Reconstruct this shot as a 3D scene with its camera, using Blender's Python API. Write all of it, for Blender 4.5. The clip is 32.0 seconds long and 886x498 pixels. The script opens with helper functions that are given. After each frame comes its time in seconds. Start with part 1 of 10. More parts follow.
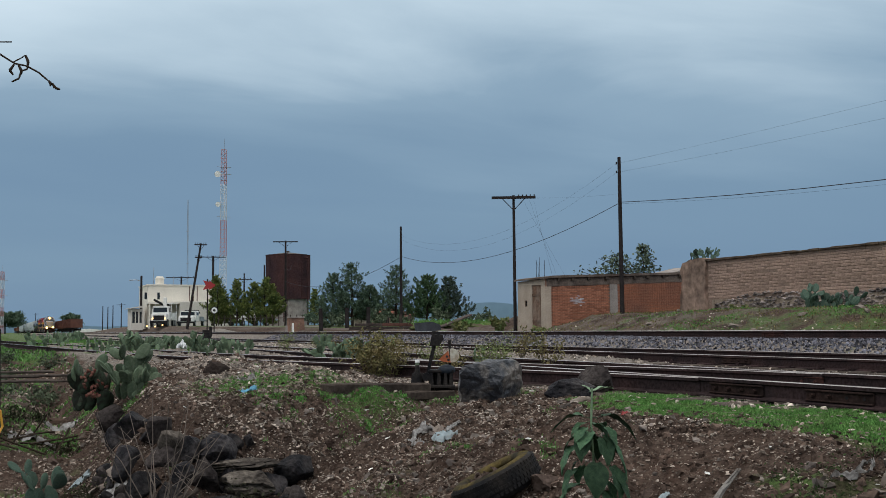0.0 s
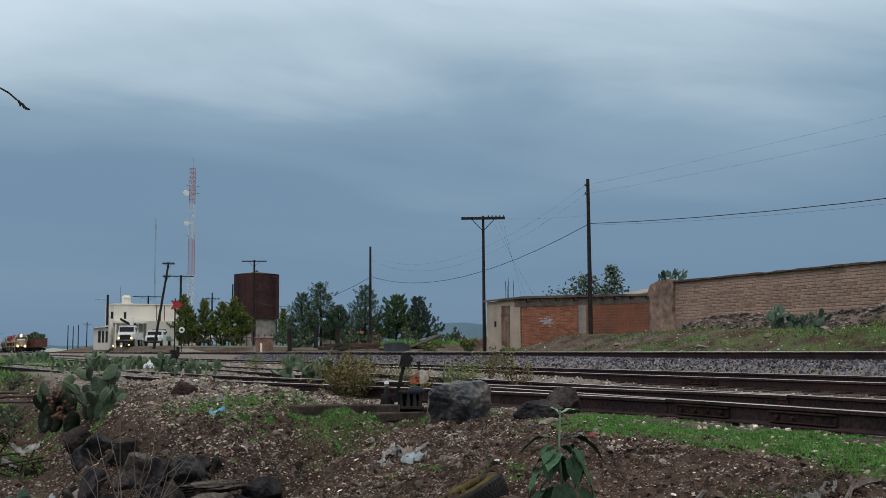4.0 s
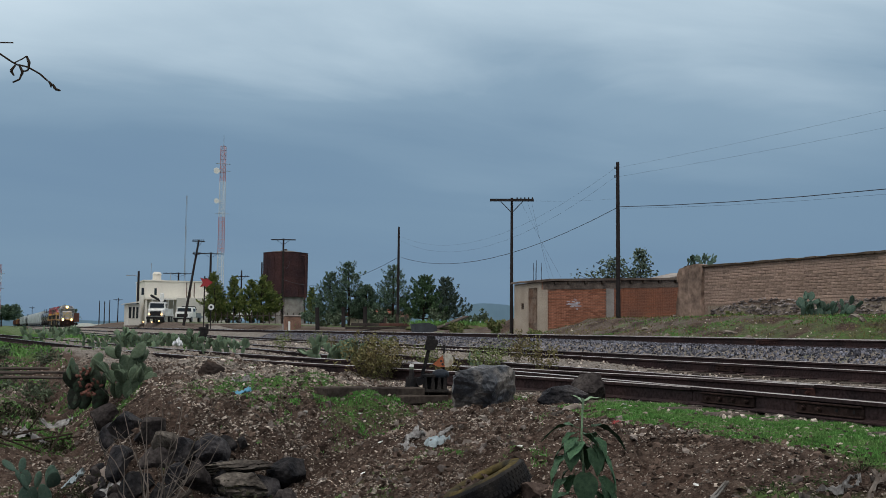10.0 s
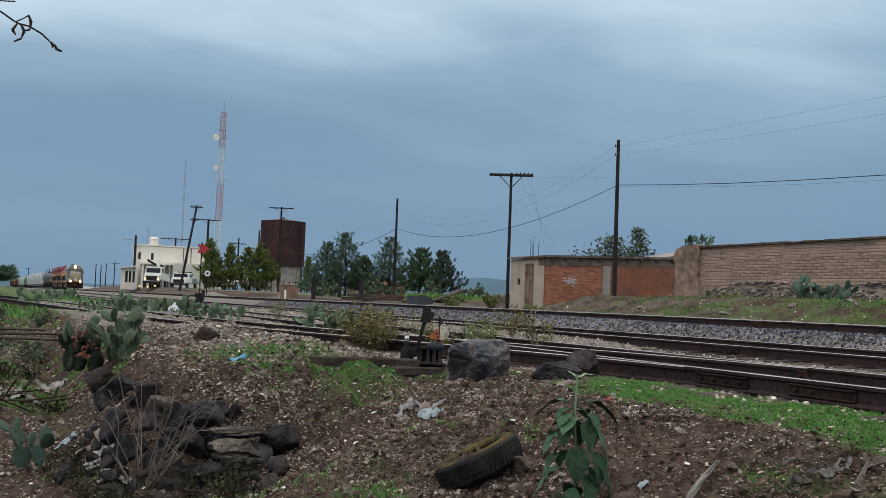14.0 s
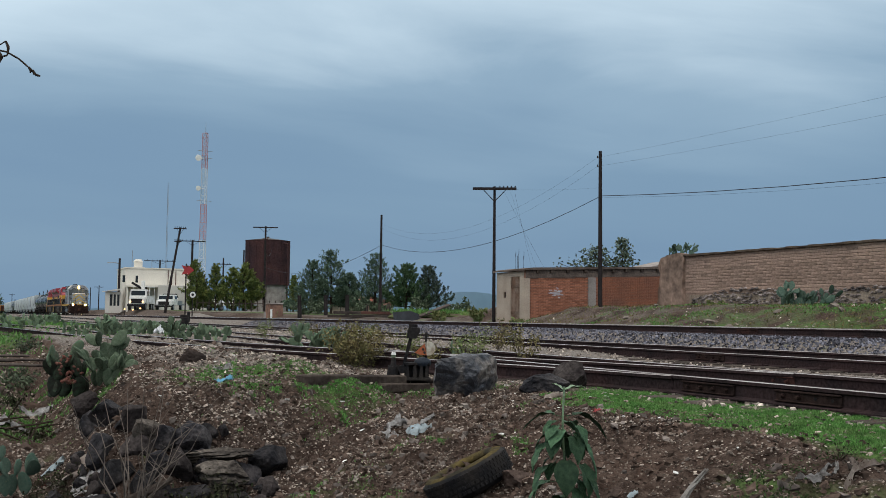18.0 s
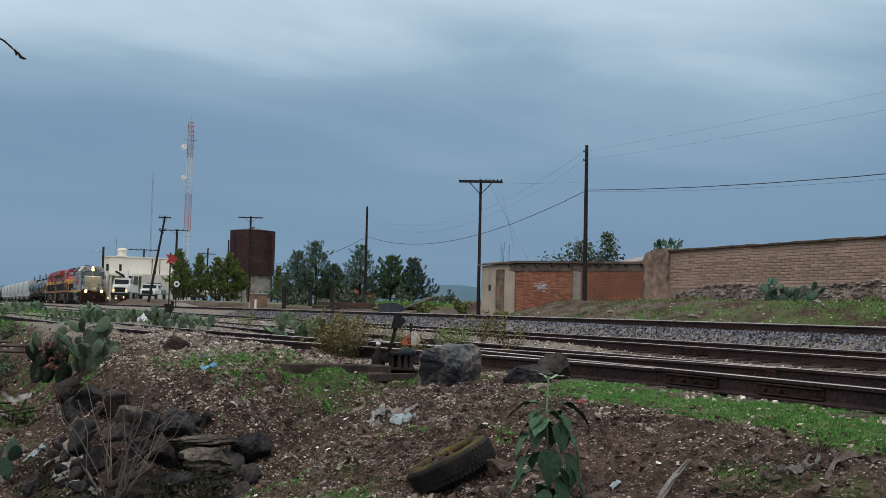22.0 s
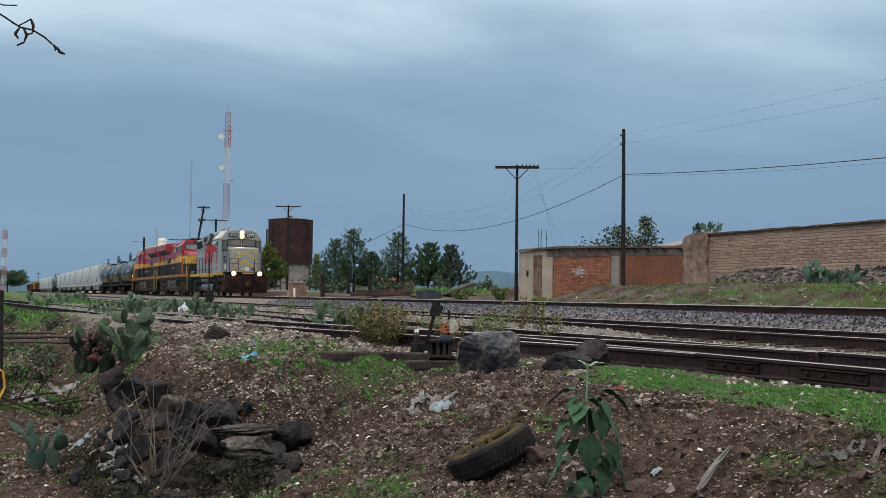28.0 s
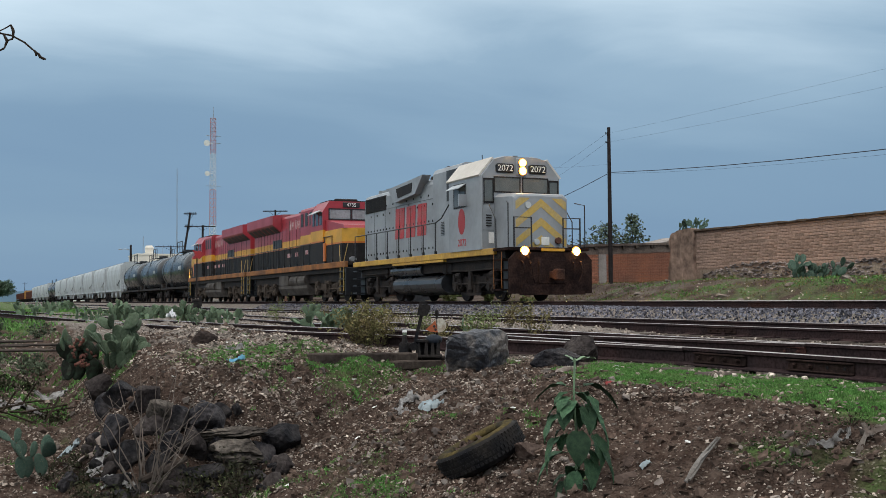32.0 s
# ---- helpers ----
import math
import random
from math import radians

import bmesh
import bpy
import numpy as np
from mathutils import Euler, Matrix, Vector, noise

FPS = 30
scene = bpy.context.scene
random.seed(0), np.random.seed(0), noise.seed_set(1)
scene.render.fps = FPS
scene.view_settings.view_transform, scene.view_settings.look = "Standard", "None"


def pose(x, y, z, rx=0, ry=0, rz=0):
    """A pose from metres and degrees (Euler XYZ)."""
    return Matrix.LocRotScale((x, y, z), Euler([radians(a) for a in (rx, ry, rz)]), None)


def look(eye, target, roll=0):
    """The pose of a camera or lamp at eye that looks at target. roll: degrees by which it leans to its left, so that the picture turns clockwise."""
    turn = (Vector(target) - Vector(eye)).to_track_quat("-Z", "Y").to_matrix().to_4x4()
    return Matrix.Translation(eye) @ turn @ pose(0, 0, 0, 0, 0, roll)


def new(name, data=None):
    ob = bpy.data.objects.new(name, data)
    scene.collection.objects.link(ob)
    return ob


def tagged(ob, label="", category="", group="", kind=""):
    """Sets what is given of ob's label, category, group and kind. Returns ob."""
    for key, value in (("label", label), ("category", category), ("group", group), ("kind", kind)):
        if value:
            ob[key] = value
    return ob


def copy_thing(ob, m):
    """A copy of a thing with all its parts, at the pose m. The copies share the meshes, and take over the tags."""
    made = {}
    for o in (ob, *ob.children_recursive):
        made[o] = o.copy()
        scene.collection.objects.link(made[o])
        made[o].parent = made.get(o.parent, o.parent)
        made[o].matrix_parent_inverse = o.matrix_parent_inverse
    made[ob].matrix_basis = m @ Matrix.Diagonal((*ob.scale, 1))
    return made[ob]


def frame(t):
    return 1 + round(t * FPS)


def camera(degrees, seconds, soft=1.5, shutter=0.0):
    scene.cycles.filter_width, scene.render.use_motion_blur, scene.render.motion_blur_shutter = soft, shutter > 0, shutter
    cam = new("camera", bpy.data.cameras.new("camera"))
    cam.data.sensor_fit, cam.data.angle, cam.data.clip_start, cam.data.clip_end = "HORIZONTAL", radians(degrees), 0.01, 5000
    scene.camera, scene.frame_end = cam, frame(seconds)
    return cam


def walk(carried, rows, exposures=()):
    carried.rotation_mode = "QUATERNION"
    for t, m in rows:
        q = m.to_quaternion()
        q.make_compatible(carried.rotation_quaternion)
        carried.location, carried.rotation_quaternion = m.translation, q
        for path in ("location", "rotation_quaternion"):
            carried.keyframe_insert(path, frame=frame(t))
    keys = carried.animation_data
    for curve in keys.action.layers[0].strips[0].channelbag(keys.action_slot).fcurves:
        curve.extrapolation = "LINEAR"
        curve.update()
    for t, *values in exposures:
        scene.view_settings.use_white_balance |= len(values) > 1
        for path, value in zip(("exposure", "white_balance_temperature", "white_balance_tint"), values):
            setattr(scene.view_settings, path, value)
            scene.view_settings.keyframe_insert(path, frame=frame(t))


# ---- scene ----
EXPOSURES = ((0.0, -0.06), (2.5, -0.06), (5.0, -0.22), (6.0, -0.05), (7.0, -0.02), (8.0, -0.11), (9.0, -0.12), (10.0, -0.14), (12.0, 0.0), (14.0, 0.1), (18.0, 0.06), (20.5, -0.01), (22.0, 0.02), (25.0, 0.17), (32.0, 0.16))
cam = camera(46.0, 32.0, soft=0.6)
walk(cam, [
    (0, pose(0.007, 0.051, -0.033, 94.388, 0.488, -23.313)),
    (0.5, pose(-0.001, 0.015, -0.033, 94.415, 0.695, -23.602)),
    (1, pose(0.009, 0.040, -0.035, 94.417, 0.945, -23.726)),
    (1.5, pose(-0.006, 0.019, -0.035, 94.371, 0.720, -24.450)),
    (2, pose(0.005, 0.022, -0.036, 94.417, 0.893, -24.315)),
    (2.5, pose(-0.004, 0.008, -0.031, 94.583, 1.008, -24.215)),
    (4.5, pose(-0.020, -0.005, -0.020, 95.589, 0.261, -25.152)),
    (5, pose(-0.021, -0.014, -0.019, 94.233, 1.186, -25.330)),
    (5.5, pose(0.002, 0.006, -0.004, 93.987, 2.198, -27.421)),
    (6, pose(-0.015, 0.017, 0.004, 93.899, 3.313, -25.923)),
    (6.5, pose(-0.020, -0.006, 0.003, 93.683, 2.597, -24.279)),
    (7, pose(-0.012, -0.014, 0.005, 94.309, 1.766, -26.298)),
    (7.5, pose(0.001, 0.006, 0.009, 94.403, 0.962, -25.317)),
    (8, pose(0.007, 0.001, 0.014, 94.749, 1.060, -24.176)),
    (8.5, pose(0.006, -0.012, 0.016, 94.722, 0.018, -23.766)),
    (9, pose(0.005, -0.016, 0.020, 94.587, 0.134, -23.567)),
    (9.5, pose(0.001, -0.022, 0.019, 94.427, -0.137, -23.554)),
    (10, pose(0.002, -0.009, 0.016, 94.399, -0.481, -23.501)),
    (10.5, pose(0.001, -0.015, 0.019, 94.398, -0.550, -23.642)),
    (11, pose(-0.004, -0.015, 0.013, 94.092, -1.994, -24.002)),
    (11.5, pose(0.000, -0.003, 0.012, 93.621, -2.050, -23.923)),
    (12, pose(-0.006, -0.008, 0.012, 93.327, -2.000, -23.929)),
    (12.5, pose(0.002, -0.002, 0.008, 93.114, -1.738, -23.841)),
    (13, pose(-0.003, 0.003, 0.009, 92.884, -2.329, -23.875)),
    (13.5, pose(0.000, 0.008, 0.011, 92.889, -2.345, -23.719)),
    (14, pose(-0.004, 0.000, 0.013, 92.932, -2.135, -23.747)),
    (14.5, pose(0.002, 0.008, 0.013, 93.000, -2.039, -23.832)),
    (16.5, pose(-0.003, -0.012, 0.012, 93.386, -1.386, -24.250)),
    (17, pose(0.006, 0.008, 0.012, 93.443, -1.308, -24.203)),
    (17.5, pose(0.008, 0.004, 0.013, 93.671, -1.221, -24.277)),
    (18, pose(0.005, -0.009, 0.016, 93.770, -0.627, -24.467)),
    (18.5, pose(-0.006, -0.016, 0.012, 93.860, -0.981, -25.335)),
    (19, pose(-0.001, 0.001, -0.003, 93.879, -1.053, -25.544)),
    (19.5, pose(-0.007, -0.010, -0.004, 93.584, -0.981, -25.246)),
    (20, pose(0.000, -0.005, -0.004, 93.494, -0.987, -25.182)),
    (20.5, pose(0.006, 0.004, -0.006, 93.462, -1.076, -25.258)),
    (21, pose(-0.001, -0.001, -0.007, 93.391, -1.135, -25.302)),
    (21.5, pose(0.006, 0.004, -0.012, 93.360, -1.245, -25.288)),
    (22, pose(-0.001, -0.004, -0.011, 93.391, -1.314, -25.323)),
    (22.5, pose(0.005, 0.006, -0.011, 93.346, -1.325, -25.327)),
    (23, pose(0.005, 0.004, -0.011, 92.583, -1.138, -25.104)),
    (23.5, pose(0.012, 0.013, -0.012, 92.248, -0.892, -24.764)),
    (24, pose(0.009, 0.015, -0.012, 92.324, -0.829, -24.517)),
    (24.5, pose(0.004, 0.007, -0.011, 92.361, -0.804, -24.313)),
    (25, pose(0.006, 0.009, -0.006, 92.388, -0.627, -23.859)),
    (25.5, pose(0.011, 0.019, -0.010, 92.461, -0.741, -23.483)),
    (27.5, pose(0.012, 0.009, -0.012, 92.622, -0.660, -23.198)),
    (28, pose(0.000, 0.000, 0.000, 92.610, -0.699, -23.247)),
    (28.5, pose(0.004, 0.018, -0.019, 92.763, -0.810, -23.521)),
    (29, pose(0.005, -0.002, -0.018, 92.831, -0.948, -23.575)),
    (29.5, pose(-0.006, -0.010, -0.019, 92.937, -0.767, -23.528)),
    (30, pose(0.009, 0.016, -0.019, 92.997, -0.431, -23.635)),
    (30.5, pose(-0.005, -0.013, -0.016, 93.047, -0.290, -23.948)),
    (31, pose(-0.002, -0.022, -0.022, 93.082, -0.049, -23.984)),
    (31.5, pose(0.003, -0.023, -0.024, 92.965, 0.081, -23.872)),
    (32, pose(0.014, -0.012, -0.026, 92.716, 0.419, -23.855)),
], EXPOSURES)

# ---------------------------------------------------------------- light
world = bpy.data.worlds.new("overcast_dusk")
scene.world = world
world.use_nodes = True
wn, wl = world.node_tree.nodes, world.node_tree.links
wn.clear()
SUN_UP, SUN_TURN = 64.0, 215.0
sky = wn.new("ShaderNodeTexSky")
sky.sky_type, sky.sun_disc = "NISHITA", False
sky.sun_elevation, sky.sun_rotation = radians(SUN_UP), radians(SUN_TURN)
coord = wn.new("ShaderNodeTexCoord")
sep = wn.new("ShaderNodeSeparateXYZ")
wl.new(coord.outputs["Generated"], sep.inputs[0])


def wmath(op, a, b, clamp=False):
    n = wn.new("ShaderNodeMath")
    n.operation, n.use_clamp = op, clamp
    for i, v in enumerate((a, b)):
        if isinstance(v, (int, float)):
            n.inputs[i].default_value = v
        else:
            wl.new(v, n.inputs[i])
    return n.outputs[0]


# cloud deck: direction projected on a plane overhead, so bands narrow towards the horizon
height = wmath("ADD", wmath("MAXIMUM", sep.outputs[2], 0.0), 0.13)
plane = wn.new("ShaderNodeCombineXYZ")
wl.new(wmath("DIVIDE", sep.outputs[0], height), plane.inputs[0])
wl.new(wmath("DIVIDE", sep.outputs[1], height), plane.inputs[1])
turned = wn.new("ShaderNodeMapping")
turned.inputs["Rotation"].default_value = (0, 0, radians(24))
turned.inputs["Scale"].default_value = (0.36, 0.62, 1.0)
wl.new(plane.outputs[0], turned.inputs[0])


def cloud_noise(scale, detail, rough, warp):
    n = wn.new("ShaderNodeTexNoise")
    n.inputs["Scale"].default_value, n.inputs["Detail"].default_value = scale, detail
    n.inputs["Roughness"].default_value, n.inputs["Distortion"].default_value = rough, warp
    wl.new(turned.outputs[0], n.inputs["Vector"])
    return n.outputs["Fac"]


broad = cloud_noise(0.8, 4, 0.42, 0.25)
wisps = cloud_noise(2.0, 7, 0.55, 0.4)
shape = wmath("ADD", wmath("MULTIPLY", wmath("SUBTRACT", broad, 0.5), 1.05), wmath("MULTIPLY", wmath("SUBTRACT", wisps, 0.5), 0.25))
calm = wmath("ADD", wmath("MULTIPLY", wmath("MAXIMUM", sep.outputs[2], 0.0), 3.6), 0.12, True)
shape = wmath("MULTIPLY", shape, calm)
high = wmath("MULTIPLY", wmath("MAXIMUM", wmath("SUBTRACT", sep.outputs[2], 0.175), 0.0), 1.15)
lift = wmath("ADD", wmath("ADD", shape, high), wmath("MULTIPLY", sep.outputs[2], wmath("SUBTRACT", 1.03, wmath("MULTIPLY", sep.outputs[0], 0.5))))
ramp = wn.new("ShaderNodeValToRGB")
wl.new(lift, ramp.inputs[0])
stops = ((0.0, (0.124, 0.204, 0.306)), (0.13, (0.144, 0.230, 0.326)), (0.24, (0.205, 0.301, 0.394)), (0.36, (0.415, 0.52, 0.60)), (0.48, (0.62, 0.72, 0.79)), (1.0, (0.98, 1.0, 1.0)))
ramp.color_ramp.elements.remove(ramp.color_ramp.elements[1])
for i, (p, c) in enumerate(stops):
    e = ramp.color_ramp.elements[0] if i == 0 else ramp.color_ramp.elements.new(p)
    e.position, e.color = p, (*c, 1)
veil = wn.new("ShaderNodeMix")
veil.data_type = "RGBA"
veil.inputs["Factor"].default_value = 0.94
dim = wn.new("ShaderNodeVectorMath")
dim.operation = "SCALE"
dim.inputs["Scale"].default_value = 0.06
wl.new(sky.outputs[0], dim.inputs[0])
wl.new(dim.outputs[0], veil.inputs["A"])
wl.new(ramp.outputs[0], veil.inputs["B"])
back = wn.new("ShaderNodeBackground")
back.inputs["Strength"].default_value = 1.38
wl.new(veil.outputs["Result"], back.inputs["Color"])
wout = wn.new("ShaderNodeOutputWorld")
wl.new(back.outputs[0], wout.inputs[0])
sun = new("sun", bpy.data.lights.new("sun", "SUN"))
sun.data.energy, sun.data.angle, sun.data.color = 0.85, radians(40), (1.0, 0.93, 0.86)
sun.matrix_world = look((0, 0, 30), (-math.sin(radians(SUN_TURN)) * 20, -math.cos(radians(SUN_TURN)) * 20, 30 - 20 * math.tan(radians(SUN_UP))))
scene.view_settings.exposure = 0.0


# ---------------------------------------------------------------- materials
def mat(name, color, rough=0.8, metal=0.0, vary=0.25, scale=3.0, fine=40.0, bump=0.3, second=None, amount=0.5, per_piece=0.0, glow=None, depth=0.02, space="Object", sharp=0.15, dots=0.0):
    """A painted or natural surface: a base colour, stains of a second colour at one scale, grain and relief at another."""
    m = bpy.data.materials.new(name)
    m.use_nodes = True
    n, l = m.node_tree.nodes, m.node_tree.links
    p = n["Principled BSDF"]
    p.inputs["Roughness"].default_value, p.inputs["Metallic"].default_value = rough, metal
    p.inputs["Specular IOR Level"].default_value = 0.5 if rough < 0.56 else 0.12 if rough < 0.78 else 0.02
    tc = n.new("ShaderNodeTexCoord")
    big, small = n.new("ShaderNodeTexNoise"), n.new("ShaderNodeTexNoise")
    for node, s, det in ((big, scale, 6), (small, fine, 4)):
        node.inputs["Scale"].default_value, node.inputs["Detail"].default_value = s, det
        l.new(tc.outputs[space], node.inputs["Vector"])
    ramp = n.new("ShaderNodeMapRange")
    ramp.inputs["From Min"].default_value, ramp.inputs["From Max"].default_value = 0.5 - sharp + (0.5 - amount) * 0.4, 0.5 + sharp + (0.5 - amount) * 0.4
    l.new(big.outputs["Fac"], ramp.inputs["Value"])
    mix = n.new("ShaderNodeMix")
    mix.data_type = "RGBA"
    two = second or tuple(c * (1 - vary) for c in color)
    mix.inputs["A"].default_value, mix.inputs["B"].default_value = (*color, 1), (*two, 1)
    l.new(ramp.outputs[0], mix.inputs["Factor"])
    grain = n.new("ShaderNodeHueSaturation")
    val = n.new("ShaderNodeMapRange")
    val.inputs["To Min"].default_value, val.inputs["To Max"].default_value = 1 - vary, 1 + vary
    val.inputs["From Min"].default_value, val.inputs["From Max"].default_value = 0.3, 0.7
    l.new(small.outputs["Fac"], val.inputs["Value"])
    value = val.outputs[0]
    if per_piece:
        info = n.new("ShaderNodeObjectInfo") if per_piece > 0 else n.new("ShaderNodeNewGeometry")
        pr = n.new("ShaderNodeMapRange")
        pr.inputs["To Min"].default_value, pr.inputs["To Max"].default_value = 1 - abs(per_piece), 1 + abs(per_piece)
        l.new(info.outputs["Random" if per_piece > 0 else "Random Per Island"], pr.inputs["Value"])
        mul = n.new("ShaderNodeMath")
        mul.operation = "MULTIPLY"
        l.new(value, mul.inputs[0])
        l.new(pr.outputs[0], mul.inputs[1])
        value = mul.outputs[0]
    l.new(value, grain.inputs["Value"])
    tint = mix.outputs["Result"]
    if dots:
        spots = n.new("ShaderNodeTexVoronoi")
        spots.inputs["Scale"].default_value = dots
        l.new(tc.outputs[space], spots.inputs["Vector"])
        near = n.new("ShaderNodeMapRange")
        near.inputs["From Min"].default_value, near.inputs["From Max"].default_value = 0.17, 0.09
        l.new(spots.outputs["Distance"], near.inputs["Value"])
        dark = n.new("ShaderNodeMix")
        dark.data_type = "RGBA"
        l.new(near.outputs[0], dark.inputs["Factor"])
        l.new(tint, dark.inputs["A"])
        dark.inputs["B"].default_value = (0.17, 0.16, 0.11, 1)
        tint = dark.outputs["Result"]
    l.new(tint, grain.inputs["Color"])
    l.new(grain.outputs[0], p.inputs["Base Color"])
    rr = n.new("ShaderNodeMapRange")
    rr.inputs["To Min"].default_value, rr.inputs["To Max"].default_value = max(0.03, rough - 0.12), min(1, rough + 0.12)
    l.new(big.outputs["Fac"], rr.inputs["Value"])
    l.new(rr.outputs[0], p.inputs["Roughness"])
    if bump:
        b = n.new("ShaderNodeBump")
        b.inputs["Strength"].default_value, b.inputs["Distance"].default_value = bump, depth
        l.new(small.outputs["Fac"], b.inputs["Height"])
        l.new(b.outputs[0], p.inputs["Normal"])
    if glow:
        p.inputs["Emission Color"].default_value, p.inputs["Emission Strength"].default_value = (*glow[:3], 1), glow[3]
    return m


DIRT = mat("dirt", (0.15, 0.105, 0.08), 0.95, vary=0.3, scale=0.9, fine=14, bump=0.8, second=(0.09, 0.062, 0.05), depth=0.05)
GRAVEL = mat("grey_ballast", (0.23, 0.23, 0.25), 0.9, vary=0.35, scale=1.2, fine=26, bump=1.0, second=(0.16, 0.155, 0.165), depth=0.06)
RAIL = mat("rusty_rail", (0.046, 0.029, 0.0285), 0.82, 0.0, vary=0.4, scale=2.0, fine=30, second=(0.026, 0.020, 0.021), bump=0.2)
JOINT = mat("red_rusty_joint", (0.068, 0.033, 0.028), 0.85, vary=0.35, scale=4.0, fine=30, second=(0.04, 0.024, 0.022), bump=0.3)
RAIL_TOP = mat("worn_rail_head", (0.42, 0.40, 0.395), 0.30, 0.9, vary=0.15, scale=1.0, fine=20, second=(0.28, 0.25, 0.24), bump=0.05)
TIE = mat("weathered_timber", (0.085, 0.07, 0.06), 0.9, vary=0.3, scale=1.5, fine=22, second=(0.05, 0.04, 0.037), bump=0.6, per_piece=0.25)
TIMBER = mat("grey_timber", (0.075, 0.06, 0.05), 0.9, vary=0.35, scale=2.0, fine=22, second=(0.035, 0.028, 0.025), bump=0.6, per_piece=0.2)
POLE = mat("creosoted_pole", (0.035, 0.03, 0.03), 0.9, vary=0.3, scale=2, fine=25, bump=0.4)
BRICK = mat("red_brick", (0.40, 0.165, 0.098), 0.9, vary=0.35, scale=0.7, fine=25, second=(0.25, 0.12, 0.086), bump=0.4, per_piece=0.3)
MORTAR = mat("mortar", (0.36, 0.185, 0.128), 0.95, vary=0.25, scale=1.5, fine=30, second=(0.22, 0.14, 0.11), bump=0.5)
PLASTER = mat("weathered_plaster", (0.42, 0.35, 0.285), 0.9, vary=0.15, scale=1.2, fine=18, second=(0.33, 0.27, 0.22), bump=0.3)
CONCRETE = mat("grey_concrete", (0.30, 0.27, 0.25), 0.9, vary=0.2, scale=1.5, fine=25, second=(0.20, 0.175, 0.16), bump=0.4)
ADOBE = mat("adobe", (0.35, 0.245, 0.192), 0.95, vary=0.2, scale=0.5, fine=12, second=(0.25, 0.178, 0.143), bump=0.7, per_piece=0.16)
ADOBE_JOINT = mat("adobe_joint", (0.27, 0.188, 0.148), 0.95, vary=0.3, second=(0.19, 0.14, 0.114), scale=0.8, fine=16, bump=0.6)
STONE = mat("dark_volcanic_rock", (0.0105, 0.0102, 0.0125), 0.74, vary=0.5, scale=6, fine=30, second=(0.045, 0.04, 0.04), amount=0.34, bump=1.0, depth=0.018, per_piece=0.5)
STONE_WALL = mat("rubble_stone", (0.29, 0.245, 0.225), 0.95, vary=0.3, scale=2, fine=14, second=(0.085, 0.072, 0.07), bump=0.8, per_piece=-0.6)
PALE_STONE = mat("pale_stone", (0.43, 0.375, 0.325), 0.9, vary=0.25, scale=4, fine=30, second=(0.18, 0.14, 0.115), bump=0.5, per_piece=-0.8)
CHIP = mat("tan_stone_chip", (0.31, 0.26, 0.222), 0.9, vary=0.25, scale=4, fine=30, second=(0.11, 0.086, 0.07), bump=0.5, per_piece=-0.85)
WHITE_WALL = mat("cream_render", (0.72, 0.68, 0.60), 0.85, vary=0.06, scale=0.4, fine=6, second=(0.62, 0.58, 0.52), bump=0.1)
RUST = mat("rust_plate", (0.075, 0.038, 0.037), 0.8, 0.2, vary=0.25, scale=0.5, fine=5, second=(0.043, 0.027, 0.031), bump=0.2)
FOLIAGE = mat("pine_needles", (0.105, 0.155, 0.10), 0.75, vary=0.3, scale=2, fine=9, second=(0.05, 0.08, 0.056), bump=0, per_piece=-0.35)
FOLIAGE_YELLOW = mat("cypress_foliage", (0.17, 0.19, 0.05), 0.7, vary=0.3, scale=2, fine=9, second=(0.06, 0.095, 0.032), bump=0, per_piece=-0.5)
BARK = mat("bark", (0.05, 0.038, 0.03), 0.95, vary=0.3, scale=3, fine=20, bump=0.6)
CACTUS = mat("prickly_pear_skin", (0.098, 0.16, 0.108), 0.65, vary=0.25, scale=7, fine=45, second=(0.125, 0.155, 0.09), bump=0.5, per_piece=0.45, dots=9.0)
# darker pear skin: shade painted into the green, dead pads in the brown
CACTUS_DARK = mat("shaded_dead_pear_skin", (0.035, 0.055, 0.035), 0.7, vary=0.2, scale=5, fine=40, second=(0.02, 0.018, 0.014), bump=0.2, per_piece=0.6)
GRASS = mat("short_grass", (0.085, 0.205, 0.052), 0.8, vary=0.35, scale=3, fine=14, second=(0.115, 0.20, 0.066), bump=0, per_piece=-0.35)
BLACK = mat("black_paint", (0.012, 0.013, 0.016), 0.45, vary=0.3, scale=3, fine=20, bump=0.05)
GREY = mat("grey_locomotive_paint", (0.265, 0.285, 0.305), 0.45, vary=0.06, scale=0.8, fine=6, second=(0.20, 0.212, 0.225), bump=0.03, amount=0.4)
RED = mat("red_locomotive_paint", (0.32, 0.026, 0.038), 0.4, vary=0.08, scale=0.8, fine=6, second=(0.26, 0.025, 0.035), bump=0.03)
YELLOW = mat("yellow_paint", (0.62, 0.30, 0.02), 0.45, vary=0.08, scale=1, fine=8, second=(0.45, 0.25, 0.03), bump=0.03)
ORANGE = mat("orange_paint", (0.55, 0.15, 0.02), 0.45, vary=0.08, scale=1, fine=8, second=(0.4, 0.11, 0.02), bump=0.03)
CHARCOAL = mat("dark_grey_paint", (0.012, 0.012, 0.014), 0.62, vary=0.1, scale=1, fine=8, second=(0.03, 0.027, 0.026), bump=0.03)
GRIME = mat("grimy_underframe", (0.014, 0.0125, 0.013), 0.7, 0.1, vary=0.35, scale=2, fine=14, second=(0.038, 0.03, 0.026), bump=0.3)
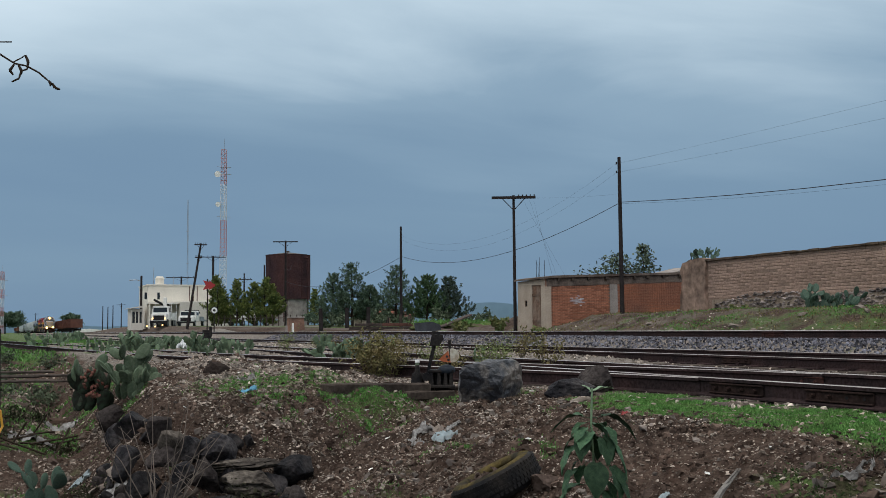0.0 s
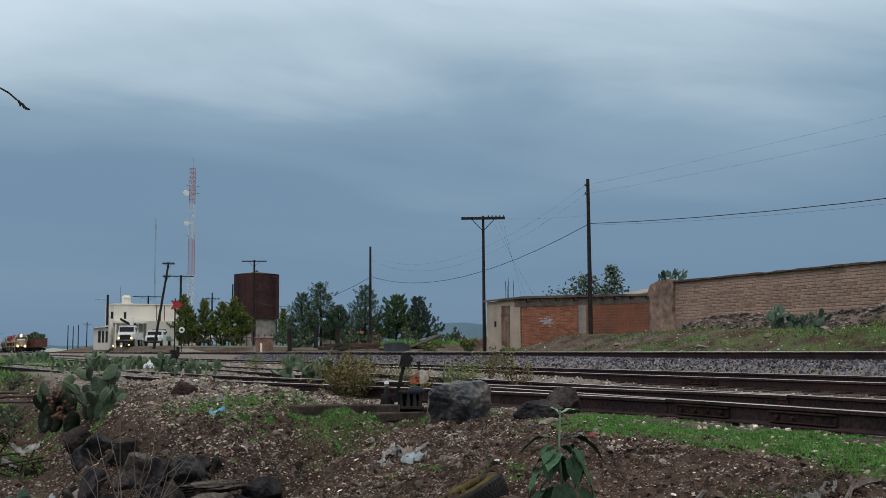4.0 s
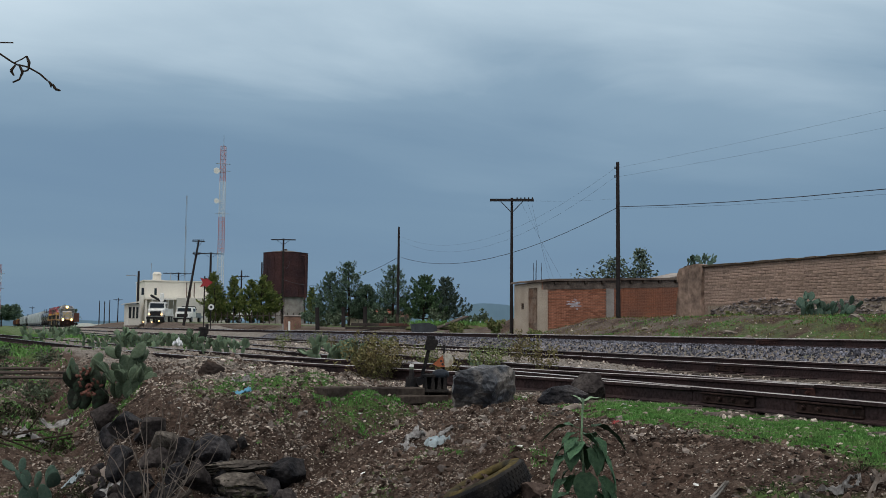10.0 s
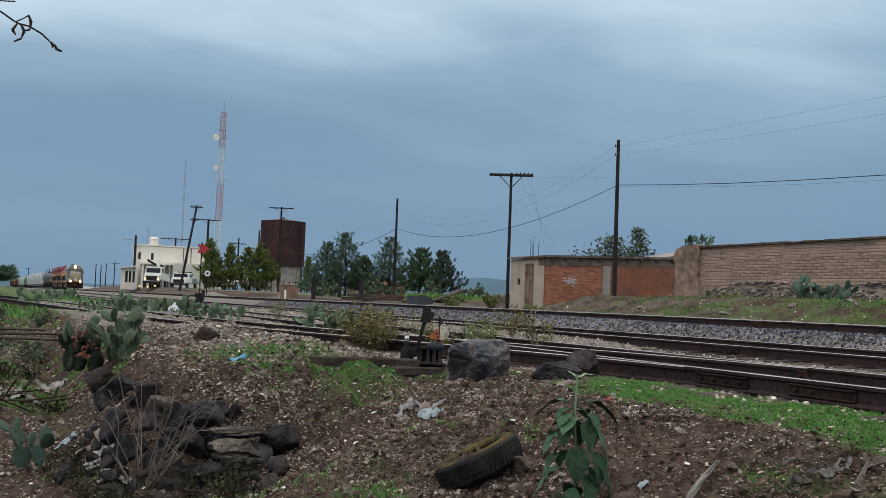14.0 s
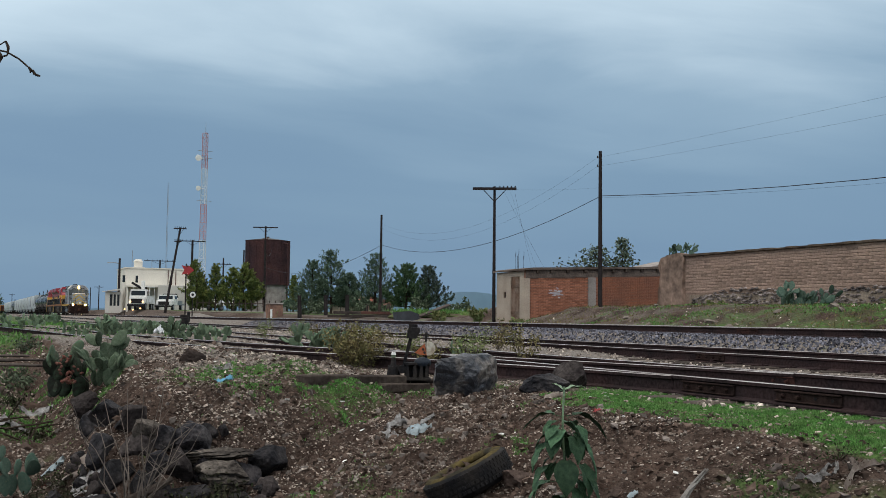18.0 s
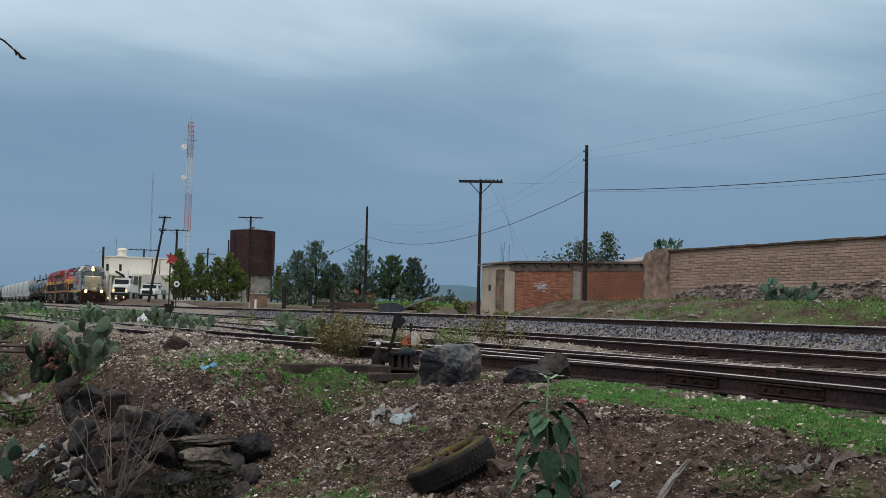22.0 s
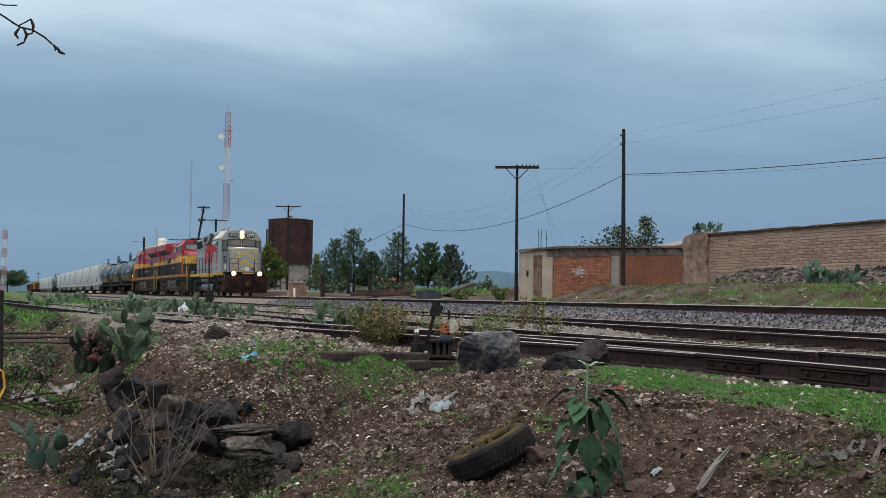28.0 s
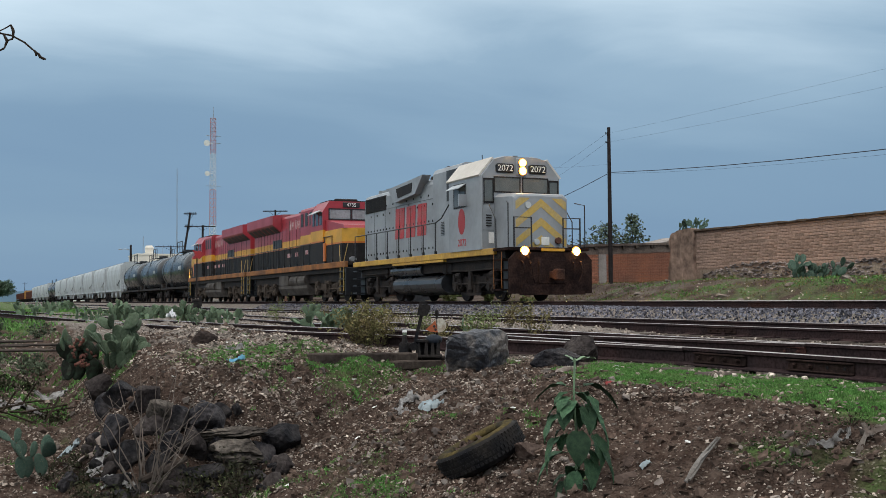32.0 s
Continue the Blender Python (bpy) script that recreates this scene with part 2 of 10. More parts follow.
PILOT = mat("rust_grimed_pilot", (0.013, 0.009, 0.009), 0.8, vary=0.4, scale=3, fine=16, second=(0.034, 0.021, 0.018), bump=0.2)
HOPPER = mat("pale_hopper_paint", (0.42, 0.455, 0.47), 0.55, vary=0.08, scale=0.5, fine=5, second=(0.33, 0.35, 0.355), bump=0.05)
GLASS_DARK = mat("dark_window_glass", (0.02, 0.024, 0.028), 0.08, vary=0.1, bump=0)
CAB_GLASS = mat("cab_window_glass", (0.11, 0.12, 0.115), 0.1, vary=0.15, bump=0)
# base colour lightened to stand for bright sky reflected in the glass
SKY_GLASS = mat("painted_sky_glass", (0.26, 0.28, 0.29), 0.06, vary=0.2, scale=2, fine=8, bump=0)
STEEL = mat("galvanised_steel", (0.33, 0.34, 0.35), 0.5, 0.7, vary=0.15, bump=0.05)
WHITE = mat("white_paint", (0.75, 0.75, 0.73), 0.6, vary=0.08, scale=2, fine=12, second=(0.6, 0.59, 0.56), bump=0.05)
SIGN_RED = mat("red_sign_paint", (0.33, 0.022, 0.025), 0.5, vary=0.12, scale=3, fine=20, bump=0.05)
WIRE = mat("dark_wire", (0.03, 0.03, 0.035), 0.7, vary=0.1, bump=0)
RUSTY_STEEL = mat("rusty_coupler_steel", (0.07, 0.036, 0.026), 0.8, vary=0.3, scale=3, fine=20, second=(0.028, 0.018, 0.016), bump=0.3)
LAMP_WARM = mat("headlight_lens", (1.0, 0.8, 0.5), 0.3, vary=0, bump=0, glow=(1.0, 0.48, 0.11, 260.0))
# amber emission that stands in for the glare round a headlight
LAMP_GLARE = mat("headlight_glare", (0.12, 0.03, 0.006), 0.3, vary=0, bump=0, glow=(1.0, 0.34, 0.04, 5.0))
mat_seam = mat("grey_door_seam", (0.17, 0.18, 0.19), 0.6, vary=0.1, scale=2, fine=10, bump=0.03)
mat_door = mat("dry_door_wood", (0.14, 0.085, 0.06), 0.85, vary=0.25, scale=2, fine=16, second=(0.2, 0.15, 0.12), bump=0.4, per_piece=0.2)
mat_pale_paint = mat("flaked_pale_paint", (0.55, 0.57, 0.62), 0.8, vary=0.2, scale=6, fine=25, second=(0.3, 0.22, 0.22), bump=0.1)
mat_dark_cap = mat("dark_coping", (0.05, 0.037, 0.031), 0.95, vary=0.3, scale=2, fine=15, second=(0.13, 0.1, 0.075), bump=0.6)
mat_station_grey = mat("grey_cream_render", (0.58, 0.55, 0.50), 0.85, vary=0.06, scale=0.4, fine=6, second=(0.5, 0.47, 0.43), bump=0.1)
mat_tower_red = mat("tower_red", (0.42, 0.22, 0.225), 0.6, vary=0.1, bump=0)
mat_tower_white = mat("tower_white", (0.55, 0.58, 0.62), 0.6, vary=0.1, bump=0)
mat_faded_red = mat("worn_red_marking", (0.42, 0.06, 0.07), 0.6, vary=0.15, scale=3, fine=18, second=(0.33, 0.12, 0.12), bump=0.03, amount=0.35)
mat_faded_yellow = mat("faded_yellow_stripe", (0.46, 0.31, 0.07), 0.55, vary=0.1, scale=2.5, fine=14, second=(0.38, 0.30, 0.14), bump=0.03, amount=0.4)
mat_faded_white = mat("flaked_white_marking", (0.5, 0.38, 0.38), 0.6, vary=0.3, scale=5, fine=20, second=(0.35, 0.1, 0.1), bump=0.03)
mat_sill_yellow = mat("worn_yellow_sill", (0.50, 0.29, 0.03), 0.55, vary=0.15, scale=1.5, fine=10, second=(0.36, 0.20, 0.035), bump=0.03)
mat_wet_black = mat("glossy_black_paint", (0.010, 0.013, 0.018), 0.28, vary=0.3, scale=1.2, fine=9, second=(0.03, 0.032, 0.036), bump=0.03)
mat_dusty_steel = mat("dusty_grey_steel", (0.10, 0.09, 0.082), 0.75, vary=0.25, scale=1.5, fine=12, second=(0.055, 0.047, 0.042), bump=0.1)
mat_dusty_truck = mat("dusty_bogie", (0.09, 0.073, 0.06), 0.85, vary=0.3, scale=2, fine=14, second=(0.05, 0.04, 0.034), bump=0.2)
mat_grimy_orange = mat("grimy_orange_sill", (0.30, 0.12, 0.035), 0.6, vary=0.2, scale=1, fine=10, second=(0.13, 0.065, 0.035), bump=0.05)
mat_pink_roof = mat("faded_red_roof", (0.30, 0.10, 0.11), 0.6, vary=0.12, scale=1, fine=8, second=(0.22, 0.05, 0.06), bump=0.03)
mat_ochre = mat("ochre_wagon_paint", (0.42, 0.24, 0.08), 0.7, vary=0.15, scale=1, fine=8, second=(0.3, 0.15, 0.06), bump=0.05)
mat_rust_wagon = mat("rusty_wagon_paint", (0.13, 0.06, 0.045), 0.8, vary=0.25, scale=1, fine=8, second=(0.085, 0.045, 0.038), bump=0.05)
mat_pale_rock = mat("pale_banded_rock", (0.13, 0.112, 0.096), 0.9, vary=0.45, scale=5, fine=26, second=(0.035, 0.03, 0.027), bump=1.0, depth=0.03)
mat_boulder = mat("blue_grey_boulder", (0.028, 0.030, 0.037), 0.54, vary=0.5, scale=4, fine=24, second=(0.15, 0.13, 0.115), amount=0.36, bump=1.0, depth=0.02, sharp=0.07)
mat_grey_rock = mat("grey_brown_rock", (0.062, 0.053, 0.05), 0.85, vary=0.4, scale=5, fine=32, second=(0.025, 0.021, 0.021), bump=0.8, depth=0.012, per_piece=0.35)
CACTUS_BLUE = mat("blue_green_pear_skin", (0.045, 0.085, 0.062), 0.65, vary=0.25, scale=7, fine=45, second=(0.075, 0.11, 0.085), bump=0.5, per_piece=0.35, dots=9.0)
CACTUS_GREY = mat("grey_green_pear_skin", (0.12, 0.155, 0.105), 0.65, vary=0.2, scale=6, fine=40, second=(0.07, 0.10, 0.06), bump=0.3, per_piece=0.4, dots=9.0)
mat_brown_rock = mat("earth_brown_stone", (0.10, 0.072, 0.06), 0.95, vary=0.3, scale=4, fine=25, second=(0.075, 0.055, 0.047), bump=0.7, depth=0.03)
mat_cast_iron = mat("black_cast_iron", (0.007, 0.007, 0.009), 0.7, vary=0.3, scale=6, fine=40, second=(0.03, 0.026, 0.024), bump=0.25)
mat_blue_iron = mat("blue_black_iron", (0.022, 0.028, 0.038), 0.58, vary=0.3, scale=6, fine=40, second=(0.018, 0.02, 0.025), bump=0.2)
mat_target_white = mat("weathered_white_enamel", (0.5, 0.47, 0.40), 0.6, vary=0.15, scale=18, fine=60, second=(0.3, 0.24, 0.18), bump=0.1, amount=0.4)
mat_target_orange = mat("faded_orange_enamel", (0.42, 0.12, 0.05), 0.6, vary=0.15, scale=18, fine=60, second=(0.26, 0.09, 0.05), bump=0.1)
mat_rubber = mat("worn_rubber", (0.009, 0.009, 0.0105), 0.75, vary=0.3, scale=6, fine=45, second=(0.024, 0.021, 0.019), bump=0.3)
mat_dusty_rubber = mat("dusty_rubber", (0.034, 0.030, 0.022), 0.85, vary=0.3, scale=7, fine=45, second=(0.11, 0.082, 0.03), bump=0.3, amount=0.28)
mat_bleached_wood = mat("bleached_wood", (0.19, 0.178, 0.165), 0.85, vary=0.25, scale=6, fine=50, second=(0.11, 0.095, 0.085), bump=0.4)
mat_film = mat("dirty_white_film", (0.30, 0.295, 0.29), 0.6, vary=0.3, scale=14, fine=40, second=(0.09, 0.08, 0.075), bump=0.2)
mat_film_blue = mat("blue_grey_film", (0.26, 0.33, 0.36), 0.5, vary=0.15, scale=7, fine=30, second=(0.17, 0.2, 0.21), bump=0.2)
mat_film_cream = mat("muddy_cloth", (0.25, 0.22, 0.195), 0.8, vary=0.15, scale=7, fine=30, second=(0.18, 0.14, 0.12), bump=0.3)
mat_leaf_green = mat("broad_leaf_green", (0.062, 0.12, 0.062), 0.58, vary=0.15, scale=6, fine=40, second=(0.03, 0.066, 0.038), bump=0.4, per_piece=0.5)
mat_leaf_pale = mat("pale_new_leaf", (0.16, 0.25, 0.14), 0.5, vary=0.12, scale=6, fine=40, bump=0.3)
mat_twig = mat("dry_twig", (0.095, 0.074, 0.062), 0.9, vary=0.25, scale=5, fine=30, bump=0.2)
mat_dry_leaf = mat("dry_yellow_leaf", (0.17, 0.135, 0.065), 0.8, vary=0.25, scale=4, fine=20, second=(0.11, 0.115, 0.05), bump=0, per_piece=-0.4)
mat_weed_leaf = mat("weed_leaf", (0.12, 0.165, 0.06), 0.7, vary=0.25, scale=4, fine=20, second=(0.17, 0.16, 0.07), bump=0, per_piece=-0.4)
mat_scrub = mat("grey_green_scrub", (0.10, 0.13, 0.08), 0.8, vary=0.25, scale=2, fine=9, second=(0.07, 0.085, 0.06), bump=0, per_piece=-0.4)
mat_dark_weed = mat("dead_dark_leaf", (0.04, 0.036, 0.024), 0.85, vary=0.3, scale=4, fine=20, second=(0.022, 0.03, 0.016), bump=0, per_piece=-0.4)
mat_low_weed = mat("low_dark_green_leaf", (0.045, 0.075, 0.028), 0.8, vary=0.3, scale=4, fine=20, second=(0.03, 0.045, 0.02), bump=0, per_piece=-0.4)
# pale blue-grey wall colour with distance haze mixed in
mat_far_house = mat("hazy_far_wall", (0.42, 0.48, 0.54), 1.0, vary=0.06, scale=0.05, fine=0.3, bump=0, per_piece=0.15)
GRASSY = mat("grassy_earth", (0.08, 0.115, 0.035), 0.9, vary=0.3, scale=1.5, fine=14, second=(0.10, 0.08, 0.055), bump=0.5)


# ---------------------------------------------------------------- mesh helpers
def part(name, bm, material, parent=None, label="", smooth=False):
    me = bpy.data.meshes.new(name)
    bmesh.ops.recalc_face_normals(bm, faces=bm.faces)
    bm.to_mesh(me)
    bm.free()
    for m in material if isinstance(material, (list, tuple)) else [material]:
        me.materials.append(m)
    if smooth:
        me.polygons.foreach_set("use_smooth", [True] * len(me.polygons))
    ob = new(name, me)
    if parent:
        ob.parent = parent
    return tagged(ob, label)


def thing(name, m, label, category, group="", kind=""):
    ob = new(name)
    ob.empty_display_size = 0.2
    ob.matrix_basis = m
    return tagged(ob, label, category, group, kind)


def box(bm, x0, x1, y0, y1, z0, z1, bevel=0.0, mi=0, m=None):
    vs = [bm.verts.new(v) for v in ((x0, y0, z0), (x1, y0, z0), (x1, y1, z0), (x0, y1, z0), (x0, y0, z1), (x1, y0, z1), (x1, y1, z1), (x0, y1, z1))]
    fs = [bm.faces.new([vs[i] for i in q]) for q in ((3, 2, 1, 0), (4, 5, 6, 7), (0, 1, 5, 4), (1, 2, 6, 5), (2, 3, 7, 6), (3, 0, 4, 7))]
    for f in fs:
        f.material_index = mi
    if bevel:
        out = bmesh.ops.bevel(bm, geom=list({e for f in fs for e in f.edges}), offset=bevel, segments=1, affect="EDGES")
        vs = list({v for f in out["faces"] for v in f.verts} | {v for v in vs if v.is_valid})
        for f in out["faces"]:
            f.material_index = mi
    if m is not None:
        bmesh.ops.transform(bm, matrix=m, verts=vs)
    return vs


def rod(bm, a, b, r0, r1=None, n=8, mi=0, cap=True):
    a, b = Vector(a), Vector(b)
    r1 = r0 if r1 is None else r1
    z = (b - a).normalized()
    x = z.orthogonal().normalized()
    y = z.cross(x)
    rings = []
    for c, r in ((a, r0), (b, r1)):
        rings.append([bm.verts.new(c + (x * math.cos(i * math.tau / n) + y * math.sin(i * math.tau / n)) * r) for i in range(n)])
    fs = [bm.faces.new((rings[0][i], rings[0][(i + 1) % n], rings[1][(i + 1) % n], rings[1][i])) for i in range(n)]
    if cap:
        fs += [bm.faces.new(rings[0][::-1]), bm.faces.new(rings[1])]
    for f in fs:
        f.material_index = mi
    return rings


def path_rod(bm, pts, r, n=6, mi=0):
    """A bent rod as one skin."""
    pts = [Vector(p) for p in pts]
    rings, x = [], None
    for i, p in enumerate(pts):
        d = (pts[min(i + 1, len(pts) - 1)] - pts[max(i - 1, 0)]).normalized()
        x = d.orthogonal().normalized() if x is None else (x - d * x.dot(d)).normalized()
        y = d.cross(x)
        rings.append([bm.verts.new(p + (x * math.cos(k * math.tau / n) + y * math.sin(k * math.tau / n)) * r) for k in range(n)])
    fs = [bm.faces.new((a[k], a[(k + 1) % n], b[(k + 1) % n], b[k])) for a, b in zip(rings, rings[1:]) for k in range(n)]
    fs += [bm.faces.new(rings[0][::-1]), bm.faces.new(rings[-1])]
    for f in fs:
        f.material_index = mi


def prism(bm, outline, axis, c0, c1, mi=0):
    """Extrudes a closed outline of 2D points along an axis ('x','y','z') from c0 to c1."""
    def at(p, c):
        return {"x": (c, p[0], p[1]), "y": (p[0], c, p[1]), "z": (p[0], p[1], c)}[axis]
    a = [bm.verts.new(at(p, c0)) for p in outline]
    b = [bm.verts.new(at(p, c1)) for p in outline]
    n = len(outline)
    fs = [bm.faces.new((a[i], a[(i + 1) % n], b[(i + 1) % n], b[i])) for i in range(n)] + [bm.faces.new(a[::-1]), bm.faces.new(b)]
    for f in fs:
        f.material_index = mi
    return fs


def fresh():
    return bmesh.new()


def lump(bm, centre, size, seed, sub=2, rough=0.35, mi=0, flat=0.0, turn=0.0):
    """An angular stone."""
    rnd = random.Random(seed)
    out = bmesh.ops.create_icosphere(bm, subdivisions=sub, radius=1.0)
    vs = out["verts"]
    cuts = [(Vector((rnd.uniform(-1, 1), rnd.uniform(-1, 1), rnd.uniform(-1, 1))).normalized(), rnd.uniform(0.42, 0.8)) for _ in range(14)]
    off = Vector((seed * 3.7 % 91, seed * 1.3 % 57, seed * 2.1 % 77))
    rot = Euler((0, 0, turn)).to_matrix()
    for v in vs:
        p = v.co.copy()
        for nrm, d in cuts:
            k = p.dot(nrm)
            if k > d:
                p -= nrm * (k - d)
        p *= 1 + rough * 0.5 * noise.noise(p * 2.2 + off)
        if p.z < -flat:
            p.z = -flat
        v.co = Vector(centre) + rot @ Vector((p.x * size[0], p.y * size[1], p.z * size[2]))
    for f in {f for v in vs for f in v.link_faces}:
        f.material_index = mi


# ---------------------------------------------------------------- the lie of the land
TRACK_A, RAIL_A = 17.13, -0.13
TRACK_B, RAIL_B = 12.0, -0.49
TRACK_D, RAIL_D = 6.93, -0.50


def track_c(y):
    """Centre line of the track that leaves the near one to the west of the switch."""
    if y < 8:
        return TRACK_D
    k = y - 8
    return TRACK_D - 2.55 * (1 - math.exp(-(k / 7.5) ** 1.6)) - 0.082 * max(0, k - 6)


def smooth(t):
    t = np.clip(t, 0, 1)
    return t * t * (3 - 2 * t)


def land(x, y):
    x, y = np.asarray(x, float), np.asarray(y, float)
    low = -1.62 + 0.10 * smooth((y - 2) / 8)
    # shelf beside the near track and its slope down to the lane
    u1 = smooth((x - 1.3 - 0.12 * np.maximum(0, 6 - y)) / 3.6)
    # the spoil heap, steep towards the gully
    u2 = smooth((y - 8.3 - 0.15 * (x - 2)) / 1.5) * smooth((x - 0.55 - 0.03 * (y - 10)) / 1.1)
    u = np.maximum(u1, u2)
    z = low + (-0.70 - low) * u
    z = z + 0.30 * np.exp(-((x - 2.7) ** 2 / 1.6 + (y - 13.2) ** 2 / 7.0)) * u
    # hollow on the far side of the lane, closed by a bank under the field
    hollow = smooth((1.2 - x) / 1.0) * smooth((y - 9) / 3)
    field = smooth((y - 24 + 0.25 * x) / 5.0)
    zh = -1.40 + 0.35 * smooth((y - 9) / 6) + field * 0.42
    z = np.where(x < 1.9, z * (1 - hollow) + zh * hollow, z)
    far = smooth((y - 19) / 8) * smooth((x + 2) / 4)
    z = z * (1 - far) + (-0.66) * far
    # soil and ballast packed up round the rails of the yard
    z = z + 0.10 * smooth((y - 14.5) / 4) * smooth((x - 1.6) / 0.8) * (1 - smooth((x - 12.6) / 1.0))
    # bed of the main line, then the bank under the walls
    bed = smooth((x - 13.9) / 1.5)
    z = z + bed * (-0.33 - -0.70) * (x > 12)
    bank = smooth((x - 19.2) / 4.2) * (1 - smooth((y - 36.5) / 3.5) * (1 - smooth((x - 22.3) / 2.0)))
    z = z + bank * 0.83 * (1 - smooth((y - 44) / 8))
    # open ground past the house rises slowly towards the station
    beyond = smooth((x - 19.0) / 2.5) * smooth((y - 41) / 6)
    z = z + beyond * (0.22 + 0.0075 * np.clip(y - 45, 0, 115)) * (1 - 0.8 * smooth((y - 195) / 70))
    return z


def land1(x, y):
    return float(land(x, y))


def relief(x, y):
    p = Vector((x, y, 0))
    if -6 < x < 11 and -3 < y < 30:
        near = 1.0 if x < 4.6 else 0.3
        # rain-cut furrows and crumbled ridges on the slope down from the verge
        cut = float(smooth((x - 1.5) / 0.6) * smooth((4.7 - x) / 0.6) * smooth((8.3 - y) / 1.0))
        cut *= 0.14 * abs(noise.noise(Vector((x * 1.5, y * 1.1, 21)))) + 0.08 * abs(noise.noise(Vector((x * 3.7, y * 3.1, 33)))) - 0.05
        return cut + near * (0.09 * abs(noise.noise(p * 2.7 + Vector((2, 9, 4)))) + 0.045 * abs(noise.noise(p * 6.3 + Vector((5, 3, 8)))) - 0.03 + 0.09 * noise.noise(p * 0.8) + 0.05 * noise.noise(p * 2.3 + Vector((7, 1, 3))) + 0.035 * noise.noise(p * 5.5) + 0.02 * noise.noise(p * 11.0))
    if y < 60 and 19 < x < 30:
        return 0.08 * noise.noise(p * 0.7) + 0.05 * noise.noise(p * 2.0)
    return 0.0


def surf(x, y):
    return land1(x, y) + relief(x, y)


# ---------------------------------------------------------------- ground
def grassy(x, y):
    """How green the ground is: the verge by the near track, the field, the bank, and patches."""
    x, y = np.asarray(x, float), np.asarray(y, float)
    verge = smooth((x - 4.2 - 0.05 * y) / 0.45) * (1 - smooth((x - 6.1) / 0.3)) * (1 - smooth((y - 8.2) / 1.0)) * 1.15
    beam = np.exp(-((x - 3.9) ** 2 / 1.3 + (y - 9.74) ** 2 / 0.025)) * 0.7
    heap = np.exp(-((x - 2.7) ** 2 / 1.3 + (y - 10.5) ** 2 / 1.1)) * 0.64
    field = smooth((2.5 - x + 0.03 * (y - 30)) / 2.0) * smooth((y - 25) / 5) * 1.3
    field2 = smooth((y - 45) / 20) * smooth((9 - x) / 4) * 1.2
    bank = smooth((x - 19.0) / 1.0) * (1 - smooth((x - 24.6) / 0.6)) * (1 - smooth((y - 60) / 30)) * (0.2 + 0.4 * smooth((31 - y) / 7))
    lane = np.exp(-((x - 0.4) ** 2 / 0.12 + (y - 12.2) ** 2 / 0.8)) * 0.9
    low = 0.10 + 0.35 * np.exp(-((x - 2.3) ** 2 / 0.8 + (y - 7.0) ** 2 / 0.7)) 
    rough = smooth((x - 20) / 3) * smooth((y - 45) / 10) * (0.5 + 0.2 * smooth((y - 58) / 8))
    return np.maximum.reduce([verge, beam, heap, field, field2, bank, lane, low, rough])


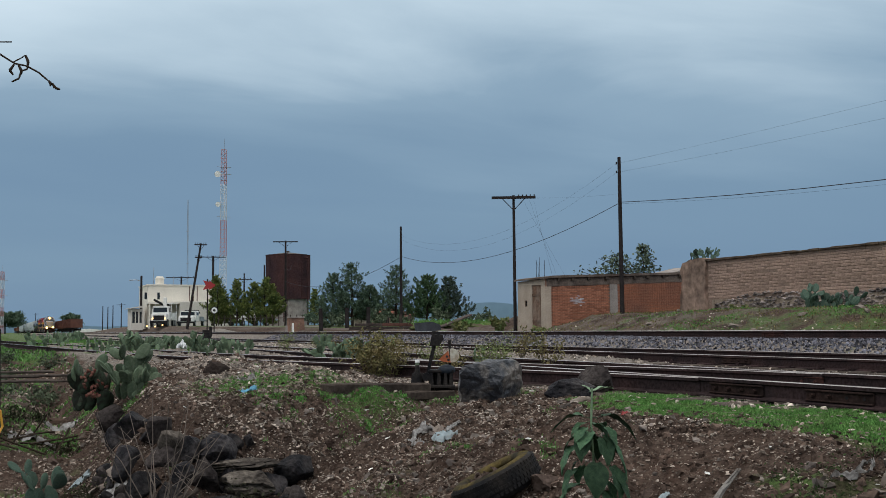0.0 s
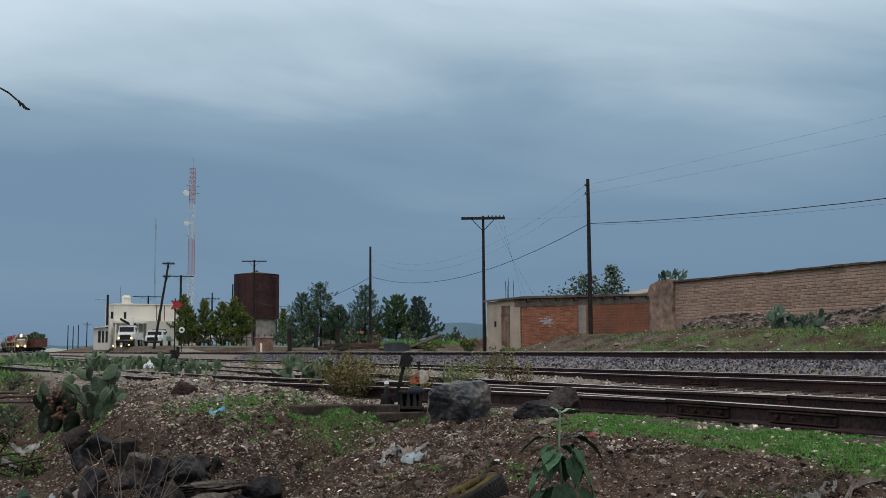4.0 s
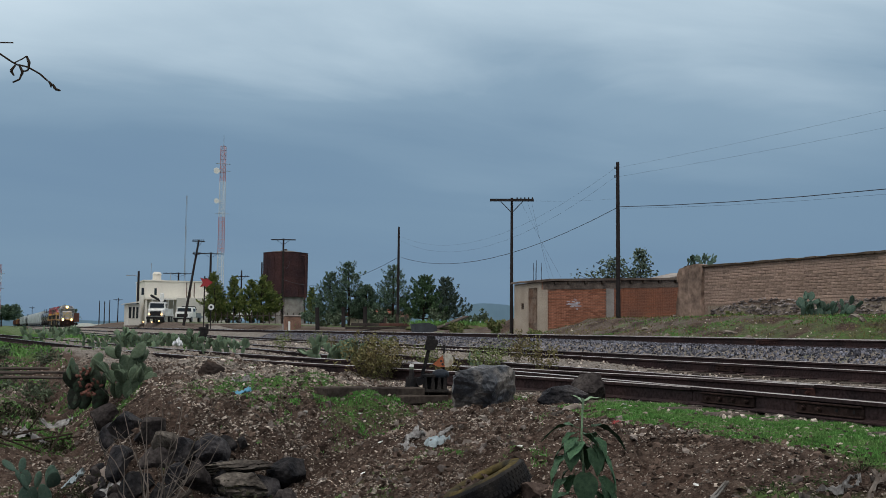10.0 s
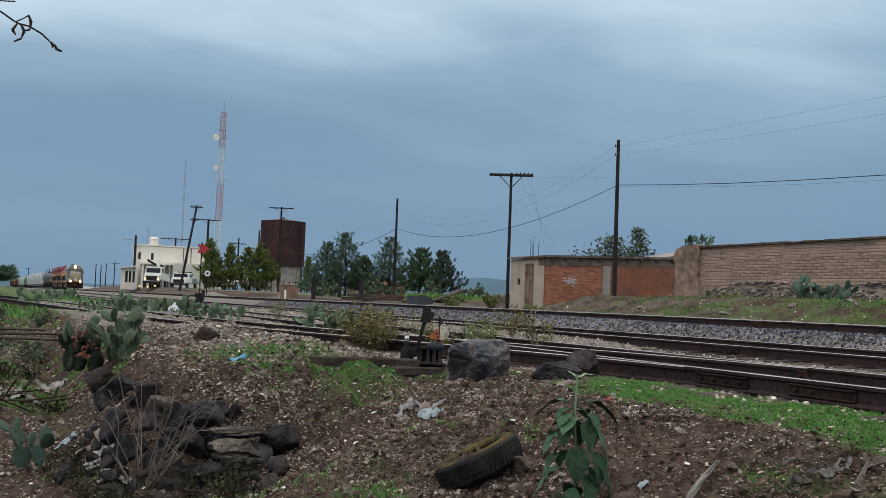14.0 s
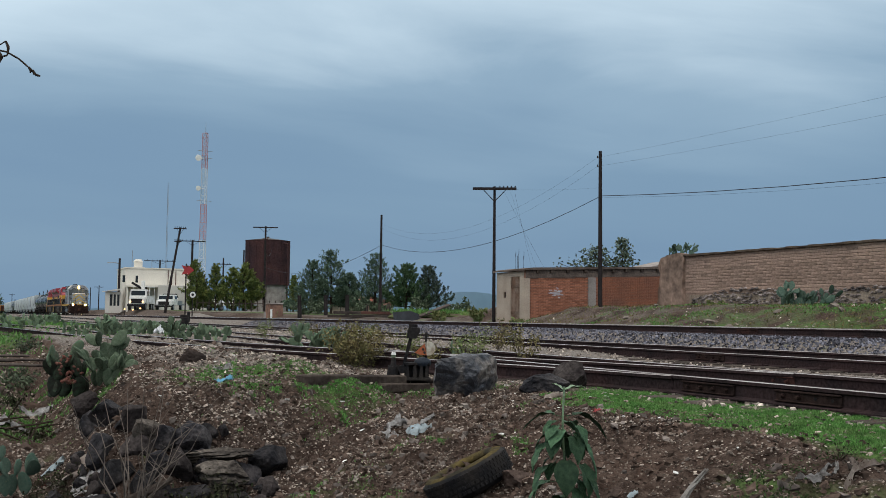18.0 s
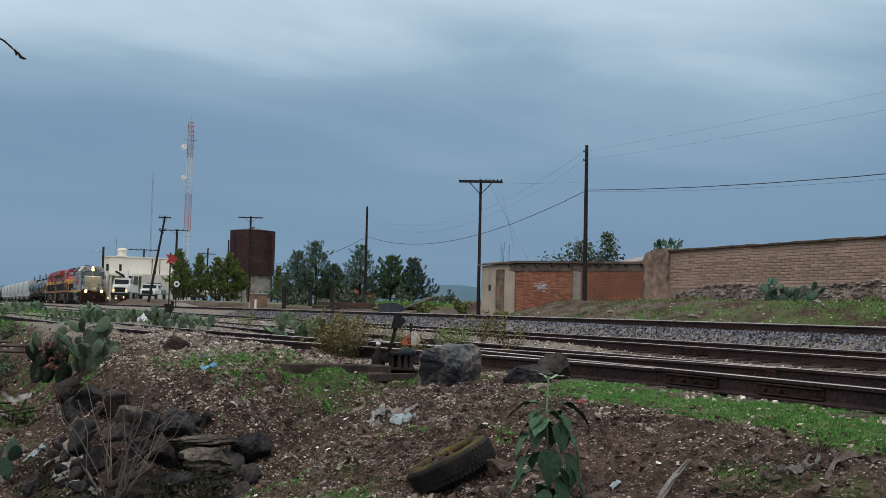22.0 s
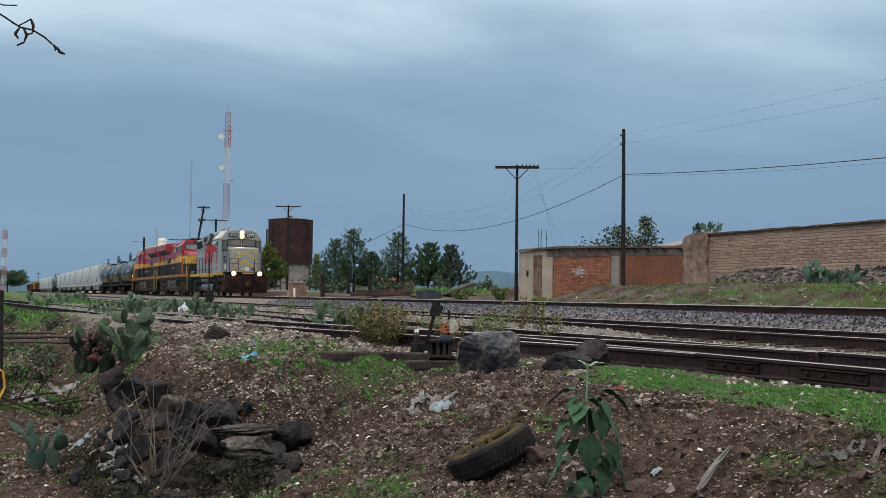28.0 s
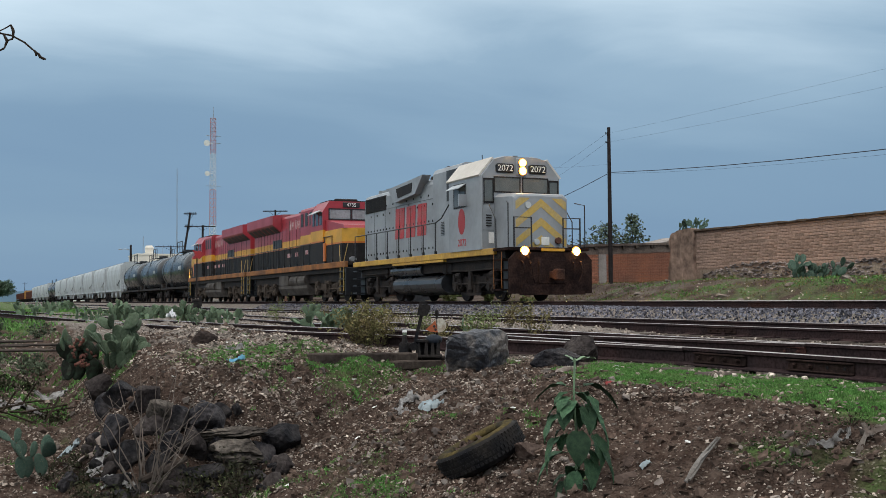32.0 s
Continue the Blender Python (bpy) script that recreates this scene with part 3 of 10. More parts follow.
def ground_material():
    m = bpy.data.materials.new("stony_dirt_and_grass")
    m.use_nodes = True
    n, l = m.node_tree.nodes, m.node_tree.links
    p = n["Principled BSDF"]
    p.inputs["Roughness"].default_value = 0.95
    p.inputs["Specular IOR Level"].default_value = 0.02
    tc = n.new("ShaderNodeTexCoord")

    def noise_tex(scale, detail, rough=0.55):
        t = n.new("ShaderNodeTexNoise")
        t.inputs["Scale"].default_value, t.inputs["Detail"].default_value, t.inputs["Roughness"].default_value = scale, detail, rough
        l.new(tc.outputs["Object"], t.inputs["Vector"])
        return t.outputs["Fac"]

    def ramp(value, lo, hi):
        r = n.new("ShaderNodeMapRange")
        r.inputs["From Min"].default_value, r.inputs["From Max"].default_value = lo, hi
        l.new(value, r.inputs["Value"])
        return r.outputs[0]

    def mix(fac, a, b):
        x = n.new("ShaderNodeMix")
        x.data_type = "RGBA"
        l.new(fac, x.inputs["Factor"])
        for sock, v in (("A", a), ("B", b)):
            if isinstance(v, tuple):
                x.inputs[sock].default_value = (*v, 1)
            else:
                l.new(v, x.inputs[sock])
        return x.outputs["Result"]

    def times(a, b):
        x = n.new("ShaderNodeMath")
        x.operation = "MULTIPLY"
        l.new(a, x.inputs[0])
        l.new(b, x.inputs[1])
        return x.outputs[0]

    def named(attr):
        a = n.new("ShaderNodeAttribute")
        a.attribute_name = attr
        return a.outputs["Fac"]

    base = mix(ramp(noise_tex(0.7, 6), 0.38, 0.62), (0.076, 0.050, 0.039), (0.025, 0.017, 0.014))
    base = mix(ramp(noise_tex(9, 5, 0.7), 0.42, 0.68), base, (0.108, 0.079, 0.064))
    cells = n.new("ShaderNodeTexVoronoi")
    cells.inputs["Scale"].default_value = 34
    l.new(tc.outputs["Object"], cells.inputs["Vector"])
    chips = ramp(cells.outputs["Distance"], 0.30, 0.16)
    chips = times(chips, ramp(noise_tex(3.0, 4), 0.42, 0.62))
    base = mix(chips, base, (0.24, 0.198, 0.165))
    grey = mix(ramp(noise_tex(14, 5, 0.7), 0.35, 0.7), (0.088, 0.074, 0.065), (0.34, 0.30, 0.265))
    base = mix(ramp(named("pebble"), 0.35, 0.75), base, grey)
    green = mix(ramp(noise_tex(7, 5, 0.7), 0.35, 0.65), (0.046, 0.08, 0.025), (0.09, 0.155, 0.046))
    base = mix(times(ramp(named("grass"), 0.38, 0.72), ramp(noise_tex(5, 6, 0.7), 0.30, 0.55)), base, green)
    l.new(base, p.inputs["Base Color"])
    b1, b2 = n.new("ShaderNodeBump"), n.new("ShaderNodeBump")
    b1.inputs["Strength"].default_value, b1.inputs["Distance"].default_value = 1.0, 0.10
    b2.inputs["Strength"].default_value, b2.inputs["Distance"].default_value = 0.8, 0.025
    l.new(noise_tex(6, 6, 0.65), b1.inputs["Height"])
    l.new(cells.outputs["Distance"], b2.inputs["Height"])
    l.new(b1.outputs[0], b2.inputs["Normal"])
    l.new(b2.outputs[0], p.inputs["Normal"])
    return m


GROUND = ground_material()


def ground_sheet():
    xs = np.concatenate([-np.geomspace(2600, 5, 26), np.arange(-4.6, -0.2, 0.11), np.arange(-0.2, 5.4, 0.056), np.arange(5.4, 8.2, 0.11), np.arange(8.2, 26, 0.35), np.geomspace(26.5, 2600, 40)])
    ys = np.concatenate([-np.geomspace(2600, 3, 16), np.arange(-2.5, 3.4, 0.11), np.arange(3.4, 13.6, 0.056), np.arange(13.6, 16, 0.11), np.arange(16, 50, 0.35), np.geomspace(51, 3000, 50)])
    gx, gy = np.meshgrid(xs, ys, indexing="ij")
    z = land(gx, gy)
    for i, x in enumerate(xs):
        for j, y in enumerate(ys):
            z[i, j] += relief(x, y)
    nx, ny = len(xs), len(ys)
    verts = np.stack([gx, gy, z], -1).reshape(-1, 3)
    idx = np.arange(nx * ny).reshape(nx, ny)
    faces = np.stack([idx[:-1, :-1], idx[1:, :-1], idx[1:, 1:], idx[:-1, 1:]], -1).reshape(-1, 4)
    me = bpy.data.meshes.new("ground")
    me.from_pydata(verts.tolist(), [], faces.tolist())
    me.materials.append(GROUND)
    gx, gy = gx.ravel(), gy.ravel()
    wob = np.array([noise.noise(Vector((a * 1.1, b * 1.1, 2))) + 0.6 * noise.noise(Vector((a * 3.1, b * 3.1, 5))) if abs(a) < 40 and abs(b) < 120 else 0.0 for a, b in zip(gx, gy)])
    grass = np.array(grassy(gx, gy)) + 0.7 * wob
    pebble = smooth((gx - 4.9) / 1.2) * (1 - smooth((gx - 18.6) / 0.8)) * 0.9 + 0.9 * smooth((gy - 9.9) / 1.6) * smooth((gx - 1.5) / 0.8) * (gx < 6) + 0.75 * smooth((gy - 17) / 6) * smooth((50 - gx) / 10) * smooth((gx - 1.2) / 2.0) * (1 - 0.4 * smooth((gx - 19) / 1) * (gy < 58)) * (1 - 0.4 * smooth((gy - 52) / 16) * smooth((gx - 18.6) / 1.5)) + 0.3 * wob
    for nm, val in (("grass", grass), ("pebble", pebble)):
        at = me.attributes.new(nm, "FLOAT", "POINT")
        at.data.foreach_set("value", np.clip(val, 0, 1).astype(np.float32))
    me.polygons.foreach_set("use_smooth", [True] * len(me.polygons))
    return tagged(new("ground", me), "brown stony dirt with patches of green grass", "ground", kind="structure")


ground = ground_sheet()
RAIL_OUTLINE = ((-0.07, 0), (0.07, 0), (0.07, 0.012), (0.012, 0.032), (0.012, 0.125), (0.037, 0.138), (0.037, 0.165), (0.03, 0.172), (-0.03, 0.172), (-0.037, 0.165), (-0.037, 0.138), (-0.012, 0.125), (-0.012, 0.032), (-0.07, 0.012))


def rail(parent, pts):
    """One rail along a row of places of its head."""
    bm = fresh()
    rings = []
    for i, p in enumerate(pts):
        a, b = Vector(pts[max(0, i - 1)]), Vector(pts[min(len(pts) - 1, i + 1)])
        d = (b - a).normalized()
        side = Vector((d.y, -d.x, 0)).normalized()
        rings.append([bm.verts.new(Vector(p) + side * u + Vector((0, 0, v - 0.172))) for u, v in RAIL_OUTLINE])
    n = len(RAIL_OUTLINE)
    for a, b in zip(rings, rings[1:]):
        for k in range(n):
            f = bm.faces.new((a[k], a[(k + 1) % n], b[(k + 1) % n], b[k]))
            f.material_index = 1 if k == 8 else 0
    bm.faces.new(rings[0])
    bm.faces.new(rings[-1][::-1])
    return part("rail", bm, (RAIL, RAIL_TOP), parent)


def steps(y0, y1):
    out, y = [], y0
    while y < y1:
        out.append(y)
        y += 1.0 if y < 30 else y * 0.05
    return out + [y1]


def track(label, centre, z, y0, y1, cant=0.0):
    t = thing("railway_track", pose(0, 0, 0), label, "railway track", kind="structure")
    for side in (-1, 1):
        rail(t, [(centre(y) + side * 0.755, y, z(y) + side * cant) for y in steps(y0, y1)])
    return t


main_track = track("main railway track with worn bright rail heads", lambda y: TRACK_A, lambda y: RAIL_A, -40, 900)
second_track = track("second railway track with rust-brown rails", lambda y: TRACK_B, lambda y: RAIL_B, -30, 700, 0.014)
near_track = track("near railway track with rusty bolted rails", lambda y: TRACK_D, lambda y: RAIL_D, -10, 300)
branch_track = track("branching siding track beside prickly pears", track_c, lambda y: RAIL_D - 0.008, 8.2, 160)


# ---------------------------------------------------------------- shared builders
def soup(name, verts, faces, material, parent=None, label="", flat=True):
    me = bpy.data.meshes.new(name)
    me.from_pydata(np.asarray(verts).tolist(), [], np.asarray(faces).tolist())
    me.materials.append(material)
    ob = new(name, me)
    if parent:
        ob.parent = parent
    return tagged(ob, label)


def piece(name, mesh, parent, m):
    ob = new(name, mesh)
    ob.parent, ob.matrix_basis = parent, m
    return ob


def mesh_of(name, bm, material, soft=False):
    me = bpy.data.meshes.new(name)
    bmesh.ops.recalc_face_normals(bm, faces=bm.faces)
    bm.to_mesh(me)
    bm.free()
    for m in material if isinstance(material, (list, tuple)) else [material]:
        me.materials.append(m)
    if soft:
        me.polygons.foreach_set("use_smooth", [True] * len(me.polygons))
    return me


def leaf_cloud(centres, size, rng, droop=0.0, long=1.6):
    """Verts and faces of small folded leaves, one about each centre."""
    c = np.asarray(centres)
    n = len(c)
    d = rng.normal(size=(n, 3))
    d[:, 2] -= droop
    d /= np.linalg.norm(d, axis=1)[:, None]
    e = np.cross(d, rng.normal(size=(n, 3)))
    e /= np.linalg.norm(e, axis=1)[:, None] + 1e-9
    s = (size * rng.uniform(0.6, 1.3, n))[:, None]
    v = np.stack([c - d * s * long * 0.5, c + e * s * 0.5, c + d * s * long * 0.5, c - e * s * 0.5], 1).reshape(-1, 3)
    f = np.arange(n * 4).reshape(n, 4)
    return v, f


def stones(name, places, sizes, rng, material, label, flat=0.6):
    """Loose stones as one mesh: squashed, jittered blocks."""
    n = len(places)
    base = np.array([(x, y, z) for z in (-1, 1) for x, y in ((-1, -1), (1, -1), (1, 1), (-1, 1))], float) * 0.72
    quad = np.array([(3, 2, 1, 0), (4, 5, 6, 7), (0, 1, 5, 4), (1, 2, 6, 5), (2, 3, 7, 6), (3, 0, 4, 7)])
    v = base[None] * rng.uniform(0.55, 1.25, (n, 8, 1)) + rng.normal(0, 0.2, (n, 8, 3))
    v[:, 4:, :2] *= rng.uniform(0.4, 0.95, (n, 1, 1))
    a = rng.uniform(0, math.tau, n)
    ca, sa = np.cos(a)[:, None], np.sin(a)[:, None]
    k = rng.uniform(0.5, 1.0, (n, 1))
    x, y = v[:, :, 0] * ca - v[:, :, 1] * k * sa, v[:, :, 0] * sa + v[:, :, 1] * k * ca
    tilt = rng.normal(0, 0.3, (n, 1))
    v = np.stack([x, y, v[:, :, 2] * flat + x * tilt], -1) * np.asarray(sizes)[:, None, None] + np.asarray(places)[:, None, :]
    f = (quad[None] + (np.arange(n) * 8)[:, None, None]).reshape(-1, 4)
    return tagged(soup(name, v.reshape(-1, 3), f, material), label, "stones", kind="stuff")


def tree(m, height, spread, seed, label, foliage=None, kind="pine", trunk=0.14, dens=1.0, category="tree"):
    """A tapered trunk with limbs, and a crown of many small leaves in clumps along them."""
    rng = np.random.default_rng(seed)
    t = thing("tree", m, label, category)
    bm = fresh()
    lean = rng.normal(0, 0.02, 2)
    top = Vector((lean[0] * height, lean[1] * height, height * 0.96))
    bend = Vector((rng.normal(0, 0.03) * height, rng.normal(0, 0.03) * height, height * 0.5))
    rod(bm, (0, 0, -0.2), bend, trunk, trunk * 0.65, n=8)
    rod(bm, bend, top, trunk * 0.65, trunk * 0.12, n=7)
    spots = []
    levels = 13 if kind == "cypress" else 11
    low = 0.06 if kind == "cypress" else 0.32
    for k in range(levels if kind != "pine" else 0):
        u = low + (1 - low) * k / (levels - 1)
        root = bend * (u / 0.5) if u < 0.5 else bend.lerp(top, (u - 0.5) / 0.5)
        if kind == "cypress":
            reach = spread * (1.0 * (1 - u) ** 0.9 + 0.03) * min(1, (u + 0.02) * 6)
        else:
            reach = spread * math.sin(math.pi * (0.12 + 0.83 * u)) * 1.0
        for b in range(5 if kind == "cypress" else 7):
            a = b * math.tau / 6 + k * 0.9 + rng.uniform(-0.5, 0.5)
            r = reach * rng.uniform(0.55, 1.2)
            up = (0.6 if kind == "cypress" else 0.35) * r * rng.uniform(0.4, 1.4)
            tip = root + Vector((math.cos(a) * r, math.sin(a) * r, up))
            rod(bm, root, tip, trunk * 0.28 * (1 - u * 0.6), 0.012, n=5, cap=False)
            if kind == "broad":
                steps_ = max(2, int(r / 0.28))
                for q in range(steps_):
                    p = root.lerp(tip, min(1.02, 0.3 + 0.75 * (q + rng.uniform(0, 1)) / steps_))
                    spots.append(np.array(p)[None] + rng.normal(0, 1, (int(26 * dens), 3)) * (0.14 + 0.056 * r) * np.array((1, 1, 0.75)))
                continue
            # brushes of needles along the limb, turned up at its end
            size = height / 6.0
            brushes = max(2, int(r / (0.26 * size)) + 1)
            for q in range(brushes):
                p = np.array(root.lerp(tip, min(1.0, 0.25 + 0.75 * (q + rng.uniform(0.3, 1)) / brushes)))
                d = np.array((math.cos(a) * 0.75 + rng.normal(0, 0.4), math.sin(a) * 0.75 + rng.normal(0, 0.4), 1.0))
                long = size * rng.uniform(0.25, 0.6)
                n = int(26 * dens)
                w = rng.uniform(0, 1, (n, 1))
                spots.append(p + d * long * w + rng.normal(0, 1, (n, 3)) * size * (0.11 - 0.085 * w))
    if kind == "pine":
        # whorls of limbs that bend upward and end in upright brushes of needles
        size = height / 5.0
        whorls = 9
        for k in range(whorls):
            u = 0.16 + 0.8 * k / (whorls - 1)
            root = bend * (u / 0.5) if u < 0.5 else bend.lerp(top, (u - 0.5) / 0.5)
            reach = spread * 1.15 * (0.06 + 0.94 * (1 - u) ** 0.9)
            for b in range(7 if u < 0.55 else 5):
                a = b * math.tau / (7 if u < 0.55 else 5) + k * 1.3 + rng.uniform(-0.35, 0.35)
                r = reach * rng.uniform(0.6, 1.12)
                away = Vector((math.cos(a), math.sin(a), 0))
                knee = root + away * r * 0.62 + Vector((0, 0, r * rng.uniform(0.02, 0.16)))
                tip = root + away * r + Vector((0, 0, r * rng.uniform(0.25, 0.55)))
                rod(bm, root, knee, trunk * 0.26 * (1 - u * 0.6), trunk * 0.12, n=5, cap=False)
                rod(bm, knee, tip, trunk * 0.12, 0.01, n=5, cap=False)
                brushes = 3 + int(r / (0.30 * size))
                for q in range(brushes):
                    w = (q + rng.uniform(0.3, 1.0)) / brushes
                    p = root.lerp(knee, 0.45 + 1.1 * w) if w < 0.5 else knee.lerp(tip, 2 * w - 1)
                    side = rng.normal(0, 0.16 * size, 2)
                    p = np.array(p) + np.array((side[0], side[1], 0))
                    d = np.array((away.x * 0.4 + rng.normal(0, 0.28), away.y * 0.4 + rng.normal(0, 0.28), 0.85))
                    along = rng.uniform(0, 1, (int(34 * dens), 1))
                    spots.append(p + d * size * rng.uniform(0.3, 0.56) * along + rng.normal(0, 1, (len(along), 3)) * size * (0.075 - 0.045 * along))
    if kind != "broad":
        w = rng.uniform(0, 1, (60, 1))
        spots.append(np.array(top) + np.array((0, 0, 1)) * (w - 0.7) * height * 0.16 + rng.normal(0, 1, (60, 3)) * height * 0.012 * (1.4 - w))
    part("trunk", bm, BARK, t)
    pts = np.concatenate(spots)
    v, f = leaf_cloud(pts, {"pine": 0.043, "cypress": 0.066, "broad": 0.17 if height > 5 else 0.105}[kind] * max(1.0, height / 5.5), rng, long=4.0 if kind != "broad" else 1.9)
    soup("crown", v, f, foliage or FOLIAGE, t)
    return t


def pad_mesh(material, name="pad", thick=0.13):
    bm = fresh()
    bmesh.ops.create_icosphere(bm, subdivisions=3, radius=0.5)
    for v in bm.verts:
        w = 0.62 * (1 - 0.28 * max(0, -v.co.z * 2) ** 1.5)
        v.co.x *= w
        v.co.y *= thick * 1.6
        v.co.z += 0.5
        v.co.x += 0.03 * math.sin(v.co.z * 4)
        v.co.y += 0.05 * math.sin(v.co.z * 3 + v.co.x * 2) + 0.015 * noise.noise(v.co * 6)
    return mesh_of(name, bm, material, True)


PADS = [pad_mesh(CACTUS, thick=0.09), pad_mesh(CACTUS, thick=0.12)]
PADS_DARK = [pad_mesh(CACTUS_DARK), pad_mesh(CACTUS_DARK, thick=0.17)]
PADS_BLUE = [pad_mesh(CACTUS_BLUE, thick=0.09), pad_mesh(CACTUS_BLUE, thick=0.11)]
PADS_GREY = [pad_mesh(CACTUS_GREY, thick=0.09), pad_mesh(CACTUS_GREY, thick=0.12)]


def pear(x, y, z, width, height, count, seed, label, meshes=None, size=0.26, lean=(0, 0)):
    """A prickly pear: pads that sprout from pads, fanning out from a few roots."""
    rng = random.Random(seed)
    t = thing("prickly_pear", pose(x, y, z), label, "cactus", "prickly pears")
    meshes = meshes or PADS
    tips = []
    grown = 0
    roots = max(2, count // 4)
    for k in range(roots):
        u = (k + 0.5) / roots - 0.5
        m = pose(u * width + rng.uniform(-0.05, 0.05), rng.uniform(-0.25, 0.25) * width * 0.6, -0.03, rng.uniform(-18, 18), u * 40 + rng.uniform(-15, 15) + lean[0], rng.uniform(-60, 60))
        tips.append((m, size * rng.uniform(0.9, 1.2), 0))
    while tips and grown < count:
        m, s, gen = tips.pop(0)
        piece("pad", rng.choice(meshes), t, m @ Matrix.Diagonal((s, s, s, 1)))
        grown += 1
        if (m @ Vector((0, 0, s))).z > height:
            continue
        for b in range(rng.choice((2, 2, 3))):
            tilt = rng.uniform(-55, 55)
            tips.append((m @ Matrix.Translation((math.sin(radians(tilt)) * s * 0.36, 0, s * (0.52 + 0.42 * math.cos(radians(tilt))))) @ pose(0, 0, 0, rng.uniform(-28, 28), tilt * 0.9, rng.uniform(-70, 70)), s * rng.uniform(0.75, 1.02), gen + 1))
    return t


def wire(parent, a, b, sag, r=0.012, n=14, name="wire"):
    a, b = Vector(a), Vector(b)
    bm = fresh()
    path_rod(bm, [a.lerp(b, k / n) - Vector((0, 0, sag * 4 * (k / n) * (1 - k / n))) for k in range(n + 1)], r, n=5)
    return part(name, bm, WIRE, parent)


def pole(x, y, z, top, r, label, arms=(), lean=(0, 0), insulators=True):
    """A telegraph pole with its crossarms: (height below the top, length, turn in degrees)."""
    t = thing("telegraph_pole", pose(x, y, z), label, "utility pole", "telegraph poles")
    h = top - z
    bm = fresh()
    rod(bm, (0, 0, -0.3), (lean[0], lean[1], h), r, r * 0.68, n=10)
    part("pole", bm, POLE, t)
    for down, long, turn in arms:
        k = (h - down) / h
        at = Vector((lean[0] * k, lean[1] * k, h - down))
        d = Vector((math.cos(radians(turn)), math.sin(radians(turn)), 0))
        n = Vector((-d.y, d.x, 0))
        bm = fresh()
        rot = Matrix.Translation(at) @ pose(0, 0, 0, 0, 0, turn)
        box(bm, -long / 2, long / 2, -r - 0.09, -r * 0.9, -0.06, 0.06, m=rot)
        arm = part("crossarm", bm, POLE, t)
        bm = fresh()
        for s in (-1, 1):
            rod(bm, at + d * s * long * 0.28 - n * (r + 0.05), at - Vector((0, 0, 0.6)) - n * r, 0.02, n=5)
        part("brace", bm, POLE, t)
        if insulators:
            for q in range(6):
                bm = fresh()
                u = (q + 0.5) / 6 - 0.5
                p = at + d * u * long * 0.95 - n * (r + 0.045) + Vector((0, 0, 0.06))
                rod(bm, p, p + Vector((0, 0, 0.07)), 0.02, n=6)
                rod(bm, p + Vector((0, 0, 0.07)), p + Vector((0, 0, 0.17)), 0.045, 0.03, n=8)
                part("insulator", bm, CHARCOAL, arm)
    return t


# ---------------------------------------------------------------- brick house and adobe wall
mat_stained_concrete = mat("stained_concrete", (0.17, 0.135, 0.115), 0.95, vary=0.3, scale=1.5, fine=20, second=(0.085, 0.066, 0.057), bump=0.5)


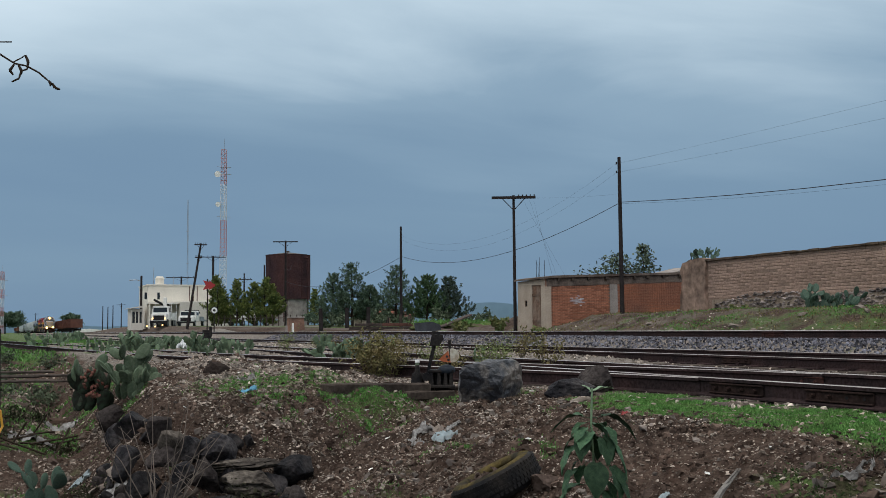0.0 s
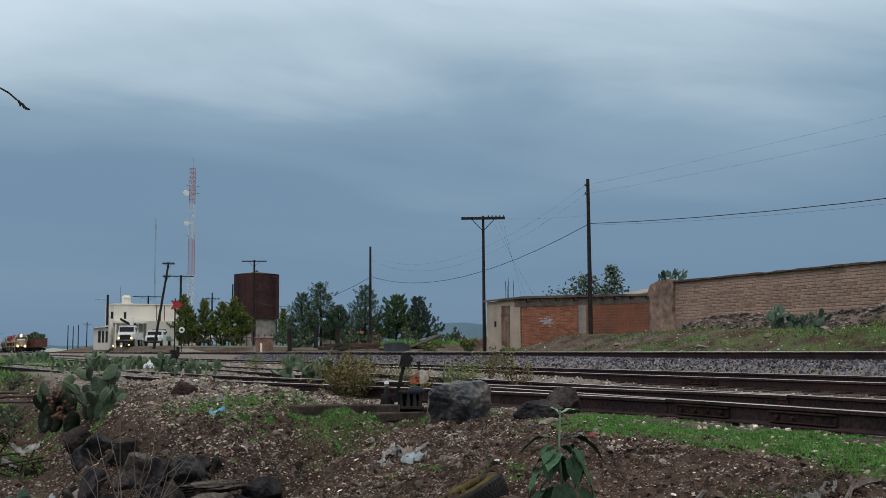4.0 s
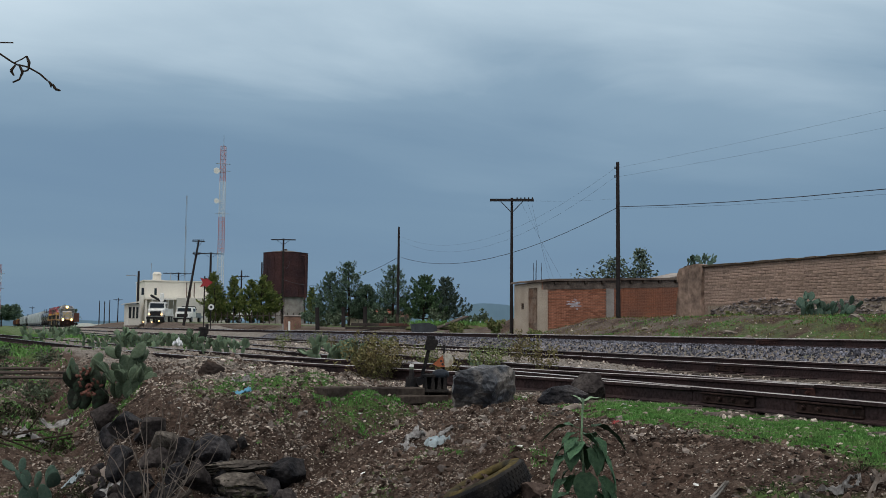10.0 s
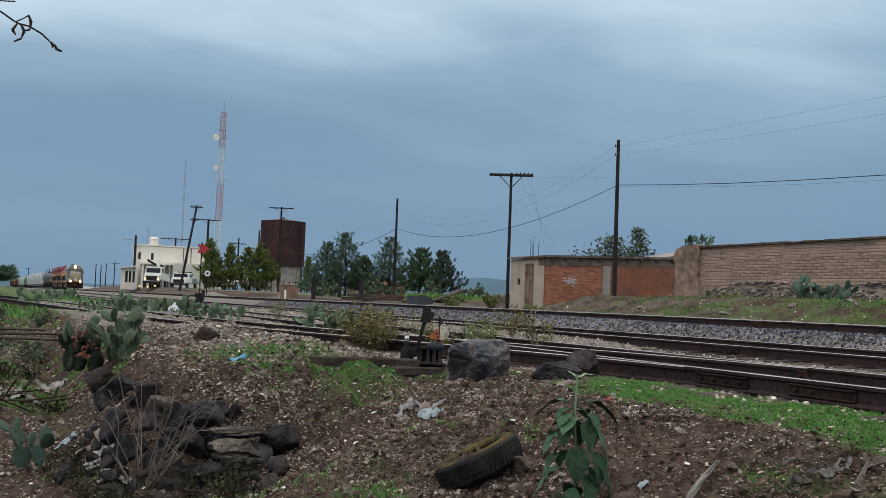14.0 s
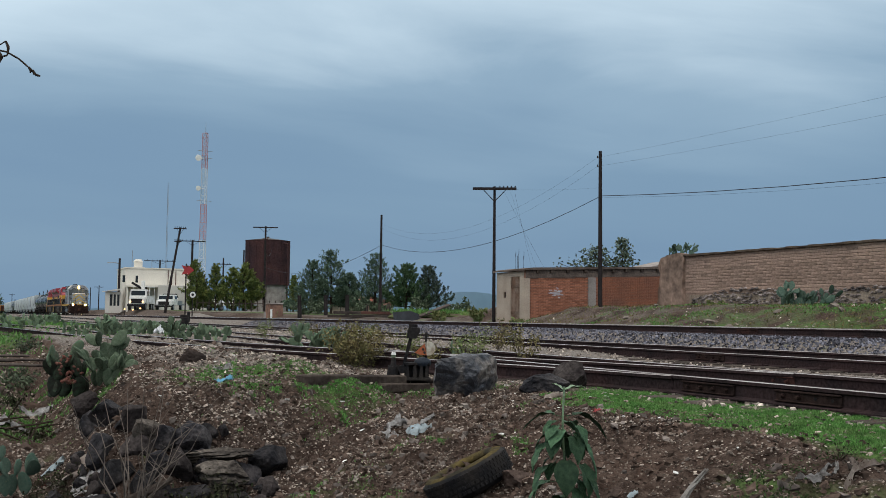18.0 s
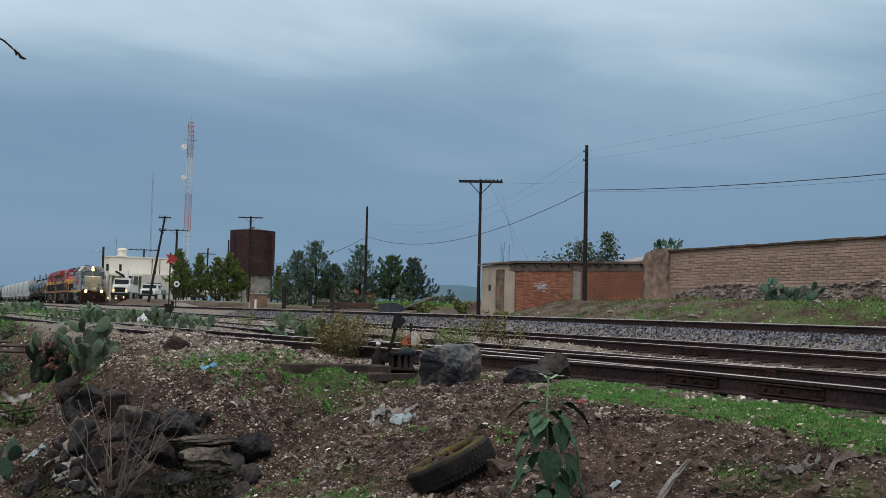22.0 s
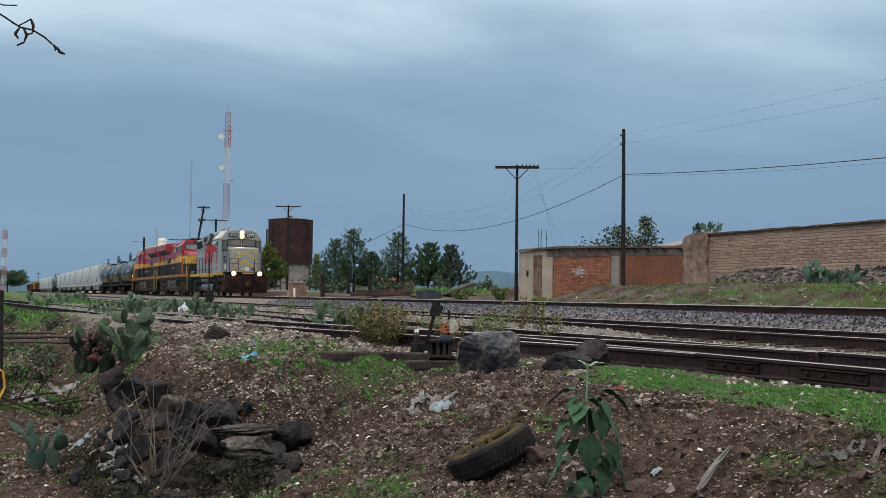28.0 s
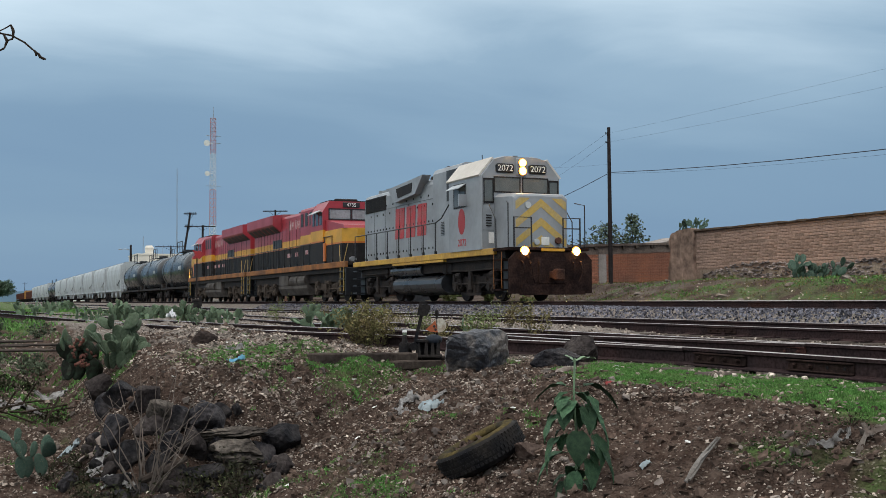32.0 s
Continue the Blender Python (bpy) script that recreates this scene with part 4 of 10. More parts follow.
def brick_house():
    t = thing("brick_house", pose(21.9, 39.55, -0.12), "small flat-roofed house of orange brick with a plastered door front", "house")
    W, D = 7.4, 2.7
    zt = lambda x: 2.22 + 0.038 * x
    bm = fresh()
    prism(bm, [(0.02, -0.3), (W, -0.3), (W, zt(W)), (0.02, zt(0.02))], "y", 0.02, 0.2)
    box(bm, 0.02, W, D - 0.18, D, -0.3, zt(0) - 0.05)
    box(bm, W - 0.18, W, 0.2, D - 0.18, -0.3, zt(0))
    part("wall_core", bm, MORTAR, t)
    # brick courses of the long wall, each laid a little uneven
    brick_bm = fresh()
    box(brick_bm, -0.115, 0.115, -0.02, 0.02, -0.027, 0.027)
    brick = mesh_of("brick", brick_bm, BRICK)
    rng = random.Random(3)
    rest = fresh()
    made = 0
    row = 0
    z = 0.25
    while z < 2.6:
        x = 0.28 + (0.12 if row % 2 else 0)
        while x < W - 0.15:
            if z < zt(x) - 0.36 and not 3.13 < x < 3.62:
                m = pose(x, 0.004 + rng.uniform(-0.004, 0.006), z, 0, 0, rng.uniform(-0.6, 0.6))
                if x < 3.1 and made < 290:
                    piece("brick", brick, t, m)
                    made += 1
                else:
                    box(rest, -0.115, 0.115, -0.02, 0.02, -0.027, 0.027, m=m)
            x += 0.245
        z += 0.068
        row += 1
    tagged(part("brickwork", rest, BRICK, t), kind="stuff")
    bm = fresh()
    prism(bm, [(0.0, zt(0) - 0.34), (W, zt(W) - 0.34), (W, zt(W) - 0.005), (0.0, zt(0) - 0.005)], "y", -0.03, 0.0)
    part("tie_beam", bm, mat_stained_concrete, t, "stained concrete tie beam")
    bm = fresh()
    box(bm, 3.16, 3.56, -0.035, 0.0, -0.3, zt(3.3) - 0.344)
    part("pilaster", bm, CONCRETE, t, "grey concrete pilaster")
    bm = fresh()
    box(bm, -0.06, 0.2, -0.05, 0.16, -0.3, zt(0) - 0.344, 0.01)
    part("corner_pillar", bm, PLASTER, t, "pale concrete corner pillar")
    # door front
    bm = fresh()
    box(bm, 0.0, 0.16, 0.162, 0.52, -0.3, 2.2)
    box(bm, 0.0, 0.16, 1.34, 1.78, -0.3, 2.2)
    box(bm, 0.0, 0.16, 0.52, 1.34, 1.98, 2.2)
    box(bm, 0.0, 0.16, 1.78, 2.02, -0.3, 1.05)
    box(bm, 0.0, 0.16, 1.78, 2.02, 1.33, 2.2)
    box(bm, 0.0, 0.16, 2.02, D, -0.3, 2.2)
    part("front_wall", bm, PLASTER, t, "cream plastered front")
    door = None
    for k in range(5):
        bm = fresh()
        y = 0.53 + k * 0.162
        box(bm, 0.03 + 0.006 * (k % 2), 0.07, y, y + 0.152, 0.0, 1.97, 0.006)
        if door is None:
            door = part("door", bm, mat_door, t, "weathered plank door")
        else:
            part("plank", bm, mat_door, door)
    for z in (0.35, 1.5):
        bm = fresh()
        box(bm, 0.008, 0.03, 0.53, 1.33, z, z + 0.1)
        part("ledge", bm, mat_door, door)
    bm = fresh()
    box(bm, 0.05, 0.1, 1.782, 2.018, 1.052, 1.328)
    w = part("window", bm, GLASS_DARK, t, "small dark window")
    bm = fresh()
    for y0, y1, z0, z1 in ((1.78, 2.02, 1.05, 1.08), (1.78, 2.02, 1.3, 1.33), (1.78, 1.81, 1.08, 1.3), (1.99, 2.02, 1.08, 1.3)):
        box(bm, 0.005, 0.05, y0, y1, z0, z1)
    part("window_frame", bm, mat_door, w)
    # roof slab with a broken drip edge
    bm = fresh()
    prism(bm, [(-0.16, zt(0) - 0.015), (0.3, zt(0) + 0.03), (W + 0.1, zt(W)), (W + 0.1, zt(W) + 0.1), (0.3, zt(0) + 0.13), (-0.16, zt(0) + 0.06)], "y", -0.14, D + 0.06)
    part("roof_slab", bm, mat_stained_concrete, t, "thin stained concrete roof slab")
    for k in range(9):
        bm = fresh()
        x = 0.5 + k * 0.78 + 0.1 * math.sin(k * 5)
        box(bm, x, x + 0.16, -0.13, -0.03, zt(x) - 0.12, zt(x) - 0.01)
        part("beam_end", bm, TIMBER, t)
    for k, (x, y) in enumerate(((-0.2, 0.5), (-0.1, 0.7), (-0.02, 0.6), (0.65, 1.9), (0.75, 2.0), (0.95, 1.9), (1.05, 2.05))):
        bm = fresh()
        rod(bm, (x, y, zt(0) + 0.05), (x + 0.02 * (k % 3 - 1), y, zt(0) + 0.75 + 0.1 * (k % 3)), 0.009, n=5)
        part("rebar", bm, WIRE, t)
    # painted-over mark on the bricks, plain flecks
    bm = fresh()
    rng = random.Random(8)
    for k in range(26):
        a = rng.uniform(0, math.tau)
        q = rng.uniform(0, 1) ** 0.7
        x, z = 1.5 + math.cos(a) * 0.36 * q, 1.26 + math.sin(a) * 0.24 * q
        w = rng.uniform(0.04, 0.13)
        box(bm, x - w, x + w, -0.0285 - 0.0004 * k * 0.1, -0.027, z - 0.022, z + 0.022)
    tagged(part("paint_patch", bm, mat_pale_paint, t, "pale flaking paint patch"), kind="stuff")
    return t


brick_house()


def adobe_wall():
    t = thing("adobe_wall", pose(25.5, 0, 0), "long weathered adobe wall on a rubble stone footing", "wall", kind="structure")
    Y0, Y1 = -12.0, 33.2
    bm = fresh()
    box(bm, 0.0, 0.5, Y0, Y1, -0.2, 2.5)
    part("wall_core", bm, ADOBE_JOINT, t)
    rng = random.Random(11)
    block_bm = fresh()
    box(block_bm, -0.03, 0.05, -0.2165, 0.2165, -0.045, 0.045, 0.01)
    blk = mesh_of("adobe_block", block_bm, ADOBE)
    bm = fresh()
    made = row = 0
    z = 1.1
    while z < 2.5:
        y = Y1 - 0.22 - (0.21 if row % 2 else 0) - rng.uniform(0, 0.1)
        while y > 12:
            foot = 1.04 + 0.12 * math.sin(y * 0.9) + 0.06 * math.sin(y * 2.7)
            if z > foot and rng.random() > 0.035:
                m = pose(0.018 + rng.uniform(-0.003, 0.004) + 0.003 * math.sin(y * 1.3 + z * 4) + (0.008 if rng.random() < 0.16 else 0.0), y + rng.uniform(-0.02, 0.02), z + rng.uniform(-0.008, 0.008), rng.uniform(-1.2, 1.2), rng.uniform(-1.0, 1.0), rng.uniform(-0.3, 0.3))
                if made < 300 and y < 31.5 and z > 1.25:
                    piece("adobe_block", blk, t, m)
                    made += 1
                else:
                    box(bm, -0.03, 0.05, -0.2165, 0.2165, -0.045, 0.045, 0.01, m=m)
            y -= 0.432
        z += 0.105
        row += 1
    tagged(part("adobe_courses", bm, ADOBE, t), kind="stuff")
    # crumbling coping
    bm = fresh()
    y = Y1
    while y > 10:
        w = rng.uniform(0.25, 0.6)
        box(bm, -0.09 - rng.uniform(0, 0.05), 0.56, y - w, y - 0.004, 2.5, 2.55 + rng.uniform(0, 0.04), 0.01)
        y -= w
    part("coping", bm, mat_dark_cap, t, "dark crumbling coping")
    # rubble footing
    bm = fresh()
    box(bm, -0.03, -0.004, 12, 32.9, -0.2, 1.0)
    part("footing_mortar", bm, mat("pale_lime_mortar", (0.33, 0.27, 0.21), 0.95, vary=0.3, scale=2, fine=18, second=(0.2, 0.155, 0.12), bump=0.6), t, "pale lime mortar between footing stones")
    for stretch, count, stone, lab in (((26.0, 32.7), 520, STONE_WALL, "blackened rubble stone footing"), ((13.0, 26.4), 860, STONE_WALL, "dark rubble stones set in pale mortar")):
        vs = fresh()
        for k in range(count):
            y = rng.uniform(*stretch)
            top = 1.1 + 0.1 * math.sin(y * 0.9) + 0.012 * max(0, 26 - y) - 0.12 * max(0, y - 31)
            z = rng.uniform(0.25, top)
            lump(vs, (-0.02, y, z), (0.10, rng.uniform(0.08, 0.17), rng.uniform(0.06, 0.12)), k, sub=1, rough=0.3)
        tagged(part("rubble_footing", vs, stone, t, lab), kind="stuff")
    # eroded end pier
    bm = fresh()
    prism(bm, [(33.2, -0.2), (34.95, -0.2), (34.85, 0.9), (34.72, 2.5), (34.2, 2.62), (33.5, 2.66), (33.2, 2.6)], "x", -0.12, 0.7)
    bmesh.ops.subdivide_edges(bm, edges=bm.edges[:], cuts=11, use_grid_fill=True)
    for v in bm.verts:
        v.co += Vector((noise.noise(v.co * 1.7) * 0.12, noise.noise(v.co * 1.9 + Vector((5, 0, 0))) * 0.08, noise.noise(v.co * 3) * 0.03))
        v.co.x += 0.05 * abs(noise.noise(v.co * 3.7)) + 0.05 * abs(noise.noise(Vector((0, v.co.y * 5, v.co.z * 1.2))))
    part("end_pier", bm, mat("eroded_adobe", (0.30, 0.21, 0.165), 0.95, vary=0.35, second=(0.155, 0.112, 0.09), scale=1.1, fine=5, bump=0.5), t, "eroded adobe end pier")
    return t


adobe_wall()
back_roof = thing("shed_roof", pose(32.2, 45.6, 0.1), "pale sloping shed roof behind the wall", "roof")
bm = fresh()
prism(bm, [(-1.2, 2.35), (1.8, 3.0), (1.8, 3.06), (-1.2, 2.41)], "y", -0.8, 1.6)
part("roof_sheet", bm, CONCRETE, back_roof)
bm = fresh()
box(bm, -1.0, -0.9, -0.7, 1.4, -0.2, 2.38)
box(bm, 1.6, 1.7, -0.7, 1.4, -0.2, 2.95)
part("shed_wall", bm, ADOBE_JOINT, back_roof)

# ---------------------------------------------------------------- poles and wires
p_near = pole(22.75, 35.0, 0.4, 6.72, 0.095, "tall dark wooden telegraph pole standing before a brick wall")
for z in (5.7, 6.05):
    bm = fresh()
    rod(bm, (-0.05, 0, z), (-0.13, 0, z), 0.012, n=6)
    rod(bm, (-0.13, 0, z - 0.02), (-0.13, 0, z + 0.07), 0.025, n=8)
    part("bracket", bm, CHARCOAL, p_near)
p_arm = pole(22.35, 43.4, -0.1, 6.2, 0.085, "wooden telegraph pole with one long crossarm", [(0.12, 2.05, -27)], insulators=False)
p_mid = pole(27.6, 71.8, 0.2, 7.55, 0.11, "plain dark wooden telegraph pole")
p_tank = pole(30.9, 117.4, 0.45, 10.3, 0.15, "wooden telegraph pole with a crossarm beside a water tank", [(0.15, 2.8, -20)], insulators=False)
pole(19.9, 118.0, 0.5, 9.8, 0.16, "leaning wooden telegraph pole with two crossarms", [(0.15, 1.4, -10), (1.6, 0.8, -10)], lean=(1.5, 0.3))
pole(29.0, 150.6, 0.7, 10.75, 0.22, "telegraph pole with a wide crossarm by a white building", [(0.2, 3.6, -10)])
pole(29.8, 183, 0.7, 9.4, 0.2, "far telegraph pole with a wide crossarm", [(0.2, 5.2, -10)])
p_left = pole(19.6, 155, 0.6, 8.0, 0.22, "dark pole with a street lamp arm")
pole(35.8, 147.8, 0.6, 9.4, 0.16, "thin dark pole behind cypress trees")
pole(37.6, 169, 0.7, 9.3, 0.16, "thin far pole behind cypress trees", [(1.0, 2.5, -10)])
bm = fresh()
path_rod(bm, [(0, 0, 6.6), (-0.7, 0, 6.8), (-1.3, 0, 6.75)], 0.05)
box(bm, -1.7, -1.2, -0.12, 0.12, 6.68, 6.8, 0.02)
part("lamp_arm", bm, STEEL, p_left)
for k, (x, y, z) in enumerate(((29.2, 315, 7.4), (30.6, 315, 7.2), (32.0, 315, 7.6), (34.0, 312, 8.2), (37.6, 300, 6.8), (18.5, 520, 9.0))):
    pole(x, y, land1(x, y), z, 0.17, "slender far electricity pole", [(0.5, 2.6, -10)] if k in (3, 5) else (), insulators=False)
wire(p_near, (0, 0, 4.50), (27.6 - 22.75, 71.8 - 35, 5.35 - 0.4), 1.25, 0.013)
wire(p_near, (0, 0, 4.52), (24.0 - 22.75, -11 - 35.0, 4.55), 1.05, 0.013)
wire(p_near, (0, 0, 4.46), (24.2 - 22.75, -11 - 35.0, 4.35), 1.1, 0.003)
wire(p_near, (-0.13, 0, 6.05), (24.6 - 22.75, -11 - 35.0, 6.8), 0.4, 0.0024)
wire(p_near, (-0.13, 0, 5.7), (24.6 - 22.75, -11 - 35.0, 6.2), 0.5, 0.0024)
wire(p_near, (-0.13, 0, 6.05), (27.6 - 22.75, 71.8 - 35, 6.5), 1.7, 0.003)
wire(p_near, (-0.13, 0, 5.7), (27.6 - 22.75, 71.8 - 35, 6.2), 1.8, 0.003)
wire(p_near, (0, 0, 4.85), (22.35 - 22.75, 43.4 - 35, 6.1 - 0.4), 0.08, 0.002)
# loose ends that hang from the crossarm to the house roof
for dx, zt_, tx, tz in ((0.45, 6.05, 1.6, 2.45), (0.75, 6.05, 1.15, 2.5), (0.95, 6.0, 0.95, 2.4)):
    wire(p_arm, (dx * 0.89, -dx * 0.45, zt_), (tx, -1.9, tz), 0.04, 0.003, 6)
for k, u in enumerate((0.2, 0.38, 0.56, 0.74, 0.92)):
    bm = fresh()
    q = Vector((0.89 * u, -0.45 * u - 0.1, 6.18))
    rod(bm, q, q + Vector((0, 0, 0.06)), 0.014, n=6)
    rod(bm, q + Vector((0, 0, 0.06)), q + Vector((0, 0, 0.14)), 0.035, 0.022, n=8)
    part("insulator", bm, CHARCOAL, p_arm)
wire(p_mid, (0, 0, 5.1), (30.9 - 27.6, 117.4 - 71.8, 5.4), 1.3, 0.016)
wire(p_tank, (0, 0, 7.0), (37.0 - 30.9, 137 - 117.4, 8.6), 0.8, 0.015)

# ---------------------------------------------------------------- plants by the wall and the house
tree(pose(28.6, 44.3, 0.1), 3.5, 1.6, 21, "leafy broad-leaved bush behind a brick house", mat("broad_leaves", (0.11, 0.145, 0.10), 0.6, vary=0.3, scale=2, fine=9, second=(0.065, 0.09, 0.062), bump=0, per_piece=-0.35), "broad", 0.08, 0.18, "bush")
tree(pose(30.0, 44.0, 0.1), 4.0, 0.8, 22, "slender broad-leaved shoots behind a brick house", mat("shoot_leaves", (0.11, 0.145, 0.10), 0.6, vary=0.3, scale=2, fine=9, second=(0.065, 0.09, 0.062), bump=0, per_piece=-0.35), "broad", 0.05, 0.2, "bush")
for k, y in enumerate((33.0, 33.5, 33.95, 34.4)):
    pear(25.72, y, 2.55, 0.35, 0.36, 9, 31 + k, "dark prickly pear growing on top of an adobe wall", PADS_BLUE, size=0.27)
pear(24.3, 26.0, 0.45, 0.9, 0.95, 40, 32, "tall dark prickly pear against a rubble stone footing", PADS_BLUE, size=0.36)
pear(23.2, 23.8, 0.36, 0.7, 0.45, 14, 33, "low prickly pear on a grassy bank", PADS_BLUE, size=0.3)

# ---------------------------------------------------------------- water tank, station building
def water_tank():
    t = thing("water_tank", pose(37.2, 140, 0.9), "rust-brown riveted steel water tank on a masonry base", "water tank")
    bm = fresh()
    rod(bm, (0, 0, 3.3), (0, 0, 9.35), 3.02, n=40)
    shell = part("shell", bm, RUST, t, "", False)
    for z in (3.3, 4.8, 6.3, 7.8, 9.27):
        bm = fresh()
        rod(bm, (0, 0, z), (0, 0, z + 0.09), 3.05, n=40)
        part("plate_band", bm, RUST, shell)
    bm = fresh()
    for k in range(16):
        a = k * math.tau / 16
        box(bm, -0.04, 0.04, -3.06, -3.0, 3.35, 9.3, m=pose(0, 0, 0, 0, 0, math.degrees(a)))
    part("seam", bm, RUST, shell)
    bm = fresh()
    rod(bm, (0, 0, 9.36), (0, 0, 9.75), 3.08, 0.3, n=40)
    rod(bm, (0, 0, 9.75), (0, 0, 9.95), 0.2, n=10)
    part("roof", bm, mat_dusty_steel, t)
    bm = fresh()
    rod(bm, (0, 0, -0.4), (0, 0, 3.3), 2.72, n=28)
    part("base", bm, CONCRETE, t, "grey masonry drum base")
    bm = fresh()
    for y in (-0.25, 0.25):
        rod(bm, (-1.2 + y, -3.2, 0.2), (-1.2 + y, -3.2, 9.5), 0.04, n=5)
    for k in range(26):
        rod(bm, (-1.45, -3.2, 0.6 + k * 0.35), (-0.95, -3.2, 0.6 + k * 0.35), 0.025, n=5)
    part("ladder", bm, RUST, t)
    bm = fresh()
    rod(bm, (2.0, -2.9, -0.2), (2.0, -2.9, 8.8), 0.1, n=8)
    rod(bm, (2.0, -2.9, 8.8), (1.4, -2.4, 9.0), 0.1, n=8)
    part("pipe", bm, RUST, t)
    return t


water_tank()


def station():
    t = thing("station_building", pose(21.3, 155.3, 0.7), "cream rendered two-storey station building with a canopy", "building")
    bm = fresh()
    box(bm, -0.8, 8.6, 0, 9, -0.5, 5.9, 0.05)
    part("upper_block", bm, WHITE_WALL, t)
    bm = fresh()
    box(bm, -0.9, 8.7, -0.1, 9.1, 5.9, 6.08)
    part("parapet", bm, WHITE_WALL, t)
    # front block: its shade is put in by the greyer copy of the render
    bm = fresh()
    box(bm, 3.4, 10.6, -2.6, -0.01, -0.5, 3.55, 0.04)
    part("front_block", bm, mat_station_grey, t, "lower block in greyer render for its shade")
    bm = fresh()
    box(bm, -1.0, 4.2, -2.5, -0.01, 3.2, 3.5)
    box(bm, -0.9, -0.7, -2.4, -2.2, -0.5, 3.2)
    part("canopy", bm, WHITE_WALL, t)
    for x in (-1.2, 0.6):
        bm = fresh()
        box(bm, x, x + 0.35, -0.03, 0.02, 3.9, 4.9)
        part("window", bm, GLASS_DARK, t)
    bm = fresh()
    box(bm, 0.6, 1.9, -0.04, 0.0, -0.4, 2.4)
    part("doorway", bm, GLASS_DARK, t)
    for x in (5.2, 5.75, 6.3):
        bm = fresh()
        rod(bm, (x, -0.06, 3.6), (x, -0.06, 5.85), 0.05, n=6)
        part("downpipe", bm, mat_rust_wagon, t)
    bm = fresh()
    rod(bm, (1.2, 2, 6.08), (1.2, 2, 7.0), 0.62, n=18)
    rod(bm, (1.2, 2, 7.0), (1.2, 2, 7.35), 0.7, 0.45, n=18)
    box(bm, 0.4, 2.0, 1.2, 2.8, 6.08, 6.2)
    part("roof_cistern", bm, WHITE_WALL, t, "white roof cistern")
    bm = fresh()
    rod(bm, (0.2, 1, 6.0), (0.2, 1, 8.6), 0.04, n=6)
    rod(bm, (3.0, 1, 6.0), (3.0, 1, 7.3), 0.03, n=6)
    part("aerial", bm, STEEL, t)
    bm = fresh()
    prism(bm, [(-3.6, 2.5), (-1.6, 2.7), (-1.6, 2.95), (-3.6, 2.6)], "y", -2.5, 3)
    box(bm, -3.2, -1.61, -2.0, 2.6, -0.5, 2.5)
    part("lean_to", bm, mat_station_grey, t)
    for x, w in ((-3.1, 0.35), (-2.6, 0.3), (-2.1, 0.3)):
        bm = fresh()
        box(bm, x, x + w, -2.03, -2.005, 0.5, 2.1)
        part("window", bm, GLASS_DARK, t)
    return t


station()


mat_small_bulb = mat("warm_bulb", (1, 0.8, 0.5), 0.4, vary=0, bump=0, glow=(1.0, 0.5, 0.16, 3.0))


